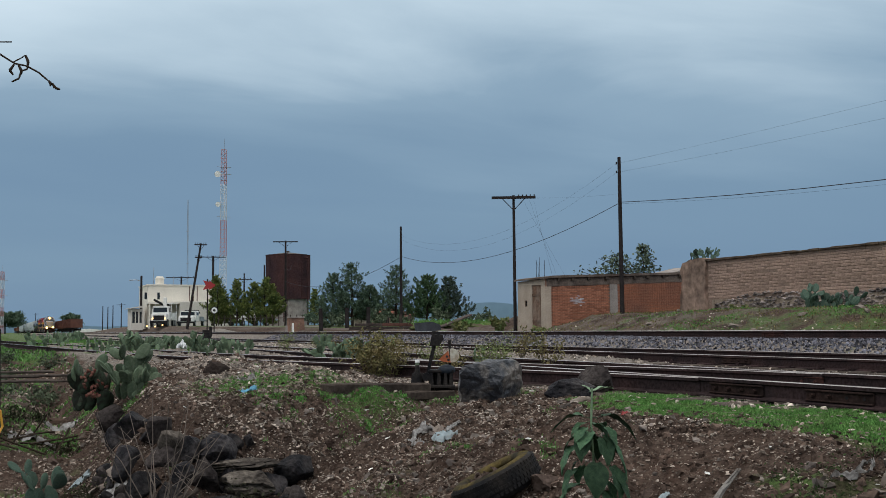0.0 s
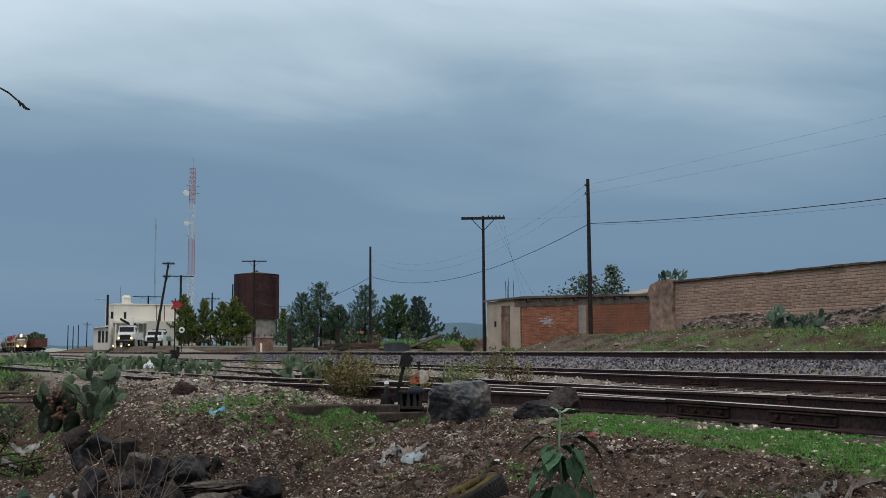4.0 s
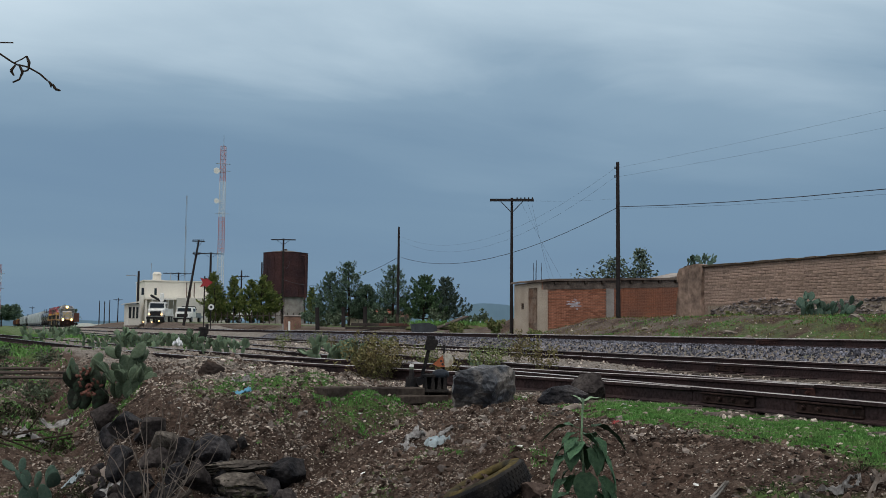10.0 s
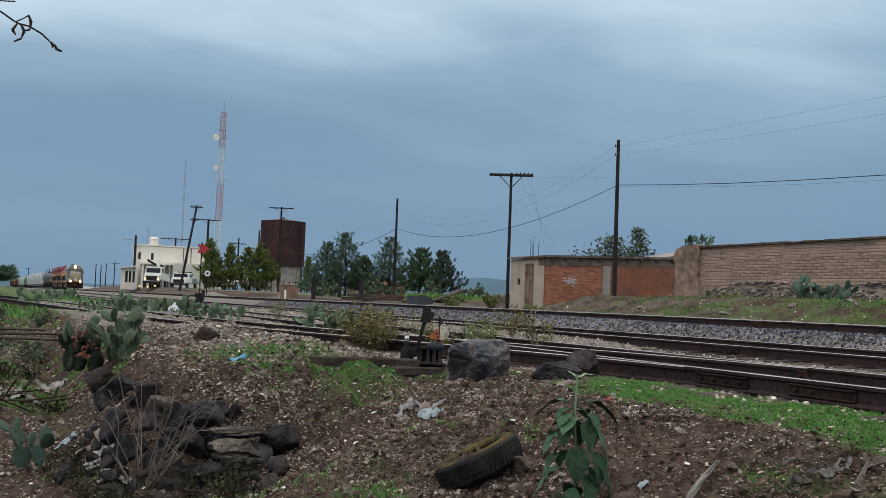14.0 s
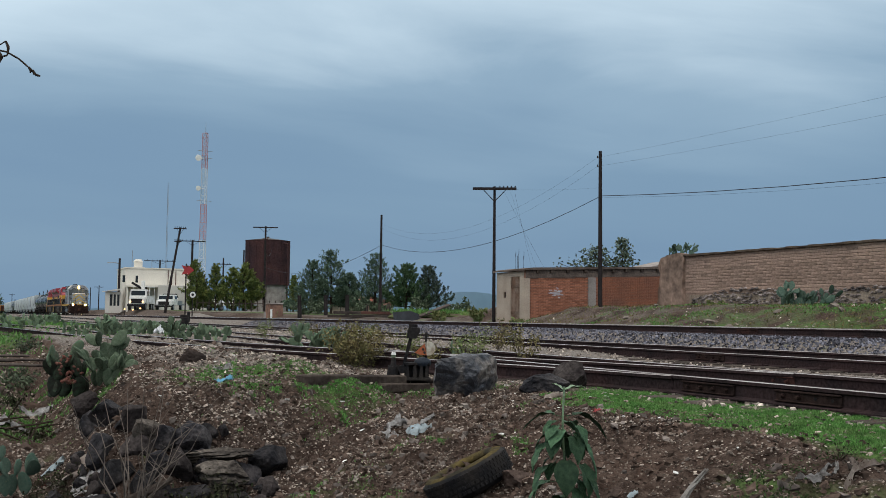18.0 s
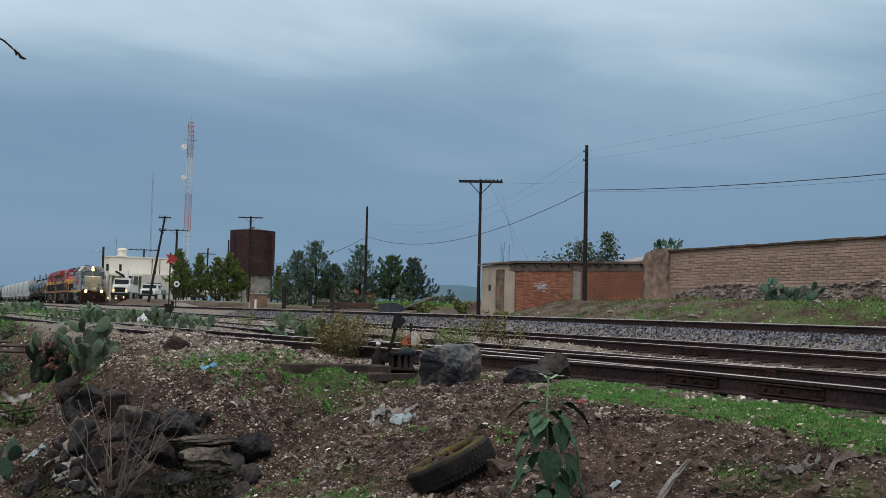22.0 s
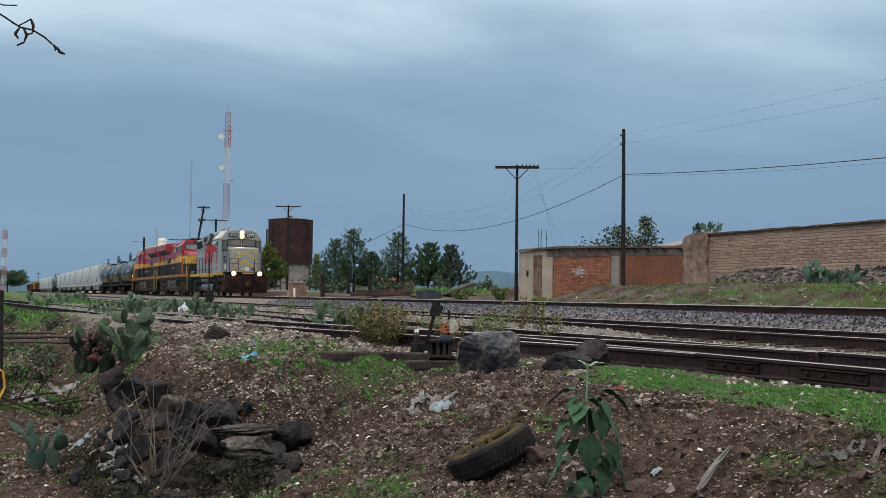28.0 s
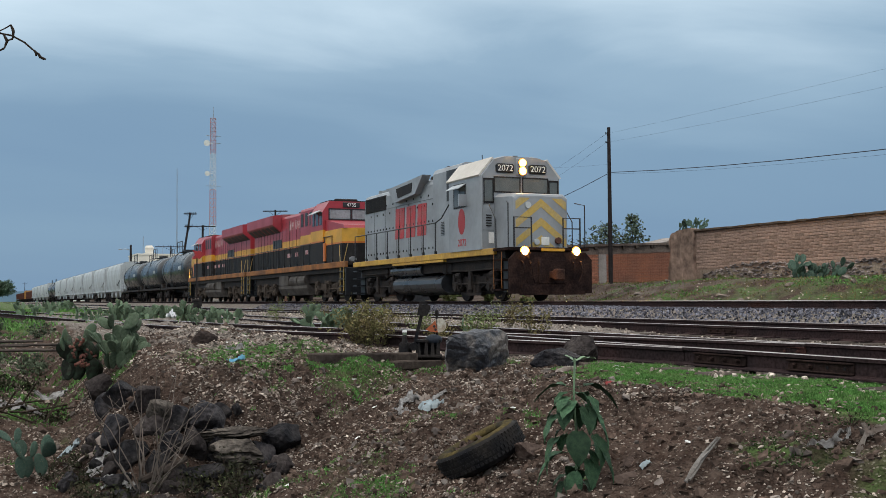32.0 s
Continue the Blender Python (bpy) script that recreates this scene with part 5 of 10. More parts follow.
def lorry(m, label, boom):
    t = thing("lorry" if boom else "pickup_truck", m, label, "truck")
    k = 1.0 if boom else 0.72
    bm = fresh()
    prism(bm, [(-1.1, 0.9 * k), (1.1, 0.9 * k), (1.1, 2.0 * k), (0.95, 2.75 * k), (-0.95, 2.75 * k), (-1.1, 2.0 * k)], "y", 0.9, 2.6)
    cab = part("cab", bm, WHITE, t)
    bm = fresh()
    box(bm, -0.9, 0.9, 0.87, 0.895, 1.95 * k, 2.55 * k)
    part("windscreen", bm, GLASS_DARK, cab)
    for s in (-1, 1):
        bm = fresh()
        a, b = sorted((s * 1.06, s * 1.115))
        box(bm, a, b, 1.2, 2.2, 1.95 * k, 2.5 * k)
        part("side_window", bm, GLASS_DARK, cab)
    bm = fresh()
    box(bm, -1.0, 1.0, 0.0, 0.9, 0.75 * k, 1.75 * k, 0.08)
    part("bonnet", bm, WHITE, t)
    bm = fresh()
    box(bm, -0.7, 0.7, -0.05, 0.0, 0.9 * k, 1.5 * k)
    box(bm, -1.15, 1.15, -0.15, 0.0, 0.5 * k, 0.78 * k)
    part("grille", bm, CHARCOAL, t)
    bm = fresh()
    box(bm, -1.15, 1.15, 2.7, 6.4, 0.9 * k, 1.2 * k)
    if boom:
        for x in (-1.1, 0.9):
            box(bm, x, x + 0.2, 2.8, 6.3, 1.2, 1.9)
    else:
        for x in (-1.12, 1.04):
            box(bm, x, x + 0.08, 2.7, 5.0, 0.86, 1.25)
    part("bed", bm, WHITE if boom else STEEL, t)
    if boom:
        bm = fresh()
        rod(bm, (0, 3.4, 1.2), (0, 3.4, 2.9), 0.22, n=10)
        rod(bm, (0, 3.4, 2.9), (-0.9, 1.4, 3.6), 0.16, n=8)
        rod(bm, (0.6, 3.0, 1.3), (0.6, 3.0, 3.2), 0.12, n=8)
        path_rod(bm, [(0.2, 3.2, 2.4), (0.5, 2.8, 3.1), (0.8, 2.6, 2.6), (0.7, 2.6, 1.9)], 0.07)
        part("crane", bm, CHARCOAL, t, "folded dark crane")
        bm = fresh()
        box(bm, 0.3, 0.7, 1.2, 1.7, 2.8, 3.9, 0.05)
        part("basket", bm, WHITE, t)
        bm = fresh()
        for x in (-1.1, 1.02):
            for y in (2.8, 6.2):
                box(bm, x, x + 0.08, y, y + 0.08, 1.9, 3.1)
        box(bm, -1.1, 1.1, 2.8, 6.28, 3.1, 3.18)
        part("frame", bm, WHITE, t)
    else:
        bm = fresh()
        for x in (-0.9, 0.0, 0.9):
            rod(bm, (x, 2.9, 0.9), (x, 2.9, 2.1), 0.05, n=6)
        rod(bm, (-0.9, 2.9, 2.1), (0.9, 2.9, 2.1), 0.05, n=6)
        rod(bm, (-0.6, 3.4, 1.0), (0.7, 4.2, 1.8), 0.14, n=8)
        part("rack", bm, CHARCOAL, t)
    for y in (0.6, 4.6) if not boom else (0.5, 4.3, 5.5):
        for s in (-1, 1):
            bm = fresh()
            rod(bm, (s * 0.85, y, 0.5 * k), (s * 1.12, y, 0.5 * k), 0.5 * k, n=18)
            w = part("wheel", bm, BLACK, t)
            bm = fresh()
            rod(bm, (s * 1.1, y, 0.5 * k), (s * 1.14, y, 0.5 * k), 0.25 * k, n=12)
            part("rim", bm, STEEL, w)
    for x in (-0.8, 0.8):
        bm = fresh()
        rod(bm, (x, 0.0, 1.1 * k), (x, -0.06, 1.1 * k), 0.12, n=10)
        part("headlight", bm, mat_small_bulb if boom else WHITE, t)
    return t


lorry(pose(20.1, 141, land1(21.0, 144), 0, 0, -20), "white utility lorry with a folded crane, headlights on", True)
lorry(pose(23.1, 138, land1(24.0, 140), 0, 0, -25), "white pickup truck with a tool rack", False)
lorry(pose(26.7, 126, land1(28.5, 126), 0, 0, -60), "white pickup truck parked behind cypress trees", False)
# headlight glows beside the station, built as bulbs on added stems
lamp_t = thing("wall_lamp", pose(19.8, 150, land1(19.8, 150)), "small warm headlight glows beside the station", "lamp")
for k, (x, z) in enumerate(((0, 0.6), (1.1, 0.55), (2.1, 0.75))):
    bm = fresh()
    rod(bm, (x, 0, -0.5), (x, 0, z), 0.05, n=6)
    part("stem", bm, CHARCOAL, lamp_t)
    bm = fresh()
    bmesh.ops.create_icosphere(bm, subdivisions=2, radius=0.11, matrix=Matrix.Translation((x, 0, z + 0.15)))
    part("bulb", bm, mat_small_bulb, lamp_t)


# ---------------------------------------------------------------- lattice towers
def lattice(x, y, z, height, width, label, taper=0.75, bands=7, dishes=()):
    t = thing("lattice_tower", pose(x, y, z), label, "tower")
    legs = [Vector((math.cos(a), math.sin(a), 0)) for a in (0.5, 0.5 + math.tau / 3, 0.5 + 2 * math.tau / 3)]
    seg = height / bands
    for b in range(bands):
        bm = fresh()
        for q in range(8):
            z0, z1 = b * seg + q * seg / 8, b * seg + (q + 1) * seg / 8
            w0, w1 = [width / 2 * (1 - (1 - taper) * zz / height) for zz in (z0, z1)]
            for k in range(3):
                a, c = legs[k], legs[(k + 1) % 3]
                rod(bm, a * w0 + Vector((0, 0, z0)), a * w1 + Vector((0, 0, z1)), 0.09, n=4, cap=False)
                rod(bm, a * w0 + Vector((0, 0, z0)), c * w1 + Vector((0, 0, z1)), 0.045, n=4, cap=False)
                rod(bm, a * w1 + Vector((0, 0, z1)), c * w1 + Vector((0, 0, z1)), 0.045, n=4, cap=False)
        part("section", bm, mat_tower_white if b % 2 else mat_tower_red, t)
    for h, side, r in dishes:
        bm = fresh()
        rod(bm, (side * (width / 2 + r * 0.9), -0.3, h), (side * (width / 2 + r * 0.9), 0.3, h), r, r * 0.6, n=16)
        rod(bm, (0, 0, h), (side * (width / 2 + r * 0.9), 0, h), 0.07, n=5)
        part("dish", bm, WHITE, t, "white dish aerial")
    bm = fresh()
    rod(bm, (0, 0, height), (0, 0, height + 2.6), 0.05, n=5)
    part("aerial", bm, STEEL, t)
    for h in (height * 0.62, height * 0.86, height * 0.9):
        bm = fresh()
        path_rod(bm, [(-width * 0.9, 0, h), (width * 0.9, 0, h)], 0.06)
        part("crossbar", bm, STEEL, t)
    return t


lattice(50.5, 249.6, 0.6, 43.0, 1.9, "red and white lattice radio tower with dish aerials", 0.78, 5, ((36.9, -1, 0.75), (29.6, -1, 0.6)))
lattice(3.1, 433, -0.7, 24.0, 2.2, "far red and white lattice tower", 0.95, 7)
mast = thing("guyed_mast", pose(44.3, 263, 0.75), "thin grey guyed radio mast", "mast")
bm = fresh()
for a in (0, 2.1, 4.2):
    rod(bm, (math.cos(a) * 0.16, math.sin(a) * 0.16, 0), (math.cos(a) * 0.16, math.sin(a) * 0.16, 32), 0.035, n=4)
for k in range(60):
    rod(bm, (0.16, 0, k * 0.53), (-0.08, 0.14, k * 0.53 + 0.3), 0.02, n=3)
for h in (8, 16, 24):
    rod(bm, (-0.35, 0, h), (0.35, 0, h), 0.04, n=4)
part("lattice", bm, STEEL, mast)

# ---------------------------------------------------------------- trees by the station
tree(pose(30.2, 91, 0.22), 5.8, 2.6, 41, "dark open-crowned pine tree", dens=1.4)
tree(pose(28.6, 92, 0.22), 4.9, 2.3, 42, "rounded dark pine tree", dens=1.4)
tree(pose(31.6, 90, 0.22), 3.7, 2.2, 46, "young dark pine tree among others", dens=1.8)
tree(pose(33.6, 88.6, 0.22), 5.5, 2.3, 43, "tall dark pine tree behind a telegraph pole", dens=1.5)
tree(pose(35.7, 86.5, 0.22), 4.5, 2.8, 44, "dense dark green pine tree", mat("dense_needles", (0.08, 0.13, 0.06), 0.7, vary=0.3, scale=2, fine=9, second=(0.045, 0.08, 0.042), bump=0, per_piece=-0.35), "pine", dens=2.6)
tree(pose(37.8, 86.3, 0.22), 4.4, 2.3, 45, "grey-green pine tree with a ragged top", mat("grey_needles", (0.08, 0.105, 0.08), 0.7, vary=0.3, scale=2, fine=9, second=(0.045, 0.066, 0.055), bump=0, per_piece=-0.35), dens=1.8)
for k, (x, y, h, s) in enumerate(((23.3, 118.8, 5.4, 1.9), (25.3, 117.6, 4.9, 1.6), (24.3, 121, 4.2, 1.5), (27.1, 116.9, 4.6, 1.6), (28.4, 116.3, 5.1, 1.9), (29.3, 117, 4.4, 1.6), (31.9, 109, 3.6, 0.75))):
    tree(pose(x, y, 0.45), h + 0.2, s, 60 + k, "yellow-green cypress tree in a row", FOLIAGE_YELLOW, "cypress", 0.09, 1.5)
for k, (x, y, h, s) in enumerate(((33, 110, 3.2, 0.35), (34.5, 108, 2.8, 0.3), (36, 112, 3.4, 0.45))):
    tree(pose(x, y, 0.4), h, s, 70 + k, "narrow dark cypress tree", FOLIAGE, "cypress", 0.05, 0.6)
hut = thing("hut", pose(36.3, 100, 0.5, 0, 0, -20), "low earth-walled hut with a red tiled roof", "hut")
bm = fresh()
box(bm, -1.5, 1.5, -0.9, 0.9, -0.3, 1.05)
part("wall", bm, ADOBE_JOINT, hut)
bm = fresh()
prism(bm, [(-1.15, 0.98), (0.0, 1.5), (1.15, 0.98), (1.15, 1.06), (0.0, 1.58), (-1.15, 1.06)], "x", -1.65, 1.65)
part("roof", bm, mat("red_roof_tile", (0.26, 0.09, 0.06), 0.9, vary=0.3, scale=1.5, fine=12, second=(0.15, 0.07, 0.055), bump=0.5), hut, "weathered red tiled roof")
bm = fresh()
box(bm, 0.2, 0.75, -0.93, -0.9, 0.0, 0.9)
part("doorway", bm, CHARCOAL, hut, "dark plank door")
tree(pose(6, 560, -0.3), 10, 9, 80, "dark round tree far along the line", None, "broad", 0.4, 0.8)
tree(pose(29, 450, -0.2), 8, 4.2, 82, "dark round tree behind standing wagons", None, "broad", 0.35, 0.8)
tree(pose(-1, 570, -0.3), 8, 8, 81, "dark round tree far along the line", None, "broad", 0.4, 0.8)
tree(pose(44, 80, 0.6), 2.4, 1.2, 83, "bare leafless bush on rough ground", BARK, "broad", 0.05, 0.05)
for k in range(4):
    tree(pose(29 + k * 2.5, 100 + 2 * math.sin(k * 3), 0.55), 0.9 + 0.4 * (k % 3), 0.8, 90 + k, "low grey-green shrub on rough ground", None, "broad", 0.03, 0.25, "shrub")


# ---------------------------------------------------------------- the train: x across, y from the front end backwards, z up from the rail head
def wheelset(parent, y, r=0.5):
    bm = fresh()
    rod(bm, (-0.72, 0, 0), (0.72, 0, 0), 0.085, n=10)
    for s in (-1, 1):
        rod(bm, (s * 0.70, 0, 0), (s * 0.725, 0, 0), r + 0.028, n=24)
        rod(bm, (s * 0.725, 0, 0), (s * 0.83, 0, 0), r, r * 0.985, n=24)
        for k in range(3):
            a = k * math.tau / 3
            box(bm, s * 0.83 - 0.008, s * 0.83 + 0.008, math.cos(a) * r * 0.55 - 0.05, math.cos(a) * r * 0.55 + 0.05, math.sin(a) * r * 0.55 - 0.05, math.sin(a) * r * 0.55 + 0.05)
    w = part("wheelset", bm, GRIME, parent, "dark steel wheels on an axle")
    w.matrix_basis = pose(0, y, r)
    return w


def truck(parent, y, axles, span, r=0.5, heavy=True, colour=None, turning=None):
    """A bogie: cast side frames with boxes, springs, brake gear and its wheelsets."""
    bm = fresh()
    h = span / 2 + 0.35
    for s in (-1, 1):
        a, b = (s * 1.02, s * 1.16)
        x0, x1 = min(a, b), max(a, b)
        out = [(-h, 0.72), (-h, 0.95), (-h + 0.3, 1.02), (-0.55, 0.86), (0.55, 0.86), (h - 0.3, 1.02), (h, 0.95), (h, 0.72), (h - 0.45, 0.66), (0.4, 0.42), (-0.4, 0.42), (-h + 0.45, 0.66)]
        prism(bm, out, "x", x0, x1)
        for k in range(axles):
            yy = -span / 2 + span * k / (axles - 1)
            box(bm, min(s * 1.0, s * 1.26), max(s * 1.0, s * 1.26), yy - 0.17, yy + 0.17, 0.33, 0.70, 0.03)
            rod(bm, (s * 1.2, yy, 0.5), (s * 1.3, yy, 0.5), 0.13, n=10)
            for d in (-0.33, 0.33):
                rod(bm, (s * 1.12, yy + d, 0.42), (s * 1.12, yy + d, 0.86), 0.085, n=8)
                if heavy:
                    for zz in (0.48, 0.58, 0.68, 0.78):
                        rod(bm, (s * 1.12, yy + d, zz), (s * 1.12, yy + d, zz + 0.035), 0.115, n=8)
            if heavy:
                rod(bm, (s * 1.24, yy - 0.5, 0.93), (s * 1.24, yy - 0.15, 0.93), 0.11, n=10)
                path_rod(bm, [(s * 1.25, yy - 0.4, 0.9), (s * 1.25, yy - 0.52, 0.55), (s * 1.25, yy - 0.3, 0.3)], 0.03)
    box(bm, -1.1, 1.1, -0.25, 0.25, 0.55, 0.95, 0.05)
    if heavy:
        box(bm, -0.95, 0.95, -h + 0.1, h - 0.1, 0.35, 1.0, 0.03)
        for s in (-1, 1):
            # transom, spring seat and brake beams hung on the frame
            prism(bm, [(-0.75, 0.3), (0.75, 0.3), (0.62, 0.2), (-0.62, 0.2)], "x", min(s * 1.05, s * 1.22), max(s * 1.05, s * 1.22))
            for q in (-0.42, -0.14, 0.14, 0.42):
                rod(bm, (s * 1.16, q, 0.3), (s * 1.16, q, 0.62), 0.1, n=8)
            rod(bm, (s * 1.22, -h, 0.62), (s * 1.22, h, 0.62), 0.035, n=6)
            for q in (-h + 0.12, h - 0.12):
                box(bm, s * 1.14 - 0.1, s * 1.14 + 0.1, q - 0.1, q + 0.1, 0.4, 1.0, 0.03)
        for s in (-1, 1):
            box(bm, s * 1.3 - 0.05, s * 1.3 + 0.05, -0.12, 0.12, 0.4, 1.05, 0.02)
    t = part("bogie", bm, colour or GRIME, parent)
    t.matrix_basis = pose(0, y, 0)
    for k in range(axles):
        w = wheelset(t, -span / 2 + span * k / (axles - 1), r)
        if turning is not None:
            turning.append((w, r))
    return t


def coupler(parent, y, way):
    bm = fresh()
    box(bm, -0.11, 0.11, min(y, y + way * 0.55), max(y, y + way * 0.55), 0.72, 0.98, 0.03)
    box(bm, -0.17, 0.17, min(y + way * 0.45, y + way * 0.72), max(y + way * 0.45, y + way * 0.72), 0.66, 1.04, 0.05)
    return part("coupler", bm, RUSTY_STEEL, parent)


def railing(parent, x, places, z0, z1, r=0.022, material=None, name="handrail"):
    bm = fresh()
    path_rod(bm, [(x, y, zt) for y, zb, zt in places], r)
    for y, zb, zt in places:
        rod(bm, (x, y, zb), (x, y, zt), r, n=6)
        box(bm, x - 0.04, x + 0.04, y - 0.05, y + 0.05, zb, zb + 0.12)
    return part(name, bm, material or BLACK, parent)


def lens(parent, name, x, y, z, r, label):
    bm = fresh()
    rod(bm, (x, y + 0.14, z), (x, y, z), r * 1.08, r * 1.2, n=20)
    part("lamp_housing", bm, CHARCOAL, parent)
    # glowing ring added round the lens to widen it like glare
    bm = fresh()
    rod(bm, (x, y + 0.004, z), (x, y - 0.02, z), r * 1.12, r * 1.08, n=24)
    part("glare_ring", bm, LAMP_GLARE, parent, "glowing amber ring standing in for lamp glare")
    bm = fresh()
    rod(bm, (x, y - 0.018, z), (x, y - 0.05, z), r * 0.84, r * 0.74, n=20)
    return part(name, bm, LAMP_WARM, parent, label)


def loft(bm, rings):
    """A closed skin over rings of as many points each."""
    rings = [[bm.verts.new(p) for p in ring] for ring in rings]
    n = len(rings[0])
    for a, b in zip(rings, rings[1:]):
        for k in range(n):
            bm.faces.new((a[k], a[(k + 1) % n], b[(k + 1) % n], b[k]))
    bm.faces.new(rings[0][::-1])
    bm.faces.new(rings[-1])


def writing(parent, text, size, m, material, name="number"):
    cu = bpy.data.curves.new(name, "FONT")
    cu.body, cu.size, cu.align_x, cu.align_y, cu.extrude = text, size, "CENTER", "CENTER", 0.004
    tmp = new(name, cu)
    bpy.context.view_layer.update()
    me = bpy.data.meshes.new_from_object(tmp.evaluated_get(bpy.context.evaluated_depsgraph_get()))
    bpy.data.objects.remove(tmp)
    me.materials.clear()
    me.materials.append(material)
    ob = new(name, me)
    ob.parent, ob.matrix_basis = parent, m
    return ob


TURNING = []


def crown(w, z0, z1, round_=0.3):
    """Outline across a hood: upright sides, rounded shoulders."""
    return [(-w, z0), (w, z0), (w, z1 - round_), (w - round_ * 0.35, z1 - round_ * 0.3), (w - round_ * 1.2, z1), (-w + round_ * 1.2, z1), (-w + round_ * 0.35, z1 - round_ * 0.3), (-w, z1 - round_)]


def grey_locomotive():
    t = thing("locomotive", pose(TRACK_A, 30, RAIL_A), "grey four-axle road switcher locomotive with yellow chevrons on its nose", "locomotive", "train")
    LEN = 15.3
    F = 1.78  # front wall of the cab
    bm = fresh()
    box(bm, -1.38, 1.38, 0.35, LEN - 0.2, 1.42, 1.70)
    box(bm, -1.22, 1.22, 1.0, LEN - 0.4, 1.08, 1.42)
    part("underframe", bm, GRIME, t)
    for s in (-1, 1):
        bm = fresh()
        x0, x1 = sorted((s * 1.38, s * 1.52))
        box(bm, x0, x1, 0.95, LEN, 1.56, 1.775, 0.012)
        box(bm, x0, x1, 5.1, 10.3, 1.46, 1.546)
        part("side_sill", bm, mat_sill_yellow, t, "yellow walkway edge")
    bm = fresh()
    box(bm, -1.37, 1.37, 0.4, LEN, 1.705, 1.765)
    part("walkway", bm, GRIME, t)
    # long hood
    bm = fresh()
    prism(bm, crown(1.02, 1.77, 4.84, 0.28), "y", 6.9, LEN - 0.25)
    hood = part("long_hood", bm, GREY, t, "grey hood with door seams and latches")
    bm = fresh()
    prism(bm, crown(1.12, 1.77, 5.12, 0.22), "y", 4.42, 6.9)
    part("blower_housing", bm, GREY, t)
    for s in (-1, 1):
        bm = fresh()
        x = s * 1.024
        x0, x1 = min(x, x + s * 0.012), max(x, x + s * 0.012)
        for k in range(6):
            y = 7.0 + k * 1.35
            box(bm, x0, x1, y, y + 0.008, 1.9, 4.0)
        box(bm, x0, x1, 6.95, LEN - 0.3, 4.0, 4.02)
        part("door_seam", bm, mat_seam, hood)
        bm = fresh()
        for k in range(20):
            y = 7.15 + k * 0.39
            for z in (2.05, 3.1, 4.12 if k % 2 else 3.75):
                box(bm, x - 0.02, x + 0.02, y, y + 0.05, z, z + 0.08)
        part("door_latch", bm, CHARCOAL, hood)
        bm = fresh()
        box(bm, x - 0.03, x + 0.03, 12.3, 14.9, 3.98, 4.62, 0.01)
        g = part("intake_grille", bm, CHARCOAL, hood, "dark intake grille")
        bm = fresh()
        for k in range(14):
            box(bm, x - 0.042 if s < 0 else x, x if s < 0 else x + 0.042, 12.34, 14.86, 4.0 + k * 0.044, 4.012 + k * 0.044)
        part("louvre", bm, GRIME, g)
        bm = fresh()
        a, b = x - s * 0.1, x + s * 0.27
        pts = [(7.55, 4.98), (11.1, 4.78), (11.3, 4.68), (10.6, 4.12), (8.35, 4.3)]
        prism(bm, [(p, q) for p, q in pts], "x", min(a, b), max(a, b))
        f = part("filter_box", bm, GREY, hood, "flared grey filter box")
        bm = fresh()
        e = x + s * 0.274
        prism(bm, [(8.6, 4.78), (10.4, 4.68), (10.2, 4.28), (8.7, 4.4)], "x", min(e, e + s * 0.012), max(e, e + s * 0.012))
        part("grille", bm, CHARCOAL, f)
        bm = fresh()
        e = s * 1.124
        box(bm, min(e, e + s * 0.01), max(e, e + s * 0.01), 4.5, 5.6, 3.75, 4.9)
        part("blower_grille", bm, BLACK, t, "dark inertial filter opening")
        bm = fresh()
        e = s * 1.125
        for k in range(9):
            box(bm, min(e, e + s * 0.012), max(e, e + s * 0.012), 5.85, 6.15, 2.5 + k * 0.06, 2.52 + k * 0.06)
        part("vent", bm, CHARCOAL, t)
    for y in (10.0, 11.6, 13.4, 14.4):
        bm = fresh()
        rod(bm, (0, y, 4.8), (0, y, 5.02), 0.56, 0.56, n=20)
        rod(bm, (0, y, 5.02), (0, y, 5.05), 0.5, 0.2, n=20)
        part("roof_fan", bm, STEEL, hood)
    bm = fresh()
    box(bm, -0.35, 0.35, 8.2, 9.0, 4.8, 5.1, 0.05)
    part("exhaust_stack", bm, GRIME, hood)
    bm = fresh()
    for k, x in enumerate((-0.3, -0.1, 0.1)):
        rod(bm, (x, 7.5 + 0.1 * k, 5.05), (x, 7.5 + 0.1 * k, 5.22), 0.03)
        rod(bm, (x, 7.75, 5.22), (x, 7.2, 5.22), 0.05, 0.11, n=10)
    part("horn", bm, BLACK, t, "black air horn")
    # cab: sloping roof edges, windows with frames
    bm = fresh()
    cab_outline = [(-1.56, 1.77), (1.56, 1.77), (1.56, 4.32), (1.06, 4.92), (0.6, 5.02), (-0.6, 5.02), (-1.06, 4.92), (-1.56, 4.32)]
    front_outline = [(-1.52, 1.77), (1.52, 1.77), (1.52, 4.3), (1.03, 4.89), (0.6, 5.0), (-0.6, 5.0), (-1.03, 4.89), (-1.52, 4.3)]
    loft(bm, [[(x, y, z) for x, z in ring] for y, ring in ((F, front_outline), (F + 0.1, cab_outline), (4.44, cab_outline))])
    cab = part("cab", bm, GREY, t, "grey cab with four front windows")

    def corner_plate(bm, s, u0, u1, z0, z1, d0, d1):
        """A flat plate on the front wall beside the nose: u runs from the side wall inwards."""
        nrm = Vector((0, -1, 0))
        a, b = Vector((s * 1.53, F, 0)), Vector((s * 1.03, F, 0))
        ring = [a.lerp(b, u) + Vector((0, 0, z)) for u, z in ((u0, z0), (u1, z0), (u1, z1), (u0, z1))]
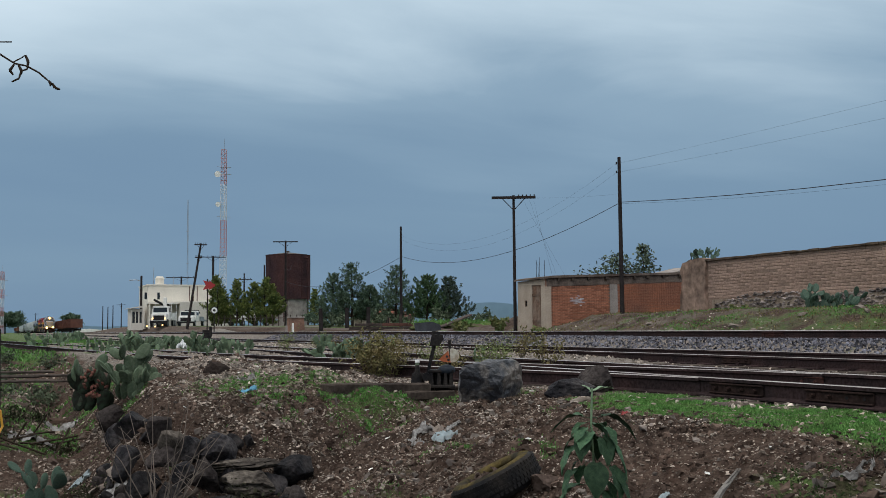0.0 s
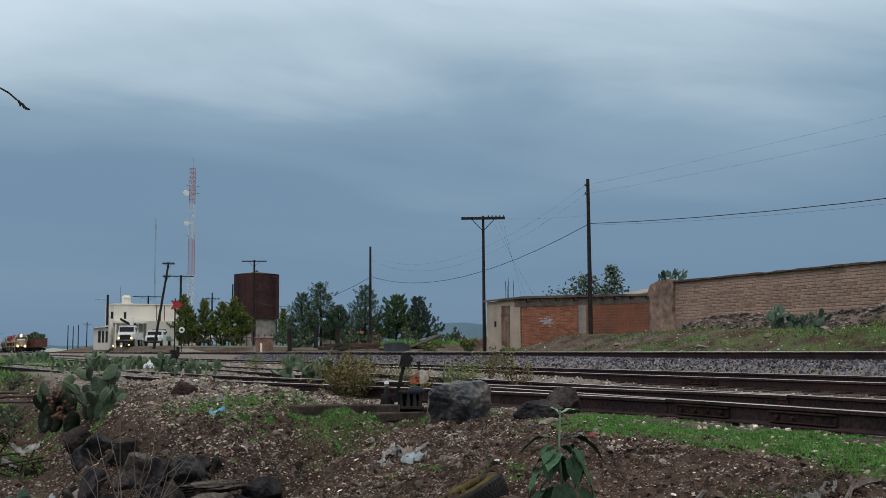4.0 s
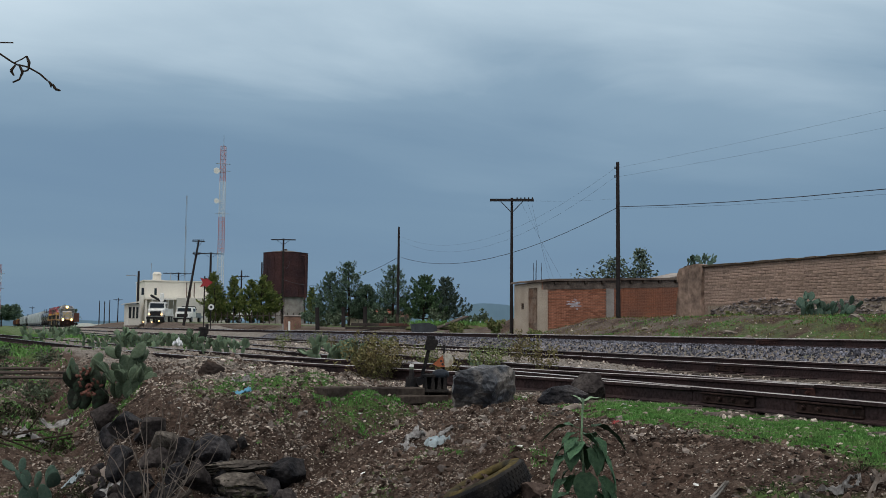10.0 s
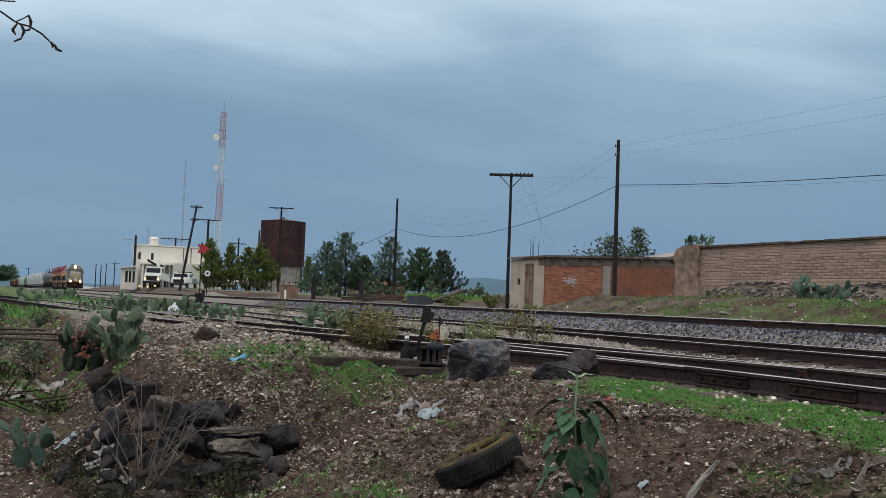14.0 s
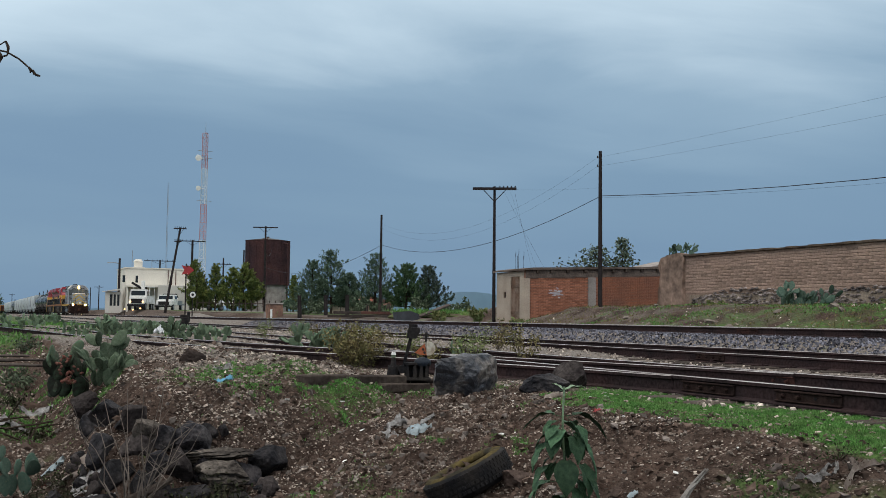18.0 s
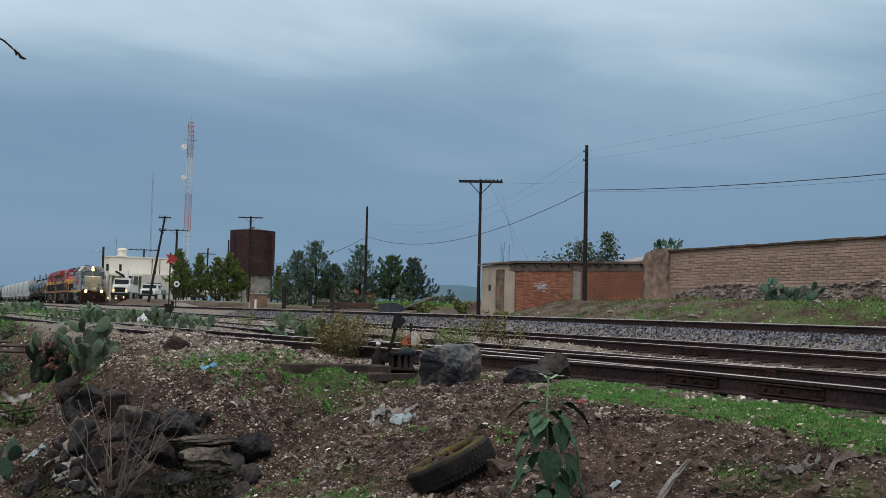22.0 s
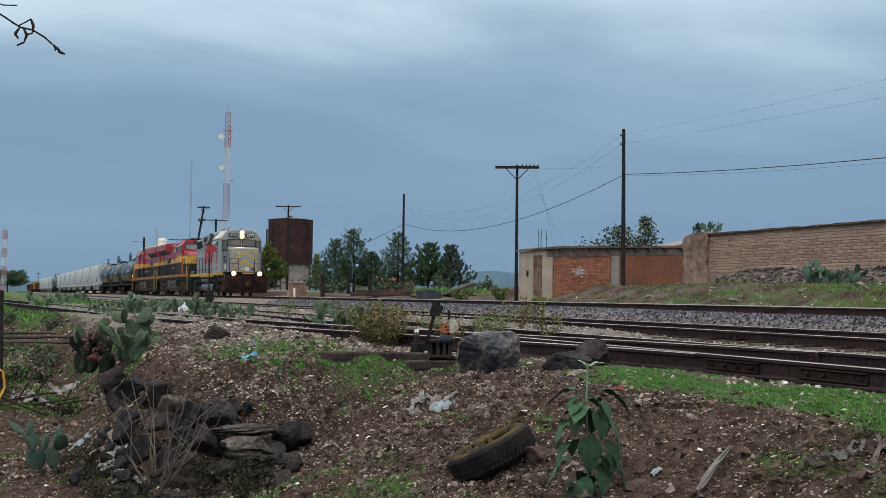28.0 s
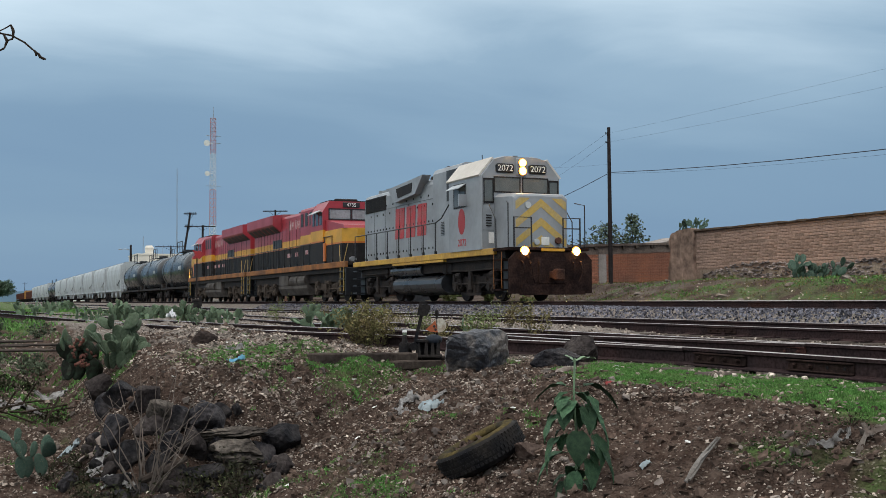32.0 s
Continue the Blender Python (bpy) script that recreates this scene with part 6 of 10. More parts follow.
        loft(bm, [[p + nrm * d0 for p in ring], [p + nrm * d1 for p in ring]])

    for s in (-1, 1):
        # sloping roof edge in a paler tone than the cab sides
        bm = fresh()
        prism(bm, [(s * 1.57, 4.29), (s * 1.63, 4.33), (s * 1.08, 4.97), (s * 1.04, 4.93)], "y", F + 0.06, 4.55)
        part("roof_edge", bm, mat_station_grey, cab, "roof edge paler than the cab")
        bm = fresh()
        corner_plate(bm, s, 0.2, 0.82, 3.42, 4.16, 0.004, 0.014)
        w = part("corner_window", bm, CAB_GLASS, cab, "corner window of the cab door")
        bm = fresh()
        for u0, u1, z0, z1 in ((0.13, 0.2, 3.36, 4.22), (0.82, 0.89, 3.36, 4.22), (0.2, 0.82, 4.16, 4.22), (0.2, 0.82, 3.36, 3.42)):
            corner_plate(bm, s, u0, u1, z0, z1, 0.004, 0.03)
        part("window_frame", bm, CHARCOAL, w)
        bm = fresh()
        for u0, u1, z0, z1 in ((0.06, 0.075, 1.85, 4.3), (0.93, 0.945, 1.85, 4.3), (0.06, 0.945, 2.42, 2.44)):
            corner_plate(bm, s, u0, u1, z0, z1, 0.002, 0.008)
        part("door_seam", bm, mat_seam, cab)
        bm = fresh()
        for k in range(5):
            corner_plate(bm, s, 0.3, 0.72, 2.56 + k * 0.09, 2.6 + k * 0.09, 0.004, 0.02)
        part("vent", bm, CHARCOAL, cab)
        bm = fresh()
        corner_plate(bm, s, 0.5, 0.9, 1.98, 2.36, 0.004, 0.014)
        part("notice_plate", bm, WHITE, cab, "white notice plate")
    for s in (-1, 1):
        e = s * 1.562
        for nm, y0, y1, z0, z1 in (("side_window", 3.05, 3.95, 3.36, 4.12),):
            bm = fresh()
            box(bm, min(e, e + s * 0.014), max(e, e + s * 0.014), y0, y1, z0, z1)
            w = part(nm, bm, CAB_GLASS, cab, "cab window")
            bm = fresh()
            f = e + s * 0.016
            for a0, a1, b0, b1 in ((y0 - 0.05, y1 + 0.05, z1, z1 + 0.05), (y0 - 0.05, y1 + 0.05, z0 - 0.05, z0), (y0 - 0.05, y0, z0, z1), (y1, y1 + 0.05, z0, z1), ((y0 + y1) / 2 - 0.02, (y0 + y1) / 2 + 0.02, z0, z1)):
                box(bm, min(e, f), max(e, f), a0, a1, b0, b1)
            part("window_frame", bm, CHARCOAL, w)
        bm = fresh()
        prism(bm, [(s * 1.5, 4.2), (s * 1.86, 3.98), (s * 1.86, 3.95), (s * 1.5, 4.16)], "y", 2.95, 4.05)
        part("awning", bm, HOPPER, cab, "pale window awning")
        bm = fresh()
        box(bm, min(e, e + s * 0.3), max(e, e + s * 0.3), 2.9, 3.0, 3.35, 3.75)
        part("wing_mirror", bm, GREY, cab)
        bm = fresh()
        prism(bm, [(3.35 + 0.29 * math.cos(a * math.tau / 20), 2.82 + 0.46 * math.sin(a * math.tau / 20)) for a in range(20)], "x", min(e, e + s * 0.006), max(e, e + s * 0.006))
        part("emblem", bm, SIGN_RED, cab, "red oval emblem")
        writing(cab, "2072", 0.36, pose(e + s * 0.004, 3.32, 2.06, 90, 0, 90 * s), mat_faded_red)
    bm = fresh()
    box(bm, -1.02, -0.08, F - 0.016, F, 3.78, 4.24)
    box(bm, 0.08, 1.02, F - 0.016, F, 3.78, 4.24)
    w = part("windscreen", bm, CAB_GLASS, cab, "two-pane windscreen")
    bm = fresh()
    for x0, x1 in ((-1.02, -0.08), (0.08, 1.02)):
        for a0, a1, b0, b1 in ((x0 - 0.05, x1 + 0.05, 4.24, 4.29), (x0 - 0.05, x1 + 0.05, 3.73, 3.78), (x0 - 0.05, x0, 3.78, 4.24), (x1, x1 + 0.05, 3.78, 4.24)):
            box(bm, a0, a1, F - 0.022, F, b0, b1)
    part("window_frame", bm, CHARCOAL, w)
    for s in (-1, 1):
        bm = fresh()
        x0, x1 = sorted((s * 0.29, s * 0.99))
        box(bm, x0, x1, F - 0.06, F + 0.02, 4.42, 4.74, 0.06)
        nb = part("number_board", bm, BLACK, cab, "black number board")
        writing(nb, "2072", 0.30, pose((x0 + x1) / 2, F - 0.068, 4.575, 90, 0, 0), WHITE)
    bm = fresh()
    box(bm, -0.22, 0.22, F - 0.08, F + 0.02, 4.34, 4.95, 0.04)
    hl = part("headlight_case", bm, GREY, cab)
    for z in (4.5, 4.78):
        lens(hl, "headlight", 0, F - 0.12, z, 0.135, "glowing warm headlight")
    bm = fresh()
    rod(bm, (0.1, 2.4, 5.0), (0.1, 2.4, 5.12), 0.09, n=10)
    rod(bm, (-0.7, 3.4, 4.95), (-0.7, 3.4, 5.25), 0.015, n=6)
    part("roof_beacon", bm, CHARCOAL, cab)
    # short nose with chevrons
    bm = fresh()
    loft(bm, [[(-w, y, 1.77), (w, y, 1.77), (w, y, h - 0.12), (w - 0.16, y, h), (0.16 - w, y, h), (-w, y, h - 0.12)] for y, w, h in ((0.4, 0.97, 3.5), (0.43, 1.02, 3.56), (0.5, 1.05, 3.6), (F, 1.05, 3.68))])
    nose = part("nose", bm, GREY, t, "grey nose with yellow chevrons")
    bm = fresh()
    for top in (4.05, 3.42, 2.79, 2.2):
        for s in (-1, 1):
            quad = []
            for u, v in ((0, top), (0.96, top - 0.73), (0.96, top - 1.01), (0, top - 0.28)):
                quad.append((s * u, v))
            clip = [(x, min(3.44, max(1.80, z))) for x, z in quad]
            if max(z for x, z in clip) - min(z for x, z in clip) > 0.15:
                if top > 3.44:
                    k = (top - 3.44) / 0.73 * 0.96
                    clip = [(s * max(0.0, (top - 0.3 - 3.44) / 0.73 * 0.96), 3.44), (s * k, 3.44), (s * 0.96, top - 0.73), (s * 0.96, top - 1.01)]
                if top < 2.7:
                    clip = [(0, top), (s * (top - 1.8) / 0.73 * 0.96, 1.8), (s * (max(0.0, top - 2.1)) / 0.73 * 0.96, 1.8), (0, max(1.8, top - 0.3))]
                prism(bm, clip, "y", 0.39, 0.399)
    part("chevron", bm, mat_faded_yellow, nose, "faded yellow chevrons")
    bm = fresh()
    rod(bm, (-0.5, 0.40, 3.2), (-0.5, 0.36, 3.2), 0.11, n=16)
    rod(bm, (-0.2, 0.4, 1.97), (-0.2, 0.32, 1.97), 0.1, n=14)
    part("lamp_cover", bm, HOPPER, nose)
    bm = fresh()
    rod(bm, (0.62, 0.4, 2.02), (0.62, 0.3, 2.02), 0.11, n=14)
    part("bell", bm, mat_rust_wagon, nose)
    bm = fresh()
    box(bm, 0.0, 0.3, 0.378, 0.399, 1.86, 2.14, 0.006)
    part("notice_plate", bm, WHITE, nose)
    # front platform, pilot, ditch lights, steps
    bm = fresh()
    box(bm, -1.52, 1.52, -0.15, 1.0, 1.66, 1.76, 0.01)
    part("front_platform", bm, PILOT, t)
    bm = fresh()
    prism(bm, [(-1.55, 0.24), (1.55, 0.24), (1.55, 1.36), (1.3, 1.6), (-1.3, 1.6), (-1.55, 1.36)], "y", -0.25, -0.15)
    part("pilot", bm, PILOT, t, "dark rust-grimed snow pilot")
    bm = fresh()
    prism(bm, [(-1.2, 0.2), (1.2, 0.2), (1.1, 0.55), (-1.1, 0.55)], "y", -0.39, -0.25)
    part("plow_blade", bm, PILOT, t)
    bm = fresh()
    box(bm, -0.5, 0.5, -0.31, -0.25, 0.55, 1.35, 0.02)
    part("coupler_pocket", bm, PILOT, t)
    for x in (-1.1, -0.8, 0.8, 1.1):
        bm = fresh()
        rod(bm, (x, -0.25, 1.3), (x, -0.37, 1.22), 0.03)
        path_rod(bm, [(x, -0.37, 1.22), (x * 0.99, -0.42, 0.95), (x * 0.93, -0.4, 0.7), (x * 0.85, -0.36, 0.6)], 0.025)
        part("air_hose", bm, PILOT, t)
    bm = fresh()
    box(bm, -0.32, 0.5, -0.28, -0.16, 1.63, 1.72)
    part("buffer_plate", bm, YELLOW, t)
    coupler(t, -0.17, -1)
    coupler(t, LEN, 1)
    for x in (-0.97, 0.97):
        lens(t, "ditch_light", x, -0.222, 1.63, 0.15, "glowing warm ditch light")
    for s in (-1, 1):
        bm = fresh()
        for z in (0.35, 0.68, 1.0, 1.34):
            x0, x1 = sorted((s * 1.15, s * 1.56))
            box(bm, x0, x1, 0.35, 0.85, z, z + 0.05)
        part("steps", bm, PILOT, t, "grimy steel steps")
        bm = fresh()
        for y in (0.33, 0.9):
            path_rod(bm, [(s * 1.53, y, 0.4), (s * 1.55, y, 1.0), (s * 1.53, y, 1.62)], 0.014)
        part("grab_iron", bm, mat_grimy_orange, t, "grimy orange-yellow grab irons beside the steps")
        bm = fresh()
        x0, x1 = sorted((s * 1.1, s * 1.15))
        box(bm, x0, x1, 0.3, 0.95, 0.3, 1.66)
        part("step_back", bm, BLACK, t)
        bm = fresh()
        for z in (0.35, 0.68, 1.0, 1.34):
            x0, x1 = sorted((s * 1.15, s * 1.54))
            box(bm, x0, x1, LEN - 0.55, LEN - 0.05, z, z + 0.05)
        x0, x1 = sorted((s * 1.1, s * 1.15))
        box(bm, x0, x1, LEN - 0.6, LEN, 0.3, 1.6)
        part("steps", bm, BLACK, t)
        railing(t, s * 1.47, [(LEN - 0.15, 1.77, 2.95), (13.6, 1.77, 2.95), (12.3, 1.77, 2.95), (11.0, 1.77, 2.95), (9.7, 1.77, 2.95), (8.4, 1.77, 2.95), (7.1, 1.77, 2.95), (5.9, 1.77, 2.95)], 1.77, 2.95)
        bm = fresh()
        path_rod(bm, [(s * 1.47, 5.9, 2.95), (s * 1.4, 5.5, 3.1), (s * 1.3, 4.75, 3.75), (s * 1.3, 4.5, 3.75)], 0.025)
        part("handrail", bm, BLACK, t)
        bm = fresh()
        path_rod(bm, [(s * 1.47, 0.85, 1.77), (s * 1.47, 0.85, 2.7), (s * 1.45, 1.4, 3.3), (s * 1.52, 2.5, 3.36)], 0.02)
        path_rod(bm, [(s * 0.6, -0.02, 1.77), (s * 0.6, -0.02, 2.75), (s * 1.25, -0.02, 2.75), (s * 1.25, -0.02, 1.77)], 0.03)
        path_rod(bm, [(s * 0.6, -0.02, 2.4), (s * 1.25, -0.02, 2.4)], 0.02)
        path_rod(bm, [(s * 1.45, 0.0, 1.77), (s * 1.45, 0.0, 3.2), (s * 1.3, 0.4, 3.3)], 0.02)
        part("front_handrail", bm, BLACK, t)
        # tanks below the frame
        bm = fresh()
        rod(bm, (s * 1.12, 7.7, 1.24), (s * 1.12, 11.0, 1.24), 0.23, n=16)
        part("air_reservoir", bm, mat_wet_black, t, "dark air reservoir")
        for y0, y1, z in ((1.2, 5.0, 1.1), (11.4, 14.6, 1.2)):
            bm = fresh()
            path_rod(bm, [(s * 1.3, y0, z), (s * 1.32, (y0 + y1) / 2, z - 0.03), (s * 1.3, y1, z)], 0.03)
            part("pipe", bm, GRIME, t)
        for y in (4.9, 5.4, 11.5):
            bm = fresh()
            box(bm, s * 1.15 - 0.12, s * 1.15 + 0.12, y, y + 0.3, 1.0, 1.4, 0.03)
            part("junction_box", bm, GRIME, t)
        # red markings on the hood as plain shapes
        e = s * 1.026
        for y0, y1 in ((10.2, 11.2), (9.0, 9.95), (7.85, 8.75)):
            bm = fresh()
            f = e + s * 0.014
            w = (y1 - y0) * 0.46
            for q in (y0, y1 - w):
                prism(bm, [(q, 2.62), (q + w, 2.62), (q + w - 0.08, 3.9), (q - 0.08, 3.9)], "x", min(e, f), max(e, f))
            part("marking", bm, mat_faded_red, hood, "worn red painted block marking")
    bm = fresh()
    prism(bm, [(1.38 * math.copysign(abs(math.cos(a)) ** 0.6, math.cos(a)), 0.66 + 0.42 * math.copysign(abs(math.sin(a)) ** 0.75, math.sin(a))) for a in (math.tau * k / 24 for k in range(24))], "y", 5.6, 10.6)
    part("fuel_tank", bm, mat_wet_black, t, "dark glossy fuel tank")
    truck(t, 3.2, 2, 2.75, turning=TURNING)
    truck(t, 12.6, 2, 2.75, turning=TURNING)
    return t


def red_locomotive(reverse=False):
    LEN = 20.3
    t = thing("locomotive", pose(TRACK_A, 50, RAIL_A), "red, yellow and black six-axle freight locomotive" + (" running cab to the rear" if reverse else " coupled behind the grey one"), "locomotive", "train")

    def Y(a, b):
        return (LEN - b, LEN - a) if reverse else (a, b)

    bm = fresh()
    y0, y1 = Y(0.3, LEN - 0.3)
    box(bm, -1.4, 1.4, y0, y1, 1.4, 1.72)
    box(bm, -1.2, 1.2, y0 + 1.2, y1 - 1.2, 0.95, 1.4)
    part("underframe", bm, GRIME, t)
    for s in (-1, 1):
        bm = fresh()
        a, b = sorted((s * 1.4, s * 1.52))
        y0, y1 = Y(0.2, LEN - 0.1)
        box(bm, a, b, y0, y1, 1.62, 1.9, 0.012)
        part("side_sill", bm, mat_grimy_orange, t, "grimy orange walkway edge")
    bm = fresh()
    box(bm, -1.39, 1.39, *Y(0.2, LEN - 0.1), 1.73, 1.885)
    part("walkway", bm, GRIME, t)
    # long hood in three painted bands
    bm = fresh()
    y0, y1 = Y(6.2, LEN - 0.4)
    for z0, z1, mi in ((1.89, 3.0, 2), (3.0, 3.08, 3), (3.08, 3.44, 1), (3.44, 3.5, 0)):
        box(bm, -1.05, 1.05, y0, y1, z0, z1, mi=mi)
    prism(bm, crown(1.05, 3.5, 4.95, 0.2), "y", y0, y1)
    hood = part("long_hood", bm, (RED, YELLOW, CHARCOAL, ORANGE), t, "red hood over yellow and black bands")
    bm = fresh()
    y0, y1 = Y(5.9, 8.5)
    for z0, z1, mi in ((1.89, 3.0, 2), (3.0, 3.06, 3), (3.06, 3.52, 1)):
        box(bm, -1.3, 1.3, y0, y1, z0, z1, mi=mi)
    prism(bm, crown(1.3, 3.52, 5.0, 0.18), "y", y0, y1)
    part("blower_room", bm, (RED, YELLOW, CHARCOAL, ORANGE), t)
    for s in (-1, 1):
        e = s * 1.052
        bm = fresh()
        f = e + s * 0.012
        for k in range(15):
            y = Y(8.7 + k * 0.72, 8.716 + k * 0.72)
            box(bm, min(e, f), max(e, f), y[0], y[1], 1.95, 4.6)
        part("door_seam", bm, BLACK, hood)
        bm = fresh()
        for k in range(5):
            y = Y(13.2 + k * 0.42, 13.5 + k * 0.42)
            box(bm, min(e, f + s * 0.02), max(e, f + s * 0.02), y[0], y[1], 3.12, 3.62)
        part("side_louvre", bm, BLACK, hood)
        bm = fresh()
        for k in range(3):
            y = Y(6.3 + k * 0.8, 6.75 + k * 0.8)
            e2 = s * 1.302
            box(bm, min(e2, e2 + s * 0.012), max(e2, e2 + s * 0.012), y[0], y[1], 4.0, 4.7)
        part("vent", bm, BLACK, t)
        for k, w in enumerate((0.25, 0.5, 0.3, 0.45, 0.25)):
            bm = fresh()
            y = Y(8.8 + k * 0.62, 8.8 + k * 0.62 + w)
            box(bm, min(e, e + s * 0.006), max(e, e + s * 0.006), y[0], y[1], 4.05, 4.55 - 0.08 * (k % 2))
            part("marking", bm, mat_faded_white, hood, "flaked pale marking")
        for k, w in enumerate((0.5, 0.9, 0.6, 0.8)):
            bm = fresh()
            y = Y(7.0 + k * 1.4, 7.0 + k * 1.4 + w)
            e2 = s * (1.306 if k < 1 else 1.056)
            box(bm, min(e2, e2 + s * 0.006), max(e2, e2 + s * 0.006), y[0], y[1], 2.5, 2.72)
            part("marking", bm, mat_faded_white, hood)
        # flared radiator wings at the rear
        bm = fresh()
        y0, y1 = Y(13.4, LEN - 0.45)
        a = [(s * 1.0, 4.02), (s * 1.5, 4.42), (s * 1.56, 4.5), (s * 1.56, 5.02), (s * 1.0, 5.08)]
        prism(bm, a, "y", y0, y1)
        wing = part("radiator_wing", bm, RED, t, "red overhanging radiator")
        bm = fresh()
        for k in range(6):
            y = Y(13.7 + k * 1.05, 14.5 + k * 1.05)
            prism(bm, [(s * 1.06, 4.05), (s * 1.48, 4.385), (s * 1.46, 4.36), (s * 1.06, 4.03)], "y", y[0], y[1])
        part("radiator_screen", bm, BLACK, wing)
        # rails along the walkway
        pts = [Y(y, y)[0] for y in (2.4, 3.6, 4.9, 6.2, 7.4, 8.6, 9.9, 11.2, 12.5, 13.6, 14.2, 14.8, 15.4, 16.0, 17.2, 18.4, 19.8)]
        railing(t, s * 1.47, [(y, 1.9, 2.98 if (LEN - y if reverse else y) > 5 else 3.2) for y in pts], 1.9, 2.98)
        bm = fresh()
        a, b = sorted((s * 0.9, s * 1.36))
        for k in range(2):
            y = Y(7.2 + k * 1.55, 8.6 + k * 1.55)
            rod(bm, (s * 1.15, y[0], 1.12), (s * 1.15, y[1], 1.12), 0.34, n=16)
        part("air_reservoir", bm, mat_dusty_steel, t, "dusty grey air reservoir")
        for yy in (0.5, LEN - 1.0):
            bm = fresh()
            y = Y(yy, yy + 0.55)
            for z in (0.35, 0.7, 1.05, 1.4):
                a, b = sorted((s * 1.1, s * 1.55))
                box(bm, a, b, y[0], y[1], z, z + 0.05)
            a, b = sorted((s * 1.05, s * 1.1))
            box(bm, a, b, y[0] - 0.05, y[1] + 0.05, 0.3, 1.62)
            part("steps", bm, BLACK, t)
            bm = fresh()
            path_rod(bm, [(s * 1.5, y[0], 0.5), (s * 1.5, y[0], 1.9), (s * 1.42, y[0] - 0.35, 2.7)], 0.018)
            path_rod(bm, [(s * 1.5, y[1], 0.5), (s * 1.5, y[1], 1.9), (s * 1.42, y[1] + 0.35, 2.7)], 0.018)
            part("grab_rail", bm, mat_faded_yellow, t, "faded yellow grab rail")
    bm = fresh()
    box(bm, -1.02, 1.02, *Y(13.4, LEN - 0.5), 4.9, 5.1)
    part("radiator_deck", bm, mat_pink_roof, t)
    for y in (14.8, 16.6, 18.4):
        bm = fresh()
        yy = Y(y, y)[0]
        rod(bm, (0, yy, 5.1), (0, yy, 5.2), 0.7, n=20)
        part("roof_fan", bm, STEEL, t)
    bm = fresh()
    y = Y(10.2, 11.6)
    box(bm, -0.5, 0.5, y[0], y[1], 4.9, 5.12, 0.04)
    part("exhaust_stack", bm, GRIME, t)
    # wide cab and nose
    front = 2.5 if reverse else 3.8
    squeeze = (5.9 - front) / 3.4
    yc0, yc1 = Y(front, 5.9)
    bm = fresh()
    for z0, z1, mi in ((1.89, 2.98, 2), (2.98, 3.06, 3), (3.06, 3.58, 1)):
        box(bm, -1.5, 1.5, yc0, yc1, z0, z1, mi=mi)
    prism(bm, [(-1.5, 3.58), (1.5, 3.58), (1.5, 4.5), (1.15, 5.05), (-1.15, 5.05), (-1.5, 4.5)], "y", yc0, yc1)
    cab = part("cab", bm, (RED, YELLOW, CHARCOAL, ORANGE), t, "red cab with yellow band")
    f = -1 if not reverse else 1
    yf = Y(front, front)[0]
    bm = fresh()
    tip = 0.55 if not reverse else LEN - 0.55
    for z0, z1, mi in ((1.89, 2.78, 2), (2.78, 2.86, 3), (2.86, 3.5, 1)):
        prism(bm, [(-1.42, yf), (1.42, yf), (1.42, tip - f * 0.5), (0.8, tip), (-0.8, tip), (-1.42, tip - f * 0.5)], "z", z0, z1, mi=mi)
    prism(bm, [(yf, 3.5), (tip - f * 0.3, 3.5), (tip - f * 0.4, 3.66), (yf, 4.08)], "x", -1.36, 1.36)
    nose = part("nose", bm, (RED, YELLOW, CHARCOAL, ORANGE), t, "sloped red and yellow nose")
    bm = fresh()
    wy = sorted((yf + f * 0.004, yf + f * 0.018))
    box(bm, -1.15, -0.06, wy[0], wy[1], 4.16, 4.62, 0.0)
    box(bm, 0.06, 1.15, wy[0], wy[1], 4.16, 4.62, 0.0)
    w = part("windscreen", bm, SKY_GLASS, cab, "two-pane windscreen with the sky's reflection in its colour")
    bm = fresh()
    fy = sorted((yf + f * 0.002, yf + f * 0.03))
    for x0, x1 in ((-1.15, -0.06), (0.06, 1.15)):
        for a0, a1, b0, b1 in ((x0 - 0.05, x1 + 0.05, 4.62, 4.68), (x0 - 0.05, x1 + 0.05, 4.1, 4.16), (x0 - 0.05, x0, 4.16, 4.62), (x1, x1 + 0.05, 4.16, 4.62)):
            box(bm, a0, a1, fy[0], fy[1], b0, b1)
    part("window_frame", bm, BLACK, w)
    bm = fresh()
    by = sorted((yf, yf + f * 0.05))
    box(bm, -0.45, 0.45, by[0], by[1], 4.74, 5.0, 0.015)
    nb = part("number_board", bm, BLACK, cab, "black number board")
    if not reverse:
        writing(nb, "4735", 0.26, pose(0, yf - 0.056, 4.87, 90, 0, 0), WHITE)
    for s in (-1, 1):
        e = s * 1.502
        for a, b in ((2.75, 3.35), (3.7, 4.4), (4.75, 5.3)):
            bm = fresh()
            y = Y(front + (a - 2.5) * squeeze, front + (b - 2.5) * squeeze)
            box(bm, min(e, e + s * 0.014), max(e, e + s * 0.014), y[0], y[1], 3.85, 4.5)
            part("side_window", bm, GLASS_DARK, cab)
        bm = fresh()
        y = Y(front + 0.5, front + 1.5)
        prism(bm, [(s * 1.45, 4.62), (s * 1.85, 4.42), (s * 1.85, 4.39), (s * 1.45, 4.57)], "y", y[0], y[1])
        part("awning", bm, HOPPER, cab, "pale window awning")
        bm = fresh()
        y = Y(front - 0.3, front - 0.05)
        e2 = s * 1.505
        box(bm, min(s * 1.42, e2), max(s * 1.42, e2), y[0], y[1], 2.0, 2.9)
        part("side_panel", bm, ORANGE, cab)
        bm = fresh()
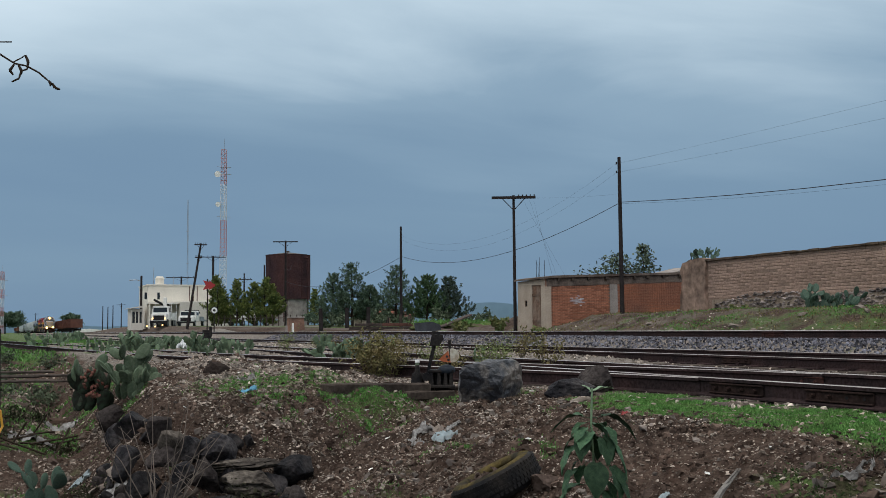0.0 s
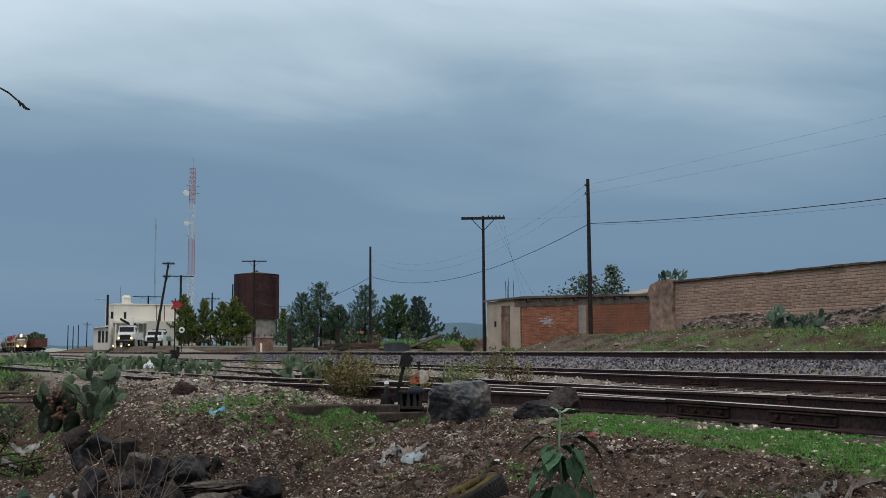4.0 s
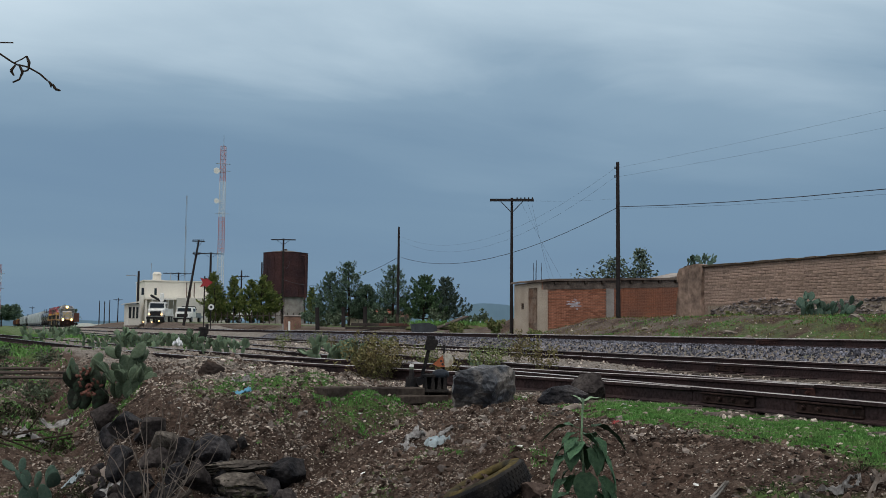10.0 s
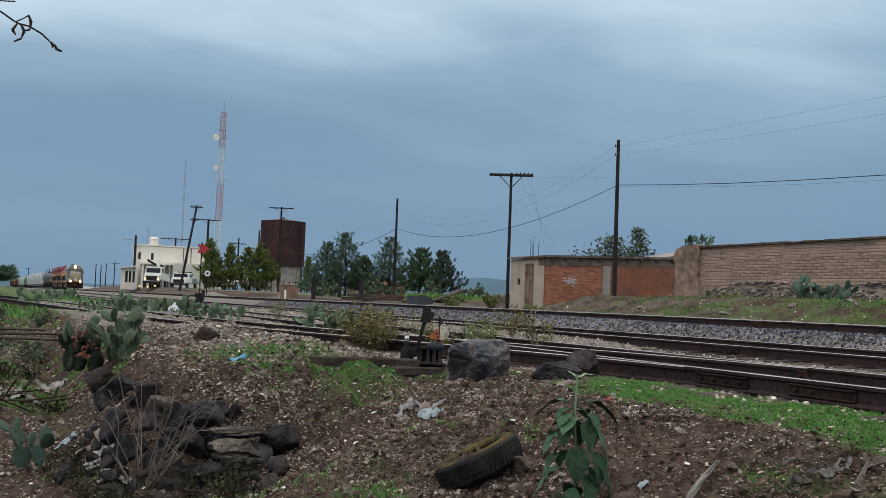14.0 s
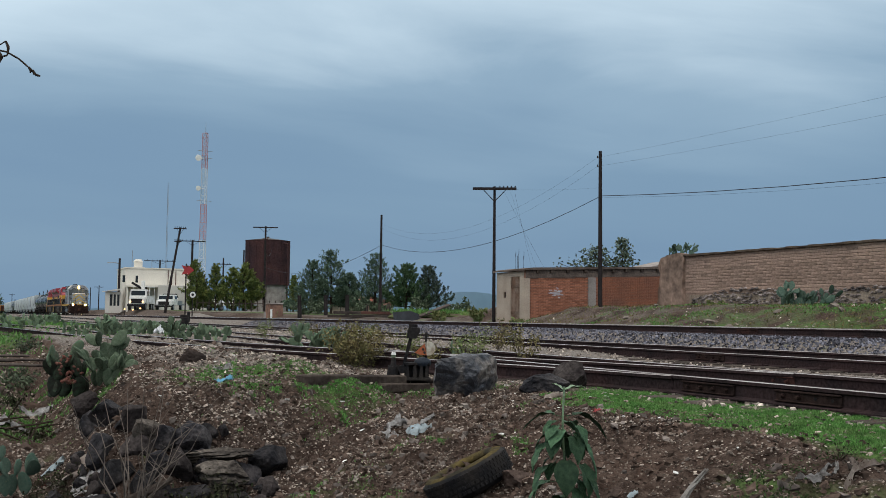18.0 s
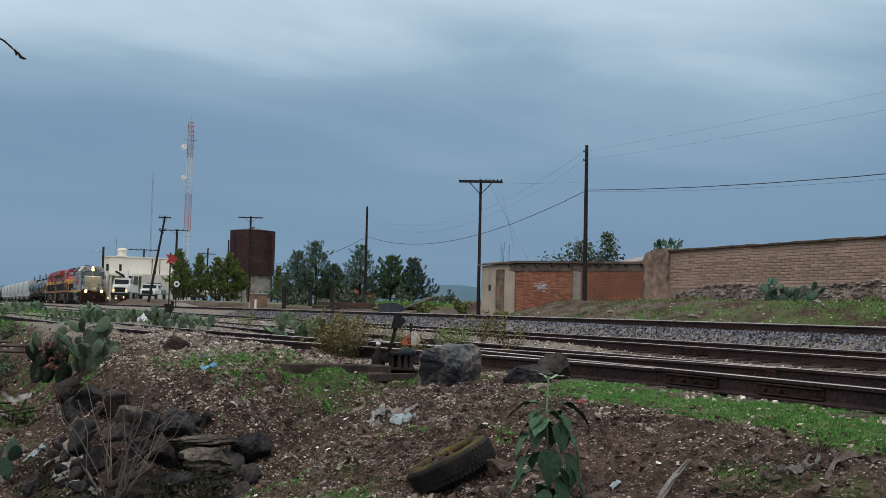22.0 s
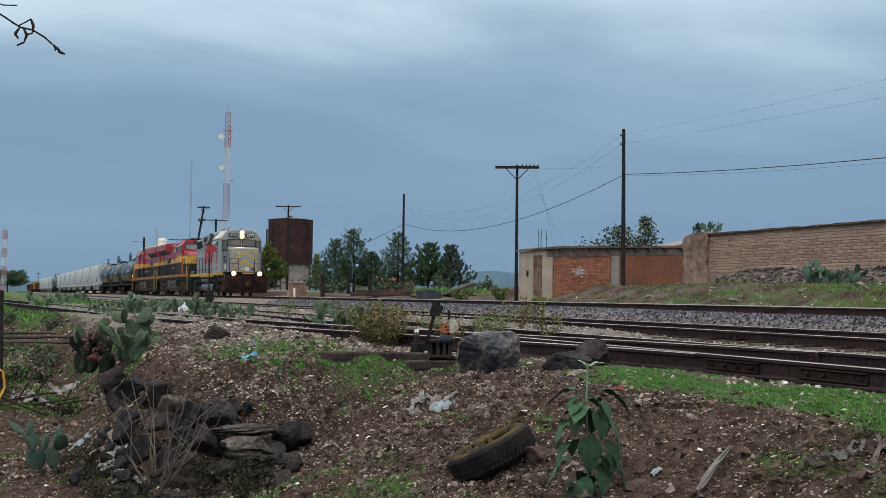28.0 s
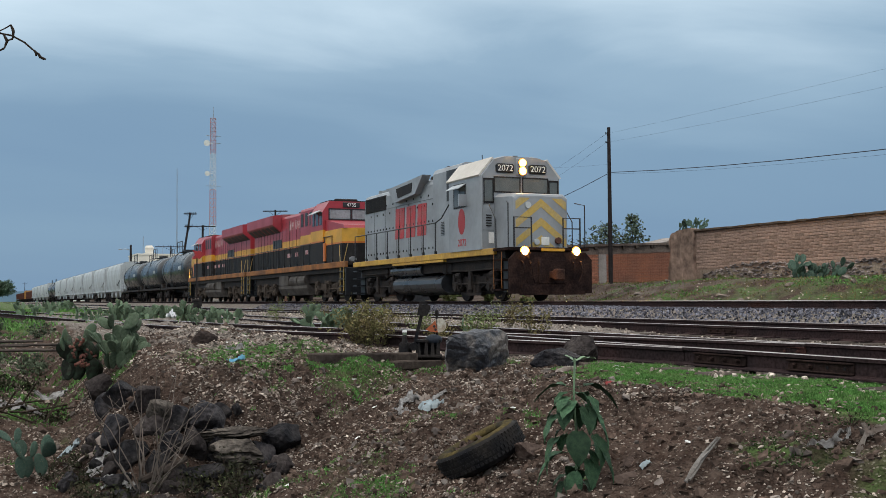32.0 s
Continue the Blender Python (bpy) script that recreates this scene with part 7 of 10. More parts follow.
        rod(bm, (s * 1.0, tip - f * 0.25, 2.0), (s * 1.0, tip + f * 0.05, 2.0), 0.14, n=14)
        part("ditch_light", bm, LAMP_WARM if (reverse and s < 0) else STEEL, t)
    bm = fresh()
    y = Y(front + 0.1, 5.6)
    box(bm, -1.1, 1.1, y[0], y[1], 5.05, 5.1)
    box(bm, -0.6, 0.6, y[0] + 0.6, y[1] - 0.8, 5.1, 5.25, 0.04)
    part("roof_unit", bm, CHARCOAL, cab)
    bm = fresh()
    y = Y(7.2, 12.3)
    prism(bm, [(-1.42, 0.7), (-1.2, 0.34), (1.2, 0.34), (1.42, 0.7), (1.42, 0.86), (-1.42, 0.86)], "y", y[0] - 0.3, y[1] + 0.3)
    box(bm, -1.42, 1.42, Y(10.6, 12.5)[0], Y(10.6, 12.5)[1], 0.86, 1.45, 0.04)
    part("fuel_tank", bm, mat_dusty_steel, t, "dusty grey fuel tank")
    bm = fresh()
    py = sorted((tip + f * 0.35, tip + f * 0.25))
    box(bm, -1.5, 1.5, py[0], py[1], 0.3, 1.6, 0.02)
    part("pilot", bm, BLACK, t)
    bm = fresh()
    ry = Y(LEN - 0.15, LEN - 0.05)
    box(bm, -1.5, 1.5, ry[0], ry[1], 0.4, 1.6, 0.02)
    part("pilot", bm, BLACK, t)
    coupler(t, 0.15, -1)
    coupler(t, LEN - 0.1, 1)
    for yy in (3.9, 16.2):
        truck(t, Y(yy, yy)[0], 3, 3.7, colour=mat_dusty_truck, turning=TURNING)
    return t


def tank_car():
    LEN = 14.2
    t = thing("tank_car", pose(TRACK_A, 90, RAIL_A), "glossy black railway tank car with a railed dome platform", "tank car", "train")
    bm = fresh()
    prof = [(0.9, 0.35), (0.95, 0.8), (1.1, 1.2), (1.35, 1.46), (1.75, 1.57)]
    mid = LEN / 2
    ys = [(a, r) for a, r in prof] + [(mid - 0.4, 1.585), (mid, 1.59), (mid + 0.4, 1.585)] + [(LEN - a, r) for a, r in prof[::-1]]
    rings = []
    n = 28
    for y, r in ys:
        rings.append([bm.verts.new((math.cos(k * math.tau / n) * r, y, 2.78 + math.sin(k * math.tau / n) * r)) for k in range(n)])
    for a, b in zip(rings, rings[1:]):
        for k in range(n):
            bm.faces.new((a[k], a[(k + 1) % n], b[(k + 1) % n], b[k]))
    bm.faces.new(rings[0])
    bm.faces.new(rings[-1][::-1])
    shell = part("tank", bm, mat_wet_black, t, "", True)
    for y in (2.4, LEN - 2.4):
        bm = fresh()
        rod(bm, (0, y - 0.05, 2.78), (0, y + 0.05, 2.78), 1.592, n=28)
        part("band", bm, BLACK, shell)
    bm = fresh()
    box(bm, -1.4, 1.4, 0.2, LEN - 0.2, 1.12, 1.3)
    box(bm, -0.3, 0.3, 0.1, LEN - 0.1, 0.85, 1.12)
    for y in (1.2, LEN - 1.2):
        box(bm, -1.1, 1.1, y - 0.4, y + 0.4, 1.3, 1.75)
    part("underframe", bm, GRIME, t)
    bm = fresh()
    rod(bm, (0, mid, 4.3), (0, mid, 4.65), 0.45, n=16)
    box(bm, -0.85, 0.85, mid - 1.2, mid + 1.2, 4.38, 4.43)
    part("dome", bm, BLACK, t)
    bm = fresh()
    for s in (-1, 1):
        path_rod(bm, [(s * 0.85, mid - 1.2, 4.43), (s * 0.85, mid - 1.2, 5.35), (s * 0.85, mid + 1.2, 5.35), (s * 0.85, mid + 1.2, 4.43)], 0.035)
        path_rod(bm, [(s * 0.85, mid, 4.43), (s * 0.85, mid, 5.35)], 0.03)
        path_rod(bm, [(s * 0.85, mid - 1.2, 4.9), (s * 0.85, mid + 1.2, 4.9)], 0.02)
    part("dome_railing", bm, BLACK, t)
    for s in (-1, 1):
        bm = fresh()
        for y in (mid - 0.25, mid + 0.25):
            path_rod(bm, [(s * 1.5, y, 1.2), (s * 1.66, y, 2.8), (s * 1.2, y, 4.1), (s * 0.85, y, 4.42)], 0.02)
        for k in range(8):
            rod(bm, (s * (1.51 + 0.15 * min(1, k / 7)), mid - 0.25, 1.3 + k * 0.22), (s * (1.51 + 0.15 * min(1, k / 7)), mid + 0.25, 1.3 + k * 0.22), 0.015, n=5)
        part("ladder", bm, BLACK, t)
        bm = fresh()
        for k in range(3):
            e = s * 1.575
            box(bm, min(e, e + s * 0.02), max(e, e + s * 0.02), 2.4 + k * 0.45, 2.7 + k * 0.45, 2.75, 3.05)
        part("marking", bm, HOPPER, t, "pale unreadable marking")
    coupler(t, 0.2, -1)
    coupler(t, LEN - 0.2, 1)
    for y in (2.0, LEN - 2.0):
        truck(t, y, 2, 1.75, 0.42, heavy=False)
    return t


def hopper_car():
    LEN = 17.4
    t = thing("hopper_car", pose(TRACK_A, 120, RAIL_A), "pale grey covered hopper car with smooth bowed sides", "hopper car", "train")
    bm = fresh()
    side = [(1.34, 1.5), (1.5, 2.1), (1.57, 2.8), (1.58, 3.4), (1.52, 4.0), (1.4, 4.42), (1.25, 4.68), (0.8, 4.84)]
    prism(bm, side + [(-x, z) for x, z in side[::-1]], "y", 1.2, LEN - 1.2)
    body = part("body", bm, HOPPER, t)
    for s in (-1, 1):
        for y in (1.12, LEN - 1.24):
            bm = fresh()
            a, b = sorted((s * 1.3, s * 1.6))
            box(bm, a, b, y, y + 0.12, 1.3, 4.5)
            part("rib", bm, HOPPER, body)
        bm = fresh()
        a, b = sorted((s * 1.45, s * 1.62))
        box(bm, a, b, 0.4, LEN - 0.4, 1.3, 1.5)
        part("side_rail", bm, HOPPER, body)
        bm = fresh()
        for k, w in enumerate((0.7, 0.4, 1.2)):
            e = s * 1.56
            box(bm, min(e, e + s * 0.022), max(e, e + s * 0.022), 2.0 + k * 1.0, 2.0 + k * 1.0 + w * 0.7, 2.4 - 0.2 * k, 2.65 - 0.2 * k)
        part("marking", bm, CHARCOAL, body)
    bm = fresh()
    box(bm, -0.4, 0.4, 1.2, LEN - 1.2, 4.84, 4.94)
    for k in range(9):
        box(bm, -0.9, 0.9, 1.6 + k * 1.7, 1.66 + k * 1.7, 4.8, 4.9)
    part("roof_walk", bm, STEEL, t)
    for k in range(3):
        bm = fresh()
        y = 4.3 + k * 4.4
        prism(bm, [(y - 2.0, 1.5), (y + 2.0, 1.5), (y + 0.4, 0.55), (y - 0.4, 0.55)], "x", -1.2, 1.2)
        part("hopper_bay", bm, HOPPER, t)
    for e0, w in ((0.25, 1), (LEN - 0.25, -1)):
        bm = fresh()
        for x in (-1.3, -0.5, 0.5, 1.3):
            rod(bm, (x, e0 + w * 0.15, 1.3), (x, e0 + w * 0.9, 3.6), 0.04, n=5)
        box(bm, -1.5, 1.5, min(e0, e0 + w * 1.0), max(e0, e0 + w * 1.0), 1.2, 1.32)
        for k in range(8):
            rod(bm, (-1.5, e0 + w * 0.1, 1.5 + k * 0.35), (-1.05, e0 + w * 0.1, 1.5 + k * 0.35), 0.018, n=5)
        for x in (-1.5, -1.05):
            rod(bm, (x, e0 + w * 0.1, 1.2), (x, e0 + w * 0.1, 4.4), 0.02, n=5)
        part("end_ladder", bm, STEEL, t)
    bm = fresh()
    box(bm, -0.3, 0.3, 0.2, LEN - 0.2, 0.85, 1.25)
    part("underframe", bm, GRIME, t)
    coupler(t, 0.2, -1)
    coupler(t, LEN - 0.2, 1)
    for y in (1.9, LEN - 1.9):
        truck(t, y, 2, 1.75, 0.42, heavy=False)
    return t


def gondola_car(material, label, high=3.6):
    LEN = 16.4
    t = thing("gondola_car", pose(TRACK_A, 300, RAIL_A), label, "goods wagon", "train")
    bm = fresh()
    for x in (-1.5, 1.44):
        box(bm, x, x + 0.06, 0.4, LEN - 0.4, 1.2, high)
    for y in (0.4, LEN - 0.46):
        box(bm, -1.44, 1.44, y, y + 0.06, 1.2, high)
    box(bm, -1.44, 1.44, 0.46, LEN - 0.46, 1.2, 1.3)
    b = part("body", bm, material, t)
    for s in (-1, 1):
        for k in range(8):
            bm = fresh()
            y = 0.6 + k * (LEN - 1.4) / 7
            a, c = sorted((s * 1.502, s * 1.6))
            box(bm, a, c, y, y + 0.16, 1.1, high)
            part("rib", bm, material, b)
    bm = fresh()
    box(bm, -0.3, 0.3, 0.2, LEN - 0.2, 0.85, 1.2)
    part("underframe", bm, GRIME, t)
    for y in (1.9, LEN - 1.9):
        truck(t, y, 2, 1.75, 0.42, heavy=False)
    return t


TRAIN = [(0, 360), (9, 270.5), (13, 236.4), (19, 175.4), (23, 132.8), (25, 110.7), (28, 76.95), (29, 65.5), (30, 53.7), (31, 42.0), (32, 30.13)]
VEHICLES = [(grey_locomotive(), 0.0), (red_locomotive(), 16.2), (red_locomotive(True), 36.85)]
tank_one, hopper_one = tank_car(), hopper_car()
rust_one = gondola_car(mat_rust_wagon, "rust-brown open gondola wagon with ribbed sides")
ochre_one = gondola_car(mat_ochre, "ochre-yellow goods wagon with ribbed sides", 4.3)
place = 57.8
used = set()
for kind, count, step in ((tank_one, 3, 14.5), (hopper_one, 7, 17.9), (tank_one, 2, 14.5), (hopper_one, 5, 17.9), (rust_one, 3, 16.9), (ochre_one, 1, 16.9), (rust_one, 6, 16.9)):
    for k in range(count):
        ob = kind if kind not in used else copy_thing(kind, kind.matrix_basis)
        used.add(kind)
        VEHICLES.append((ob, place))
        place += step
for k in range(5):
    copy_thing(rust_one, pose(21.4, 304 + 16.9 * k, 0.05))
for x, y, w, h in ((38, 470, 5, 1.7), (47, 480, 6, 1.5), (53, 470, 4, 2.0)):
    ob = thing("far_shed", pose(x, y, -0.3), "far low white shed beyond standing wagons", "shed", "far sheds")
    bm = fresh()
    prism(bm, [(-w, 0), (w, 0), (w, h * 0.7), (0, h), (-w, h * 0.7)], "y", -4, 4)
    part("wall", bm, WHITE, ob)


def motions():
    for ob, back_by in VEHICLES:
        walk(ob, [(t, pose(TRACK_A, s + back_by, RAIL_A)) for t, s in TRAIN])
    # wheels of the three locomotives roll with the way gone
    times = [k / 15 for k in range(481)]
    ways = np.interp(times, [t for t, s in TRAIN], [s for t, s in TRAIN])
    for w, r in TURNING:
        y = w.matrix_basis.translation.y
        walk(w, [(t, pose(0, y, r, math.degrees((360 - s) / r), 0, 0)) for t, s in zip(times, ways)])


# ---------------------------------------------------------------- loose stones, ballast, grass
rng = np.random.default_rng(5)


def scatter(n, x0, x1, y0, y1, keep, lift=0.0):
    """Places on the land, thinned by keep(x, y, greenness)."""
    out = []
    while len(out) < n:
        xs, ys = rng.uniform(x0, x1, 2000), rng.uniform(y0, y1, 2000)
        gs, dice = np.array(grassy(xs, ys)), rng.uniform(0, 1, 2000)
        zs = land(xs, ys)
        for x, y, z, g, d in zip(xs.tolist(), ys.tolist(), zs.tolist(), gs.tolist(), dice.tolist()):
            if keep(x, y, g) > d:
                out.append((x, y, z + relief(x, y) + lift))
    return np.array(out[:n])


def dirt_keep(x, y, g):
    d = math.hypot(x, y)
    k = 0.3 + 1.0 * max(0.0, noise.noise(Vector((x * 0.9, y * 0.9, 9))) + 0.25)
    return k * (1.0 if g < 0.5 else 0.5) * min(1, (9 / max(d, 3)) ** 0.8) * (0.35 if x < 1.6 and y < 14 else 0.45 if y < 5.8 else 1.0)


def crest_keep(x, y, g):
    return max(0.0, min(1, (y - 10.1 + 0.25 * (x - 2)) / 1.5)) * (0.4 + noise.noise(Vector((x * 1.3, y * 1.3, 3))))


pl = scatter(46000, -0.6, 5.4, 3.4, 14.5, dirt_keep, 0.003)
stones("stone_chips", pl, rng.uniform(0.004, 0.014, len(pl)) * rng.choice([0.7, 1, 1, 1.5], len(pl)), rng, CHIP, "tan stone chips and broken wood on the dirt", 0.4)
pl = scatter(14000, -0.6, 5.4, 3.4, 14.5, dirt_keep, 0.004)
stones("pale_pebbles", pl, rng.uniform(0.004, 0.013, len(pl)) * rng.choice([0.6, 0.8, 1, 1.5], len(pl)), rng, PALE_STONE, "pale loose pebbles and stone chips on the dirt", 0.5)
pl = scatter(6500, 1.5, 5.6, 9.8, 15.0, crest_keep, 0.006)
stones("pale_pebbles", pl, rng.uniform(0.008, 0.022, len(pl)) * rng.choice([1, 1, 1, 1.7], len(pl)), rng, PALE_STONE, "pale gravel on the crest of the spoil heap", 0.5)
pl = scatter(1500, -0.1, 1.2, 9.2, 13.0, lambda x, y, g: 0.35 + noise.noise(Vector((x * 2.2, y * 2.2, 31))), 0.006)
stones("stone_chips", pl, rng.uniform(0.010, 0.024, len(pl)) * rng.choice([0.7, 1, 1.3], len(pl)), rng, CHIP, "tan stone chips spilling down the lane's edge", 0.4)
pl = scatter(4200, 1.7, 3.9, 9.1, 11.4, lambda x, y, g: 0.4 + noise.noise(Vector((x * 1.8, y * 1.8, 37))), 0.006)
stones("stone_chips", pl, rng.uniform(0.007, 0.020, len(pl)) * rng.choice([0.7, 1, 1.5], len(pl)), rng, CHIP, "tan and grey gravel over the heap of rocks", 0.4)
pl = scatter(17000, -0.6, 5.2, 3.4, 14.0, dirt_keep, 0.0)
stones("dirt_clods", pl, rng.uniform(0.007, 0.026, len(pl)) * rng.choice([1, 1, 1, 1.8], len(pl)), rng, mat("brown_clod", (0.118, 0.084, 0.067), 0.95, vary=0.3, scale=3, fine=25, second=(0.062, 0.044, 0.036), bump=0.6, per_piece=-0.5), "brown clods and broken earth")
pl = scatter(1500, 0.9, 4.9, 3.8, 10.5, dirt_keep, 0.0)
stones("earth_lumps", pl, rng.uniform(0.02, 0.05, len(pl)), rng, mat("broken_earth", (0.10, 0.07, 0.056), 0.95, vary=0.35, scale=5, fine=30, second=(0.036, 0.026, 0.021), bump=0.8, per_piece=-0.5), "lumps of broken brown earth on the slopes", 0.55)
pl = scatter(900, 0.2, 4.9, 3.8, 13.0, dirt_keep, 0.005)
stones("grey_stones", pl, rng.uniform(0.016, 0.05, len(pl)), rng, mat("grey_field_stone", (0.20, 0.17, 0.15), 0.9, vary=0.3, scale=4, fine=25, second=(0.09, 0.075, 0.068), bump=0.6, per_piece=-0.6), "grey stones lying in the dirt", 0.6)
pl = scatter(3200, -2.5, 1.6, 12.5, 26.0, lambda x, y, g: 0.35 + noise.noise(Vector((x * 1.2, y * 0.8, 41))), 0.006)
stones("stone_chips", pl, rng.uniform(0.012, 0.04, len(pl)) * rng.choice([0.6, 1, 1, 1.6], len(pl)), rng, CHIP, "tan stones and rubble strewn over the hollow", 0.5)
pl = scatter(6000, 1.6, 5.8, 13.4, 24.0, lambda x, y, g: 0.45 + noise.noise(Vector((x * 1.4, y * 1.1, 51))), 0.006)
stones("stone_chips", pl, rng.uniform(0.010, 0.03, len(pl)) * rng.choice([0.7, 1, 1.5], len(pl)), rng, CHIP, "tan and grey stones behind the spoil heap", 0.5)
# ballast shoulder of the main line, and thinner stone between the rails
n = 24000
x = rng.uniform(13.25, 16.1, n)
y = 8 + 52 * rng.uniform(0, 1, n) ** 1.3
z = land(x, y)
stones("track_ballast", np.stack([x, y, z + 0.015], -1), rng.uniform(0.02, 0.042, n), rng, mat("crushed_ballast", (0.178, 0.178, 0.21), 0.9, vary=0.35, scale=4, fine=25, second=(0.06, 0.058, 0.068), bump=0.5, per_piece=-0.85), "grey crushed stone ballast beside the main track", 0.8)
n = 2600
x, y = rng.uniform(18.2, 19.6, n), rng.uniform(12, 60, n)
stones("track_ballast", np.stack([x, y, land(x, y) + 0.01], -1), rng.uniform(0.03, 0.06, n), rng, GRAVEL, "grey crushed stone ballast behind the main track", 0.8)
n = 9000
x, y = rng.uniform(5.6, 13.3, n), 5 + 40 * rng.uniform(0, 1, n) ** 1.5
stones("yard_gravel", np.stack([x, y, land(x, y) + 0.01], -1), rng.uniform(0.012, 0.035, n), rng, PALE_STONE, "pale gravel between the yard tracks", 0.7)


def blades(name, places, h, rng_, material, label, width=0.012):
    c = np.asarray(places)
    n = len(c)
    a = rng_.uniform(0, math.tau, n)
    d = np.stack([np.cos(a), np.sin(a), np.zeros(n)], -1)
    tip = c + np.stack([rng_.normal(0, 0.45, n), rng_.normal(0, 0.45, n), np.ones(n)], -1) * (h * rng_.uniform(0.5, 1.3, n))[:, None]
    w = (width * rng_.uniform(0.6, 1.4, n))[:, None]
    v = np.stack([c - d * w, c + d * w, tip], 1).reshape(-1, 3)
    return tagged(soup(name, v, np.arange(n * 3).reshape(n, 3), material), label, "grass", kind="stuff")


def green_keep(x, y, g):
    g = g - 0.55 * float(smooth((4.75 - x + 0.08 * (y - 4)) / 0.3) * smooth((5.6 - y) / 0.8)) + 0.9 * noise.noise(Vector((x * 1.1, y * 1.1, 2))) + 0.7 * noise.noise(Vector((x * 4.5, y * 4.5, 6)))
    return min(1, max(0.0, (g - 0.4) * 1.8)) * min(1, (7 / max(3, math.hypot(x, y))) ** 0.8)


blades("verge_grass", scatter(125000, 0.0, 6.2, 3.2, 12.5, green_keep), 0.021, rng, GRASS, "short green grass on the verge and in patches", 0.0042)
pl = scatter(420, 3.6, 6.2, 3.4, 9.5, lambda x, y, g: 1.0 if g > 0.6 else 0.0, 0.012)
stones("verge_litter", pl, rng.uniform(0.012, 0.032, len(pl)), rng, CHIP, "dry leaves and stone flakes lying in the grass", 0.22)

blades("dry_bank_grass", scatter(5000, 19.2, 25.2, 16, 44, lambda x, y, g: 0.5 + noise.noise(Vector((x * 0.8, y * 0.8, 14)))), 0.07, rng, mat_dry_leaf, "dry yellow-brown grass on the bank", 0.02)
pl = scatter(600, 19.0, 25.2, 15, 44, lambda x, y, g: 0.4 + noise.noise(Vector((x * 0.7, y * 0.7, 24))), 0.0)
stones("bank_stones", pl, rng.uniform(0.02, 0.06, len(pl)), rng, PALE_STONE, "pale stones strewn on the bank")
blades("verge_grass", scatter(4500, 2.9, 5.3, 9.2, 10.3, lambda x, y, g: math.exp(-((y - 9.78 - 0.24 * (x - 3.0)) / 0.1) ** 2) * (0.65 + noise.noise(Vector((x * 3.1, y * 3.1, 61))))), 0.026, rng, GRASS, "bright green grass along the sleeper before the switch stand", 0.006)
blades("grass_tufts", scatter(1300, 1.9, 3.7, 9.2, 11.4, lambda x, y, g: max(0.0, noise.noise(Vector((x * 2.6, y * 2.2, 8)))) * noise.noise(Vector((x * 9, y * 9, 5))) * 4), 0.03, rng, GRASS, "short green grass on the spoil heap", 0.012)
blades("grass_tufts", scatter(700, 0.0, 0.95, 11.9, 14.2, lambda x, y, g: max(0.0, noise.noise(Vector((x * 1.7, y * 1.3, 18))) + 0.1) * 2), 0.05, rng, GRASS, "short green grass at the edge of the lane", 0.012)
blades("bank_grass", scatter(9000, 19.0, 25.0, 14, 44, lambda x, y, g: max(0.0, noise.noise(Vector((x * 0.6, y * 0.45, 4))) + 0.1 - 0.25 * float(smooth((y - 30) / 6))) * 2.5), 0.05, rng, GRASS, "green grass on the bank below the wall", 0.018)
blades("hollow_grass", scatter(6000, -2.5, 1.6, 13.0, 26.0, lambda x, y, g: max(0.0, noise.noise(Vector((x * 0.9, y * 0.7, 44))) + 0.12) * 2), 0.05, rng, GRASS, "patchy green grass on the banks of the hollow", 0.014)
c = scatter(12000, -8, 5.5, 24, 70, lambda x, y, g: 0.12 + 0.88 * (g > 0.55))
blades("field_grass", c, 0.10, rng, GRASS, "short green grass in the field", 0.03)

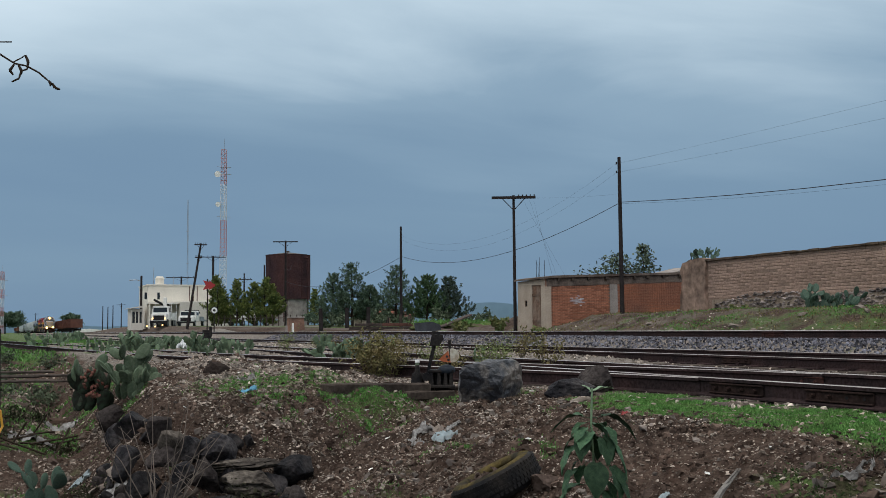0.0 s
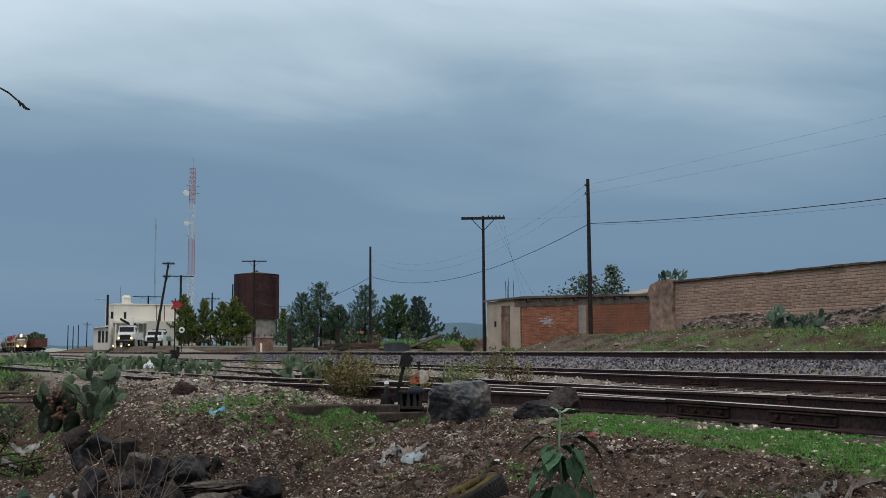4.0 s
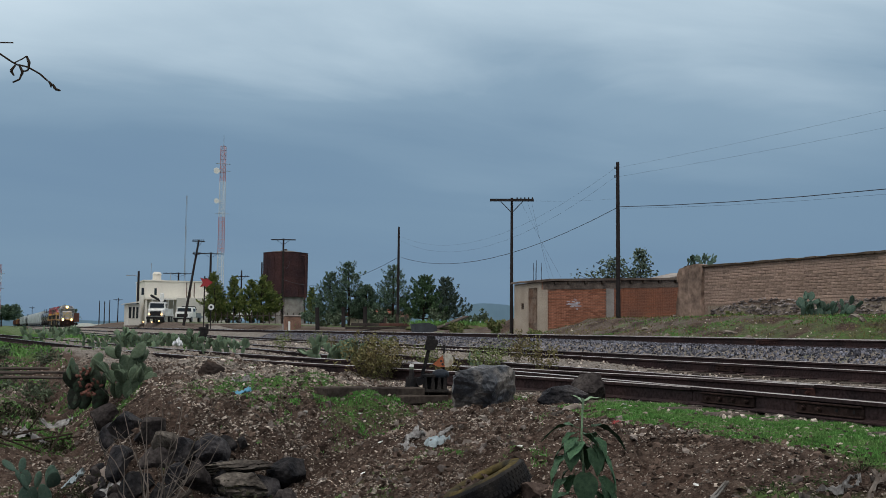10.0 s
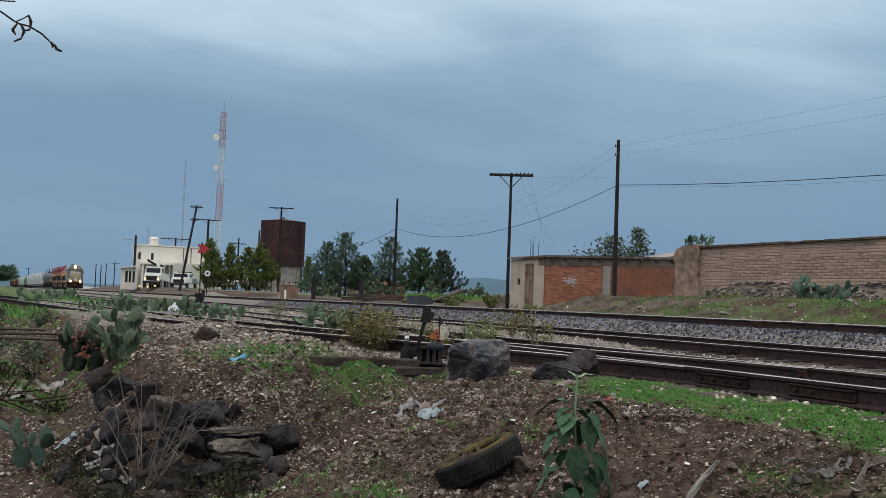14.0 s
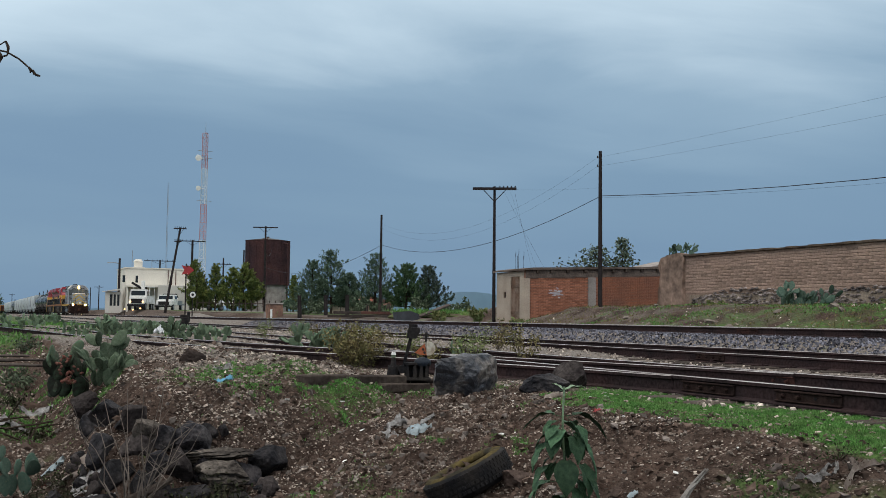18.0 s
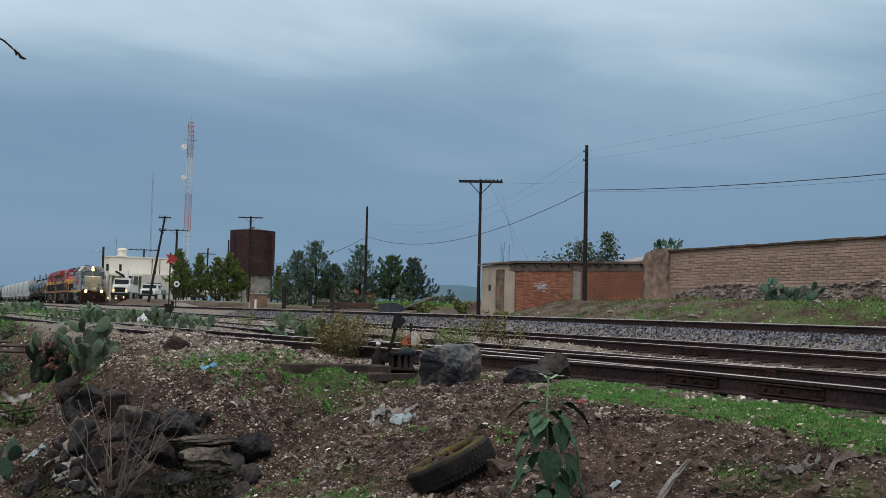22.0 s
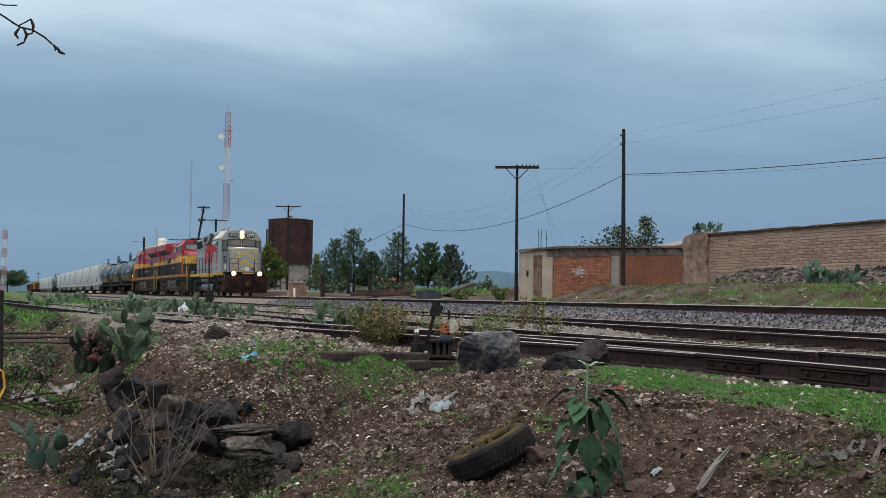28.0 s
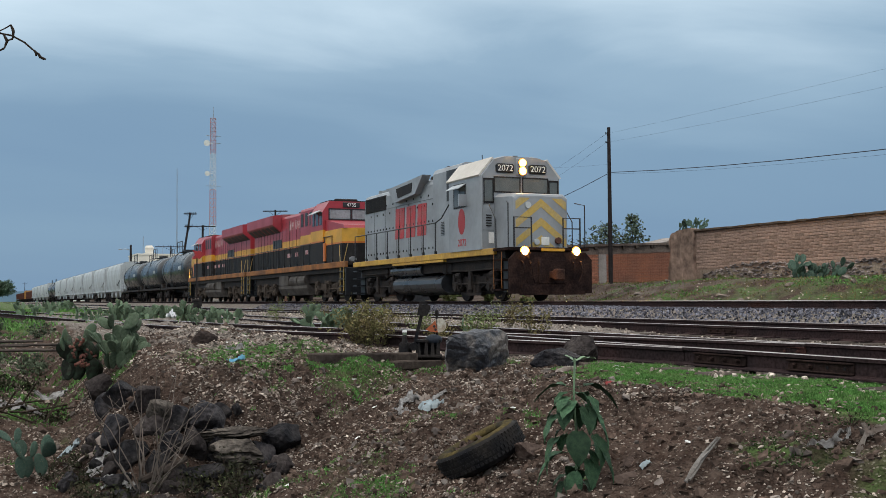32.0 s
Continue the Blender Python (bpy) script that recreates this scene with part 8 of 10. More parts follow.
# ---------------------------------------------------------------- big rocks
def rock(x, y, size, seed, label, sink=0.06, turn=0.0, material=None, z=None, rough=1.0, block=0.0, layers=0.0, faces=12, facet=False):
    """A broken stone: facets cut by planes, ledges and chips; it sits in the earth, or with its centre at z."""
    bm = fresh()
    bmesh.ops.create_icosphere(bm, subdivisions=4, radius=1.0)
    rnd = random.Random(seed)
    cuts = [(Vector((rnd.uniform(-1, 1), rnd.uniform(-1, 1), rnd.uniform(-0.7, 1))).normalized(), rnd.uniform(0.42, 0.78)) for _ in range(faces)]
    planes = [(Vector((rnd.gauss(0, 1), rnd.gauss(0, 1), rnd.gauss(0, 0.8))).normalized(), rnd.uniform(0.42, 0.8)) for _ in range(8)]
    off = Vector((seed * 3.7 % 91, seed * 1.3 % 57, seed * 2.1 % 77))
    rot = Euler((rnd.uniform(-0.15, 0.15), rnd.uniform(-0.15, 0.15), turn)).to_matrix()
    for v in bm.verts:
        p = v.co.copy()
        p *= (1 / max(abs(p.x), abs(p.y), abs(p.z))) ** block
        if facet:
            p = v.co * min([1.12] + [d / nrm.dot(v.co) for nrm, d in planes if nrm.dot(v.co) > 0.05])
        for nrm, d in () if facet else cuts:
            k = p.dot(nrm) - d * (1 + 0.45 * block)
            if k > 0:
                p -= nrm * k
        q = p * 1.7 + off
        ledge = math.floor(noise.noise(q) * 4.5) / 4.5
        chip = math.floor(noise.noise(q * 2.6) * 3.0) / 3.0
        p *= 1 + rough * (0.12 * ledge + 0.055 * chip + 0.05 * noise.noise(q * 4.3) + 0.03 * noise.noise(q * 9.0))
        if layers:
            band = 0.5 + 0.5 * math.sin(p.z * 9 * layers + 2.2 * noise.noise(q))
            p.x *= 1 - 0.16 * (band > 0.72)
            p.y *= 1 - 0.22 * (band > 0.72)
        v.co = rot @ Vector((p.x * size[0], p.y * size[1], p.z * size[2]))
    ob = part("rock", bm, material or STONE)
    zz = surf(x, y) + size[2] * 0.42 - sink if z is None else z
    ob.matrix_basis = pose(x, y, zz)
    return tagged(ob, label, "rock", "rocks")


rock(4.54, 9.38, (0.315, 0.25, 0.245), 107, "large blue-grey boulder with chipped faces and pale veins", 0, -0.42, mat_boulder, -0.57, 0.8, 0.85, 0, 6)
rock(5.22, 9.08, (0.29, 0.22, 0.13), 105, "flat dark boulder beside the rail", 0, 0.1, STONE, -0.635, 1.0, 0.2)
rock(5.64, 9.22, (0.30, 0.24, 0.205), 106, "dark rounded boulder beside the rail", 0, -0.5, mat_grey_rock, -0.565, 0.9, 0.15)
# the heap: place, height of the centre, width, height
heap_rocks = []
heap_rocks += [(1.17, 11.6, -0.93, 0.30, 0.27), (1.11, 10.2, -1.02, 0.26, 0.26), (1.18, 9.72, -0.86, 0.34, 0.24), (1.34, 9.32, -0.86, 0.32, 0.26), (1.54, 8.98, -1.05, 0.24, 0.27), (1.73, 9.0, -1.05, 0.36, 0.30), (1.63, 8.76, -1.21, 0.28, 0.30)]
heap_rocks += [(2.45, 8.84, -1.19, 0.42, 0.31), (1.48, 8.78, -1.22, 0.27, 0.23), (1.33, 9.12, -1.12, 0.32, 0.32), (1.03, 9.15, -1.14, 0.30, 0.29), (1.32, 8.66, -1.32, 0.27, 0.24), (1.41, 8.52, -1.45, 0.26, 0.18), (1.69, 8.55, -1.42, 0.37, 0.2)]
heap_rocks += [(2.17, 8.72, -1.30, 0.24, 0.28), (1.21, 9.54, -1.02, 0.24, 0.28), (1.82, 8.85, -1.28, 0.28, 0.31), (1.15, 8.82, -1.30, 0.27, 0.26), (1.75, 9.98, -0.94, 0.28, 0.20), (2.0, 8.82, -1.3, 0.3, 0.26), (1.5, 8.9, -1.25, 0.25, 0.25)]
for k, (x, y, zc, w, h) in enumerate(heap_rocks):
    rock(x, y, (w * 0.54, w * 0.46, h * 0.52), 120 + k, "dark angular volcanic rock in a heap", 0, k * 1.3, None if k % 3 else mat_grey_rock, zc, 0.6, 0, 0, 9, True)
rock(1.95, 8.78, (0.31, 0.2, 0.075), 150, "pale layered rock slab among dark stones", 0, -0.25, mat_pale_rock, -1.15, 0.8, 0.4, 2.0)
rock(1.97, 8.64, (0.30, 0.2, 0.13), 151, "pale weathered rock under a slab", 0, -0.2, mat_pale_rock, -1.29, 1.1, 0.2, 1.0)
rock(1.43, 9.06, (0.14, 0.1, 0.15), 152, "brown-grey slab leaning among dark stones", 0, 0.2, mat_pale_rock, -0.97, 0.7, 0.5)
rock(1.12, 9.0, (0.1, 0.08, 0.08), 153, "grey-brown stone at the foot of the heap", 0, 0.5, mat_grey_rock, -1.33, 1.0, 0.2)
rock(0.67, 8.85, (0.13, 0.1, 0.13), 154, "blue-black stone in the gully", 0, 0.9, None, -1.46, 1.0, 0.2)
jumble = random.Random(77)
for k in range(110):
    x = jumble.uniform(0.85, 2.3)
    y = jumble.uniform(7.95, 9.15) + 0.9 * max(0.0, 1.55 - x) * jumble.random()
    r = jumble.choice((0.035, 0.05, 0.065, 0.08, 0.11))
    rock(x, y, (r, r * jumble.uniform(0.6, 0.9), r * jumble.uniform(0.5, 0.85)), 220 + k, "small broken dark rock in the heap", 0.02, k, (None, mat_grey_rock, None, None)[k % 4], None, 0.6, 0, 0, 9, True)
log = thing("driftwood", pose(0, 0, 0), "weathered grey-brown root lying before rocks", "branch")
bm = fresh()
rod(bm, (1.16, 8.5, -1.44), (1.34, 8.5, -1.38), 0.03, 0.04, n=8)
rod(bm, (1.34, 8.5, -1.38), (1.54, 8.55, -1.29), 0.04, 0.022, n=8)
part("root", bm, TIMBER, log)
rock(2.35, 11.9, (0.15, 0.13, 0.14), 160, "dark brown stone on top of the spoil heap", 0.05, 0, mat("dark_brown_stone", (0.045, 0.034, 0.03), 0.95, vary=0.3, scale=4, fine=25, second=(0.025, 0.02, 0.018), bump=0.7, depth=0.03), facet=True)
rock(4.95, 8.35, (0.13, 0.08, 0.05), 161, "flat pale stone in the dirt", 0.01, 0.4, PALE_STONE)
for k, (x, y, r) in enumerate(((0.85, 9.2, 0.14), (0.95, 8.9, 0.1), (3.25, 6.1, 0.1), (3.65, 5.4, 0.09), (3.5, 5.25, 0.12), (2.9, 7.5, 0.06), (4.4, 6.4, 0.06), (4.0, 7.8, 0.07), (0.6, 11.6, 0.12), (0.5, 10.6, 0.1))):
    rock(x, y, (r, r * 0.75, r * 0.55), 170 + k, "grey-brown stone half sunk in dirt", 0.02, k, mat_brown_rock)
for k, (x, y) in enumerate(((20.4, 28.5), (20.9, 30.5), (22.6, 22.5), (21.8, 24.0), (22.1, 21.8), (20.8, 25.8), (23.0, 31.6), (20.1, 24.2))):
    rock(x, y, (0.2 + 0.05 * (k % 3), 0.15, 0.12), 190 + k, "pale stone on the grassy bank", 0.03, k, PALE_STONE)

# ---------------------------------------------------------------- timbers and switch stand
def timber(name, a, b, w, h, label, category="timber", material=None):
    a, b = Vector(a), Vector(b)
    d = b - a
    bm = fresh()
    box(bm, 0, d.length, -w / 2, w / 2, 0, h, 0.012)
    bmesh.ops.subdivide_edges(bm, edges=[e for e in bm.edges if e.calc_length() > 0.3], cuts=6)
    for v in bm.verts:
        v.co += Vector((0, noise.noise(v.co * 6 + a) * 0.012, noise.noise(v.co * 5 + a * 2) * 0.012))
    ob = part(name, bm, material or TIMBER)
    ob.matrix_basis = Matrix.Translation(a) @ d.to_track_quat("X", "Z").to_matrix().to_4x4()
    return tagged(ob, label, category)


timber("sleeper", (3.0, 9.94, -0.695), (4.2, 10.27, -0.735), 0.22, 0.14, "old dark timber sleeper lying in grass before a switch stand")
timber("sleeper", (3.86, 9.98, -0.75), (4.45, 10.14, -0.765), 0.12, 0.09, "short timber block before a switch stand")
timber("sleeper", (3.9, 10.72, -0.785), (5.8, 10.4, -0.785), 0.24, 0.12, "old timber sleeper under a switch stand")


def switch_stand():
    t = thing("switch_stand", pose(4.33, 10.50, -0.662, 0, 0, -23), "black cast-iron switch stand with a weighted lever and round target", "switch stand")
    bm = fresh()
    box(bm, -0.03, 0.29, -0.08, 0.08, 0, 0.03, 0.005)
    for x in (0.015, 0.095, 0.165, 0.225):
        prism(bm, [(x, 0.03), (x + 0.045, 0.03), (x + 0.036, 0.16), (x + 0.009, 0.16)], "y", -0.07, 0.07)
    box(bm, 0.0, 0.275, -0.06, 0.06, 0.16, 0.195, 0.008)
    box(bm, 0.005, 0.27, 0.02, 0.05, 0.03, 0.158)
    part("base_casting", bm, mat_cast_iron, t)
    bm = fresh()
    bmesh.ops.create_icosphere(bm, subdivisions=3, radius=0.1, matrix=Matrix.Translation((0.20, 0, 0.19)) @ Matrix.Diagonal((0.95, 0.8, 0.6, 1)))
    part("gear_cover", bm, mat_blue_iron, t, "blue-black rounded gear cover", True)
    bm = fresh()
    rod(bm, (0.235, 0, 0.22), (0.235, 0, 0.50), 0.014, n=8)
    rod(bm, (0.235, 0, 0.47), (0.235, 0, 0.51), 0.02, 0.016, n=8)
    part("spindle", bm, mat_cast_iron, t)
    bm = fresh()
    rod(bm, (0.262, -0.012, 0.345), (0.262, 0.0, 0.345), 0.076, n=24)
    part("target_disc", bm, mat_target_white, t, "weathered white target disc")
    bm = fresh()
    prism(bm, [(0.115, 0.30), (0.22, 0.40), (0.245, 0.27), (0.17, 0.275)], "y", -0.026, -0.016)
    tgt = part("target_flag", bm, mat_target_orange, t, "faded orange target flag")
    for x, z in ((0.205, 0.335), (0.22, 0.30)):
        bm = fresh()
        rod(bm, (x, -0.03, z), (x, -0.026, z), 0.014, n=8)
        part("bolt_hole", bm, BLACK, tgt)
    bm = fresh()
    prism(bm, [(-0.035, 0.1), (0.0, 0.1), (0.095, 0.48), (0.055, 0.48)], "y", -0.045, -0.015)
    rod(bm, (-0.02, -0.08, 0.12), (-0.02, 0.0, 0.12), 0.045, n=12)
    lever = part("lever", bm, mat_cast_iron, t, "slanting black lever")
    bm = fresh()
    prism(bm, [(0.02, 0.455), (0.125, 0.45), (0.168, 0.52), (0.165, 0.565), (0.045, 0.575)], "y", -0.08, 0.04)
    prism(bm, [(0.04, 0.577), (0.14, 0.568), (0.132, 0.602), (0.05, 0.608)], "y", -0.055, 0.02)
    part("weight", bm, mat_cast_iron, lever, "heavy black lever weight")
    bm = fresh()
    box(bm, -0.2, 0.0, -0.09, 0.07, 0.0, 0.02, 0.004)
    rod(bm, (-0.115, 0, 0.02), (-0.115, 0, 0.15), 0.075, 0.06, n=12)
    rod(bm, (-0.115, 0, 0.15), (-0.115, 0, 0.245), 0.035, 0.022, n=10)
    prism(bm, [(-0.19, 0.02), (-0.03, 0.02), (-0.05, 0.16), (-0.17, 0.16)], "y", -0.02, 0.02)
    part("crank_post", bm, mat_cast_iron, t)
    for pts, r in ((((0.27, 0.02, 0.08), (0.55, 0.05, 0.05), (0.9, 0.28, 0.06)), 0.018), (((0.45, 0.0, 0.11), (0.75, 0.1, 0.14), (0.86, 0.2, 0.08)), 0.015)):
        bm = fresh()
        path_rod(bm, pts, r)
        part("throw_rod", bm, RAIL, t, "rusty throw rod")
    return t


switch_stand()
cup = thing("plastic_bottle", pose(4.224, 10.545, -0.418), "small white-capped bottle standing on a cast post", "bottle")
bm = fresh()
rod(bm, (0, 0, 0), (0, 0, 0.028), 0.022, n=10)
part("bottle", bm, mat("green_plastic", (0.12, 0.16, 0.10), 0.5, vary=0.1, bump=0), cup)
bm = fresh()
rod(bm, (0, 0, 0.028), (0, 0, 0.056), 0.028, 0.02, n=10)
part("cap", bm, WHITE, cup)

# rail joints on the near and second tracks
def joint_bar(parent, x, y, z, side, material, label, bolted=4):
    bm = fresh()
    a, b = sorted((x + side * 0.014, x + side * 0.034))
    box(bm, a, b, y - 0.36, y + 0.36, z - 0.135, z - 0.05, 0.006)
    c, d = sorted((x + side * 0.014, x + side * 0.052))
    box(bm, c, d, y - 0.36, y + 0.36, z - 0.062, z - 0.046, 0.004)
    box(bm, c, d, y - 0.36, y + 0.36, z - 0.142, z - 0.128, 0.004)
    ob = part("joint_bar", bm, material, parent, label)
    face = b if side > 0 else a
    for k in range(4):
        bm = fresh()
        yy = y + 0.27 - k * 0.18
        if k < bolted:
            rod(bm, (face, yy, z - 0.095), (face + side * 0.012, yy, z - 0.095), 0.022, n=10)
            rod(bm, (face + side * 0.012, yy, z - 0.095), (face + side * 0.034, yy, z - 0.095), 0.017, n=6)
            part("bolt", bm, material, ob)
        else:
            rod(bm, (face, yy, z - 0.095), (face + side * 0.003, yy, z - 0.095), 0.014, n=10)
            part("bolt_hole", bm, mat_cast_iron, ob, "empty black bolt hole")


JOINT_DARK = mat("dark_greasy_joint", (0.040, 0.025, 0.022), 0.85, vary=0.35, scale=4.0, fine=30, second=(0.02, 0.014, 0.013), bump=0.4)
for tr, x, z, ys, m, bolted in ((near_track, TRACK_D - 0.755, RAIL_D, (6.43,), JOINT_DARK, 2), (near_track, TRACK_D - 0.755, RAIL_D, (7.67, 12.2), JOINT_DARK, 4), (near_track, TRACK_D + 0.755, RAIL_D, (8.56, 11.4), JOINT, 4), (second_track, TRACK_B - 0.755, RAIL_B, (13.95, 24.0), JOINT_DARK, 4), (main_track, TRACK_A - 0.755, RAIL_A, (19.0, 30.9), JOINT, 4)):
    for y in ys:
        joint_bar(tr, x, y, z, -1, m, "bolted rusty joint bar" if m is JOINT else "dark greasy joint bar", bolted)
# sleepers under the tracks: ends show along the rails
tie_bm = fresh()
box(tie_bm, -1.25, 1.25, -0.11, 0.11, -0.16, 0.0, 0.015)
tie = mesh_of("sleeper", tie_bm, TIE)
rt = random.Random(4)
for tr, cx_, z, y0, y1, step, off in ((main_track, TRACK_A, RAIL_A - 0.178, 10, 60, 0.6, 0), (second_track, TRACK_B, RAIL_B - 0.178, 8, 50, 0.62, 0), (near_track, TRACK_D, RAIL_D - 0.182, 3, 30, 0.62, 0), (branch_track, None, RAIL_D - 0.186, 17, 40, 0.62, 0)):
    y = y0
    while y < y1:
        xx = track_c(y) if cx_ is None else cx_
        piece("sleeper", tie, tr, pose(xx + rt.uniform(-0.05, 0.05), y, z, 0, 0, rt.uniform(-1.5, 1.5)))
        y += step + rt.uniform(-0.04, 0.04)
spike_bm = fresh()
box(spike_bm, -0.09, 0.09, -0.07, 0.07, 0, 0.022)
box(spike_bm, -0.085, -0.05, -0.02, 0.02, 0.022, 0.06)
plate = mesh_of("tie_plate", spike_bm, RAIL)
for tr, x, z, y0, y1 in ((main_track, TRACK_A - 0.755, RAIL_A, 12, 40), (second_track, TRACK_B - 0.755, RAIL_B, 9, 30)):
    y = y0
    while y < y1:
        piece("tie_plate", plate, tr, pose(x - 0.05, y, z - 0.176))
        y += 0.6

# ---------------------------------------------------------------- tyre, stick, rags and litter
def tyre():
    t = thing("tyre", pose(3.17, 6.5, surf(3.17, 6.5) + 0.03) @ pose(0, 0, 0, 0, 0, -25) @ pose(0, 0, 0, -0.8, -27, 0), "worn black tyre half buried in dirt, yellow dust on its rim", "tyre")
    bm = fresh()
    prof = [(0.185, -0.065), (0.20, -0.09), (0.25, -0.10), (0.285, -0.085), (0.305, -0.05), (0.308, 0.05), (0.288, 0.085), (0.25, 0.10), (0.20, 0.09), (0.185, 0.065), (0.20, 0.05), (0.25, 0.07), (0.275, 0.0), (0.25, -0.07), (0.20, -0.05)]
    n = 48
    rings = [[bm.verts.new((math.cos(k * math.tau / n) * r, math.sin(k * math.tau / n) * r, z)) for r, z in prof] for k in range(n)]
    for k in range(n):
        a, b = rings[k], rings[(k + 1) % n]
        for q in range(len(prof)):
            f = bm.faces.new((a[q], b[q], b[(q + 1) % len(prof)], a[(q + 1) % len(prof)]))
            f.material_index = 1 if 6 <= q <= 9 else 0
    body = part("carcass", bm, (mat_rubber, mat_dusty_rubber), t, "", True)
    bm = fresh()
    for k in range(60):
        a = k * math.tau / 60
        for z in (-0.06, -0.025, 0.012, 0.045):
            box(bm, 0.302, 0.313, -0.011, 0.011, z, z + 0.022, m=pose(0, 0, 0, 0, 0, math.degrees(a) + z * 60))
    tagged(part("tread", bm, mat_rubber, body), kind="stuff")
    return t


tyre()
fill = scatter(140, 2.95, 3.35, 6.3, 6.7, lambda x, y, g: 1.0 if math.hypot(x - 3.14, y - 6.5) < 0.19 else 0.0, 0.06)
stones("tyre_filling", fill, rng.uniform(0.01, 0.035, len(fill)), rng, mat_brown_rock, "earth and chips lying inside the tyre")
rock(3.42, 6.2, (0.22, 0.13, 0.10), 211, "brown slab of earth beside the tyre", 0.03, 0.4, mat_brown_rock)

stick = thing("dead_branch", pose(0, 0, 0), "split grey bleached dead branch lying on the slope", "branch")
foot, tip = Vector((3.47, 4.62, surf(3.47, 4.62) + 0.02)), Vector((4.0, 5.0, surf(4.0, 5.0) + 0.03))
across = (tip - foot).cross(Vector((0, 0, 1))).normalized()
for k, (reach, wide, fat) in enumerate(((1.0, 0.0, 0.011), (0.86, 0.014, 0.009), (0.93, -0.013, 0.009), (0.6, 0.004, 0.012))):
    bm = fresh()
    way = []
    for q in range(9):
        u = q / 8 * reach
        way.append(foot.lerp(tip, u) + across * (wide * (1.15 - u) + 0.009 * math.sin(u * 7 + k)) + Vector((0, 0, 0.012 * math.sin(u * 5 + 2 * k))))
    path_rod(bm, way, fat * 0.75)
    part("strand", bm, mat_bleached_wood, stick)


def rag(x, y, w, d, seed, label, material, lift=0.05, category="litter", crumple=0.1):
    """A crumpled sheet of cloth or plastic film draped on the ground."""
    bm = fresh()
    n = 22
    grid = [[None] * n for _ in range(n)]
    o = Vector((seed * 1.7, seed * 0.9, seed))
    for i in range(n):
        for j in range(n):
            u, v = i / (n - 1) - 0.5, j / (n - 1) - 0.5
            p = Vector((u, v, 0))
            px = (u + 0.18 * noise.noise(p * 3 + o)) * w
            py = (v + 0.18 * noise.noise(p * 3 - o)) * d
            fold = abs(noise.noise(Vector((u * 2.2, v * 6.0, seed)))) * crumple * 0.8 + abs(noise.noise(Vector((u * 5, v * 11, seed)))) * crumple * 0.35
            grid[i][j] = bm.verts.new((px, py, surf(x + px, y + py) - surf(x, y) + 0.01 + fold))
    for i in range(n - 1):
        for j in range(n - 1):
            if min(i, j, n - 2 - i, n - 2 - j) > 4.5 * noise.noise(Vector((i * 0.22, j * 0.22, seed * 3))) + 3.0 * noise.noise(Vector((i * 0.1, j * 0.6, seed))) + 0.6:
                bm.faces.new((grid[i][j], grid[i + 1][j], grid[i + 1][j + 1], grid[i][j + 1]))
    bmesh.ops.delete(bm, geom=[v for v in bm.verts if not v.link_faces], context="VERTS")
    ob = part("rag", bm, material, None, "", True)
    ob.matrix_basis = pose(x, y, surf(x, y))
    return tagged(ob, label, category, "litter")


rag(3.66, 8.68, 0.12, 0.2, 4, "torn grey plastic strip in the dirt", mat_film_cream, crumple=0.07)
rag(3.78, 8.62, 0.16, 0.08, 6, "torn grey-white plastic strip in the dirt", mat_film, crumple=0.06)
rag(3.42, 8.52, 0.1, 0.14, 9, "pale scrap of plastic in the dirt", mat_film, crumple=0.06)
rag(3.50, 8.70, 0.2, 0.14, 3, "torn grey-white plastic sheet in the dirt", mat_film)
rag(3.62, 8.44, 0.2, 0.16, 5, "crumpled blue-grey plastic film", mat_film_blue)
rag(0.95, 8.95, 0.26, 0.2, 11, "muddy crumpled plastic sheet in the gully", mat_film, crumple=0.06)
rag(1.0, 8.56, 0.26, 0.16, 12, "dirty white plastic bag in the gully", mat_film, crumple=0.08)
rag(0.64, 9.5, 0.07, 0.06, 28, "small red wrapper in the gully", mat("dull_red_film", (0.3, 0.03, 0.025), 0.5, vary=0.15, scale=8, fine=40, bump=0.2), crumple=0.03)


def strip(way, width, seed, material, parent):
    """A twisted ribbon of torn cloth along a line over the ground, with folds across it."""
    bm = fresh()
    steps, cross = 8 * (len(way) - 1), 5
    rows_ = []
    for q in range(steps + 1):
        u = q / 8
        k = min(int(u), len(way) - 2)
        a, b = Vector(way[k]), Vector(way[k + 1])
        c, d = a.lerp(b, u - k), (b - a).normalized()
        side = Vector((-d.y, d.x))
        w = width * (0.75 + 0.6 * noise.noise(Vector((u * 1.7, seed, 1)))) * (0.55 + 0.45 * math.sin(math.pi * q / steps))
        row = []
        for v in range(cross):
            o = v / (cross - 1) - 0.5
            p = c + side * (o * w + 0.012 * noise.noise(Vector((u * 3.1, seed, 6))))
            fold = abs(noise.noise(Vector((u * 2.2, o * 3, seed)))) * 0.05 + (0.012 if v % 2 else 0.0)
            row.append(bm.verts.new((p.x, p.y, surf(p.x, p.y) + 0.008 + fold)))
        rows_.append(row)
    for a, b in zip(rows_, rows_[1:]):
        for v in range(cross - 1):
            bm.faces.new((a[v], a[v + 1], b[v + 1], b[v]))
    bmesh.ops.solidify(bm, geom=bm.faces[:], thickness=0.002)
    return part("strip", bm, material, parent, "", True)


cloth = thing("rag", pose(0, 0, 0), "torn looped strip of grey cloth on bare earth", "rag")
strip([(4.08, 4.36), (4.22, 4.38), (4.34, 4.42), (4.44, 4.44)], 0.045, 31, mat_film, cloth)
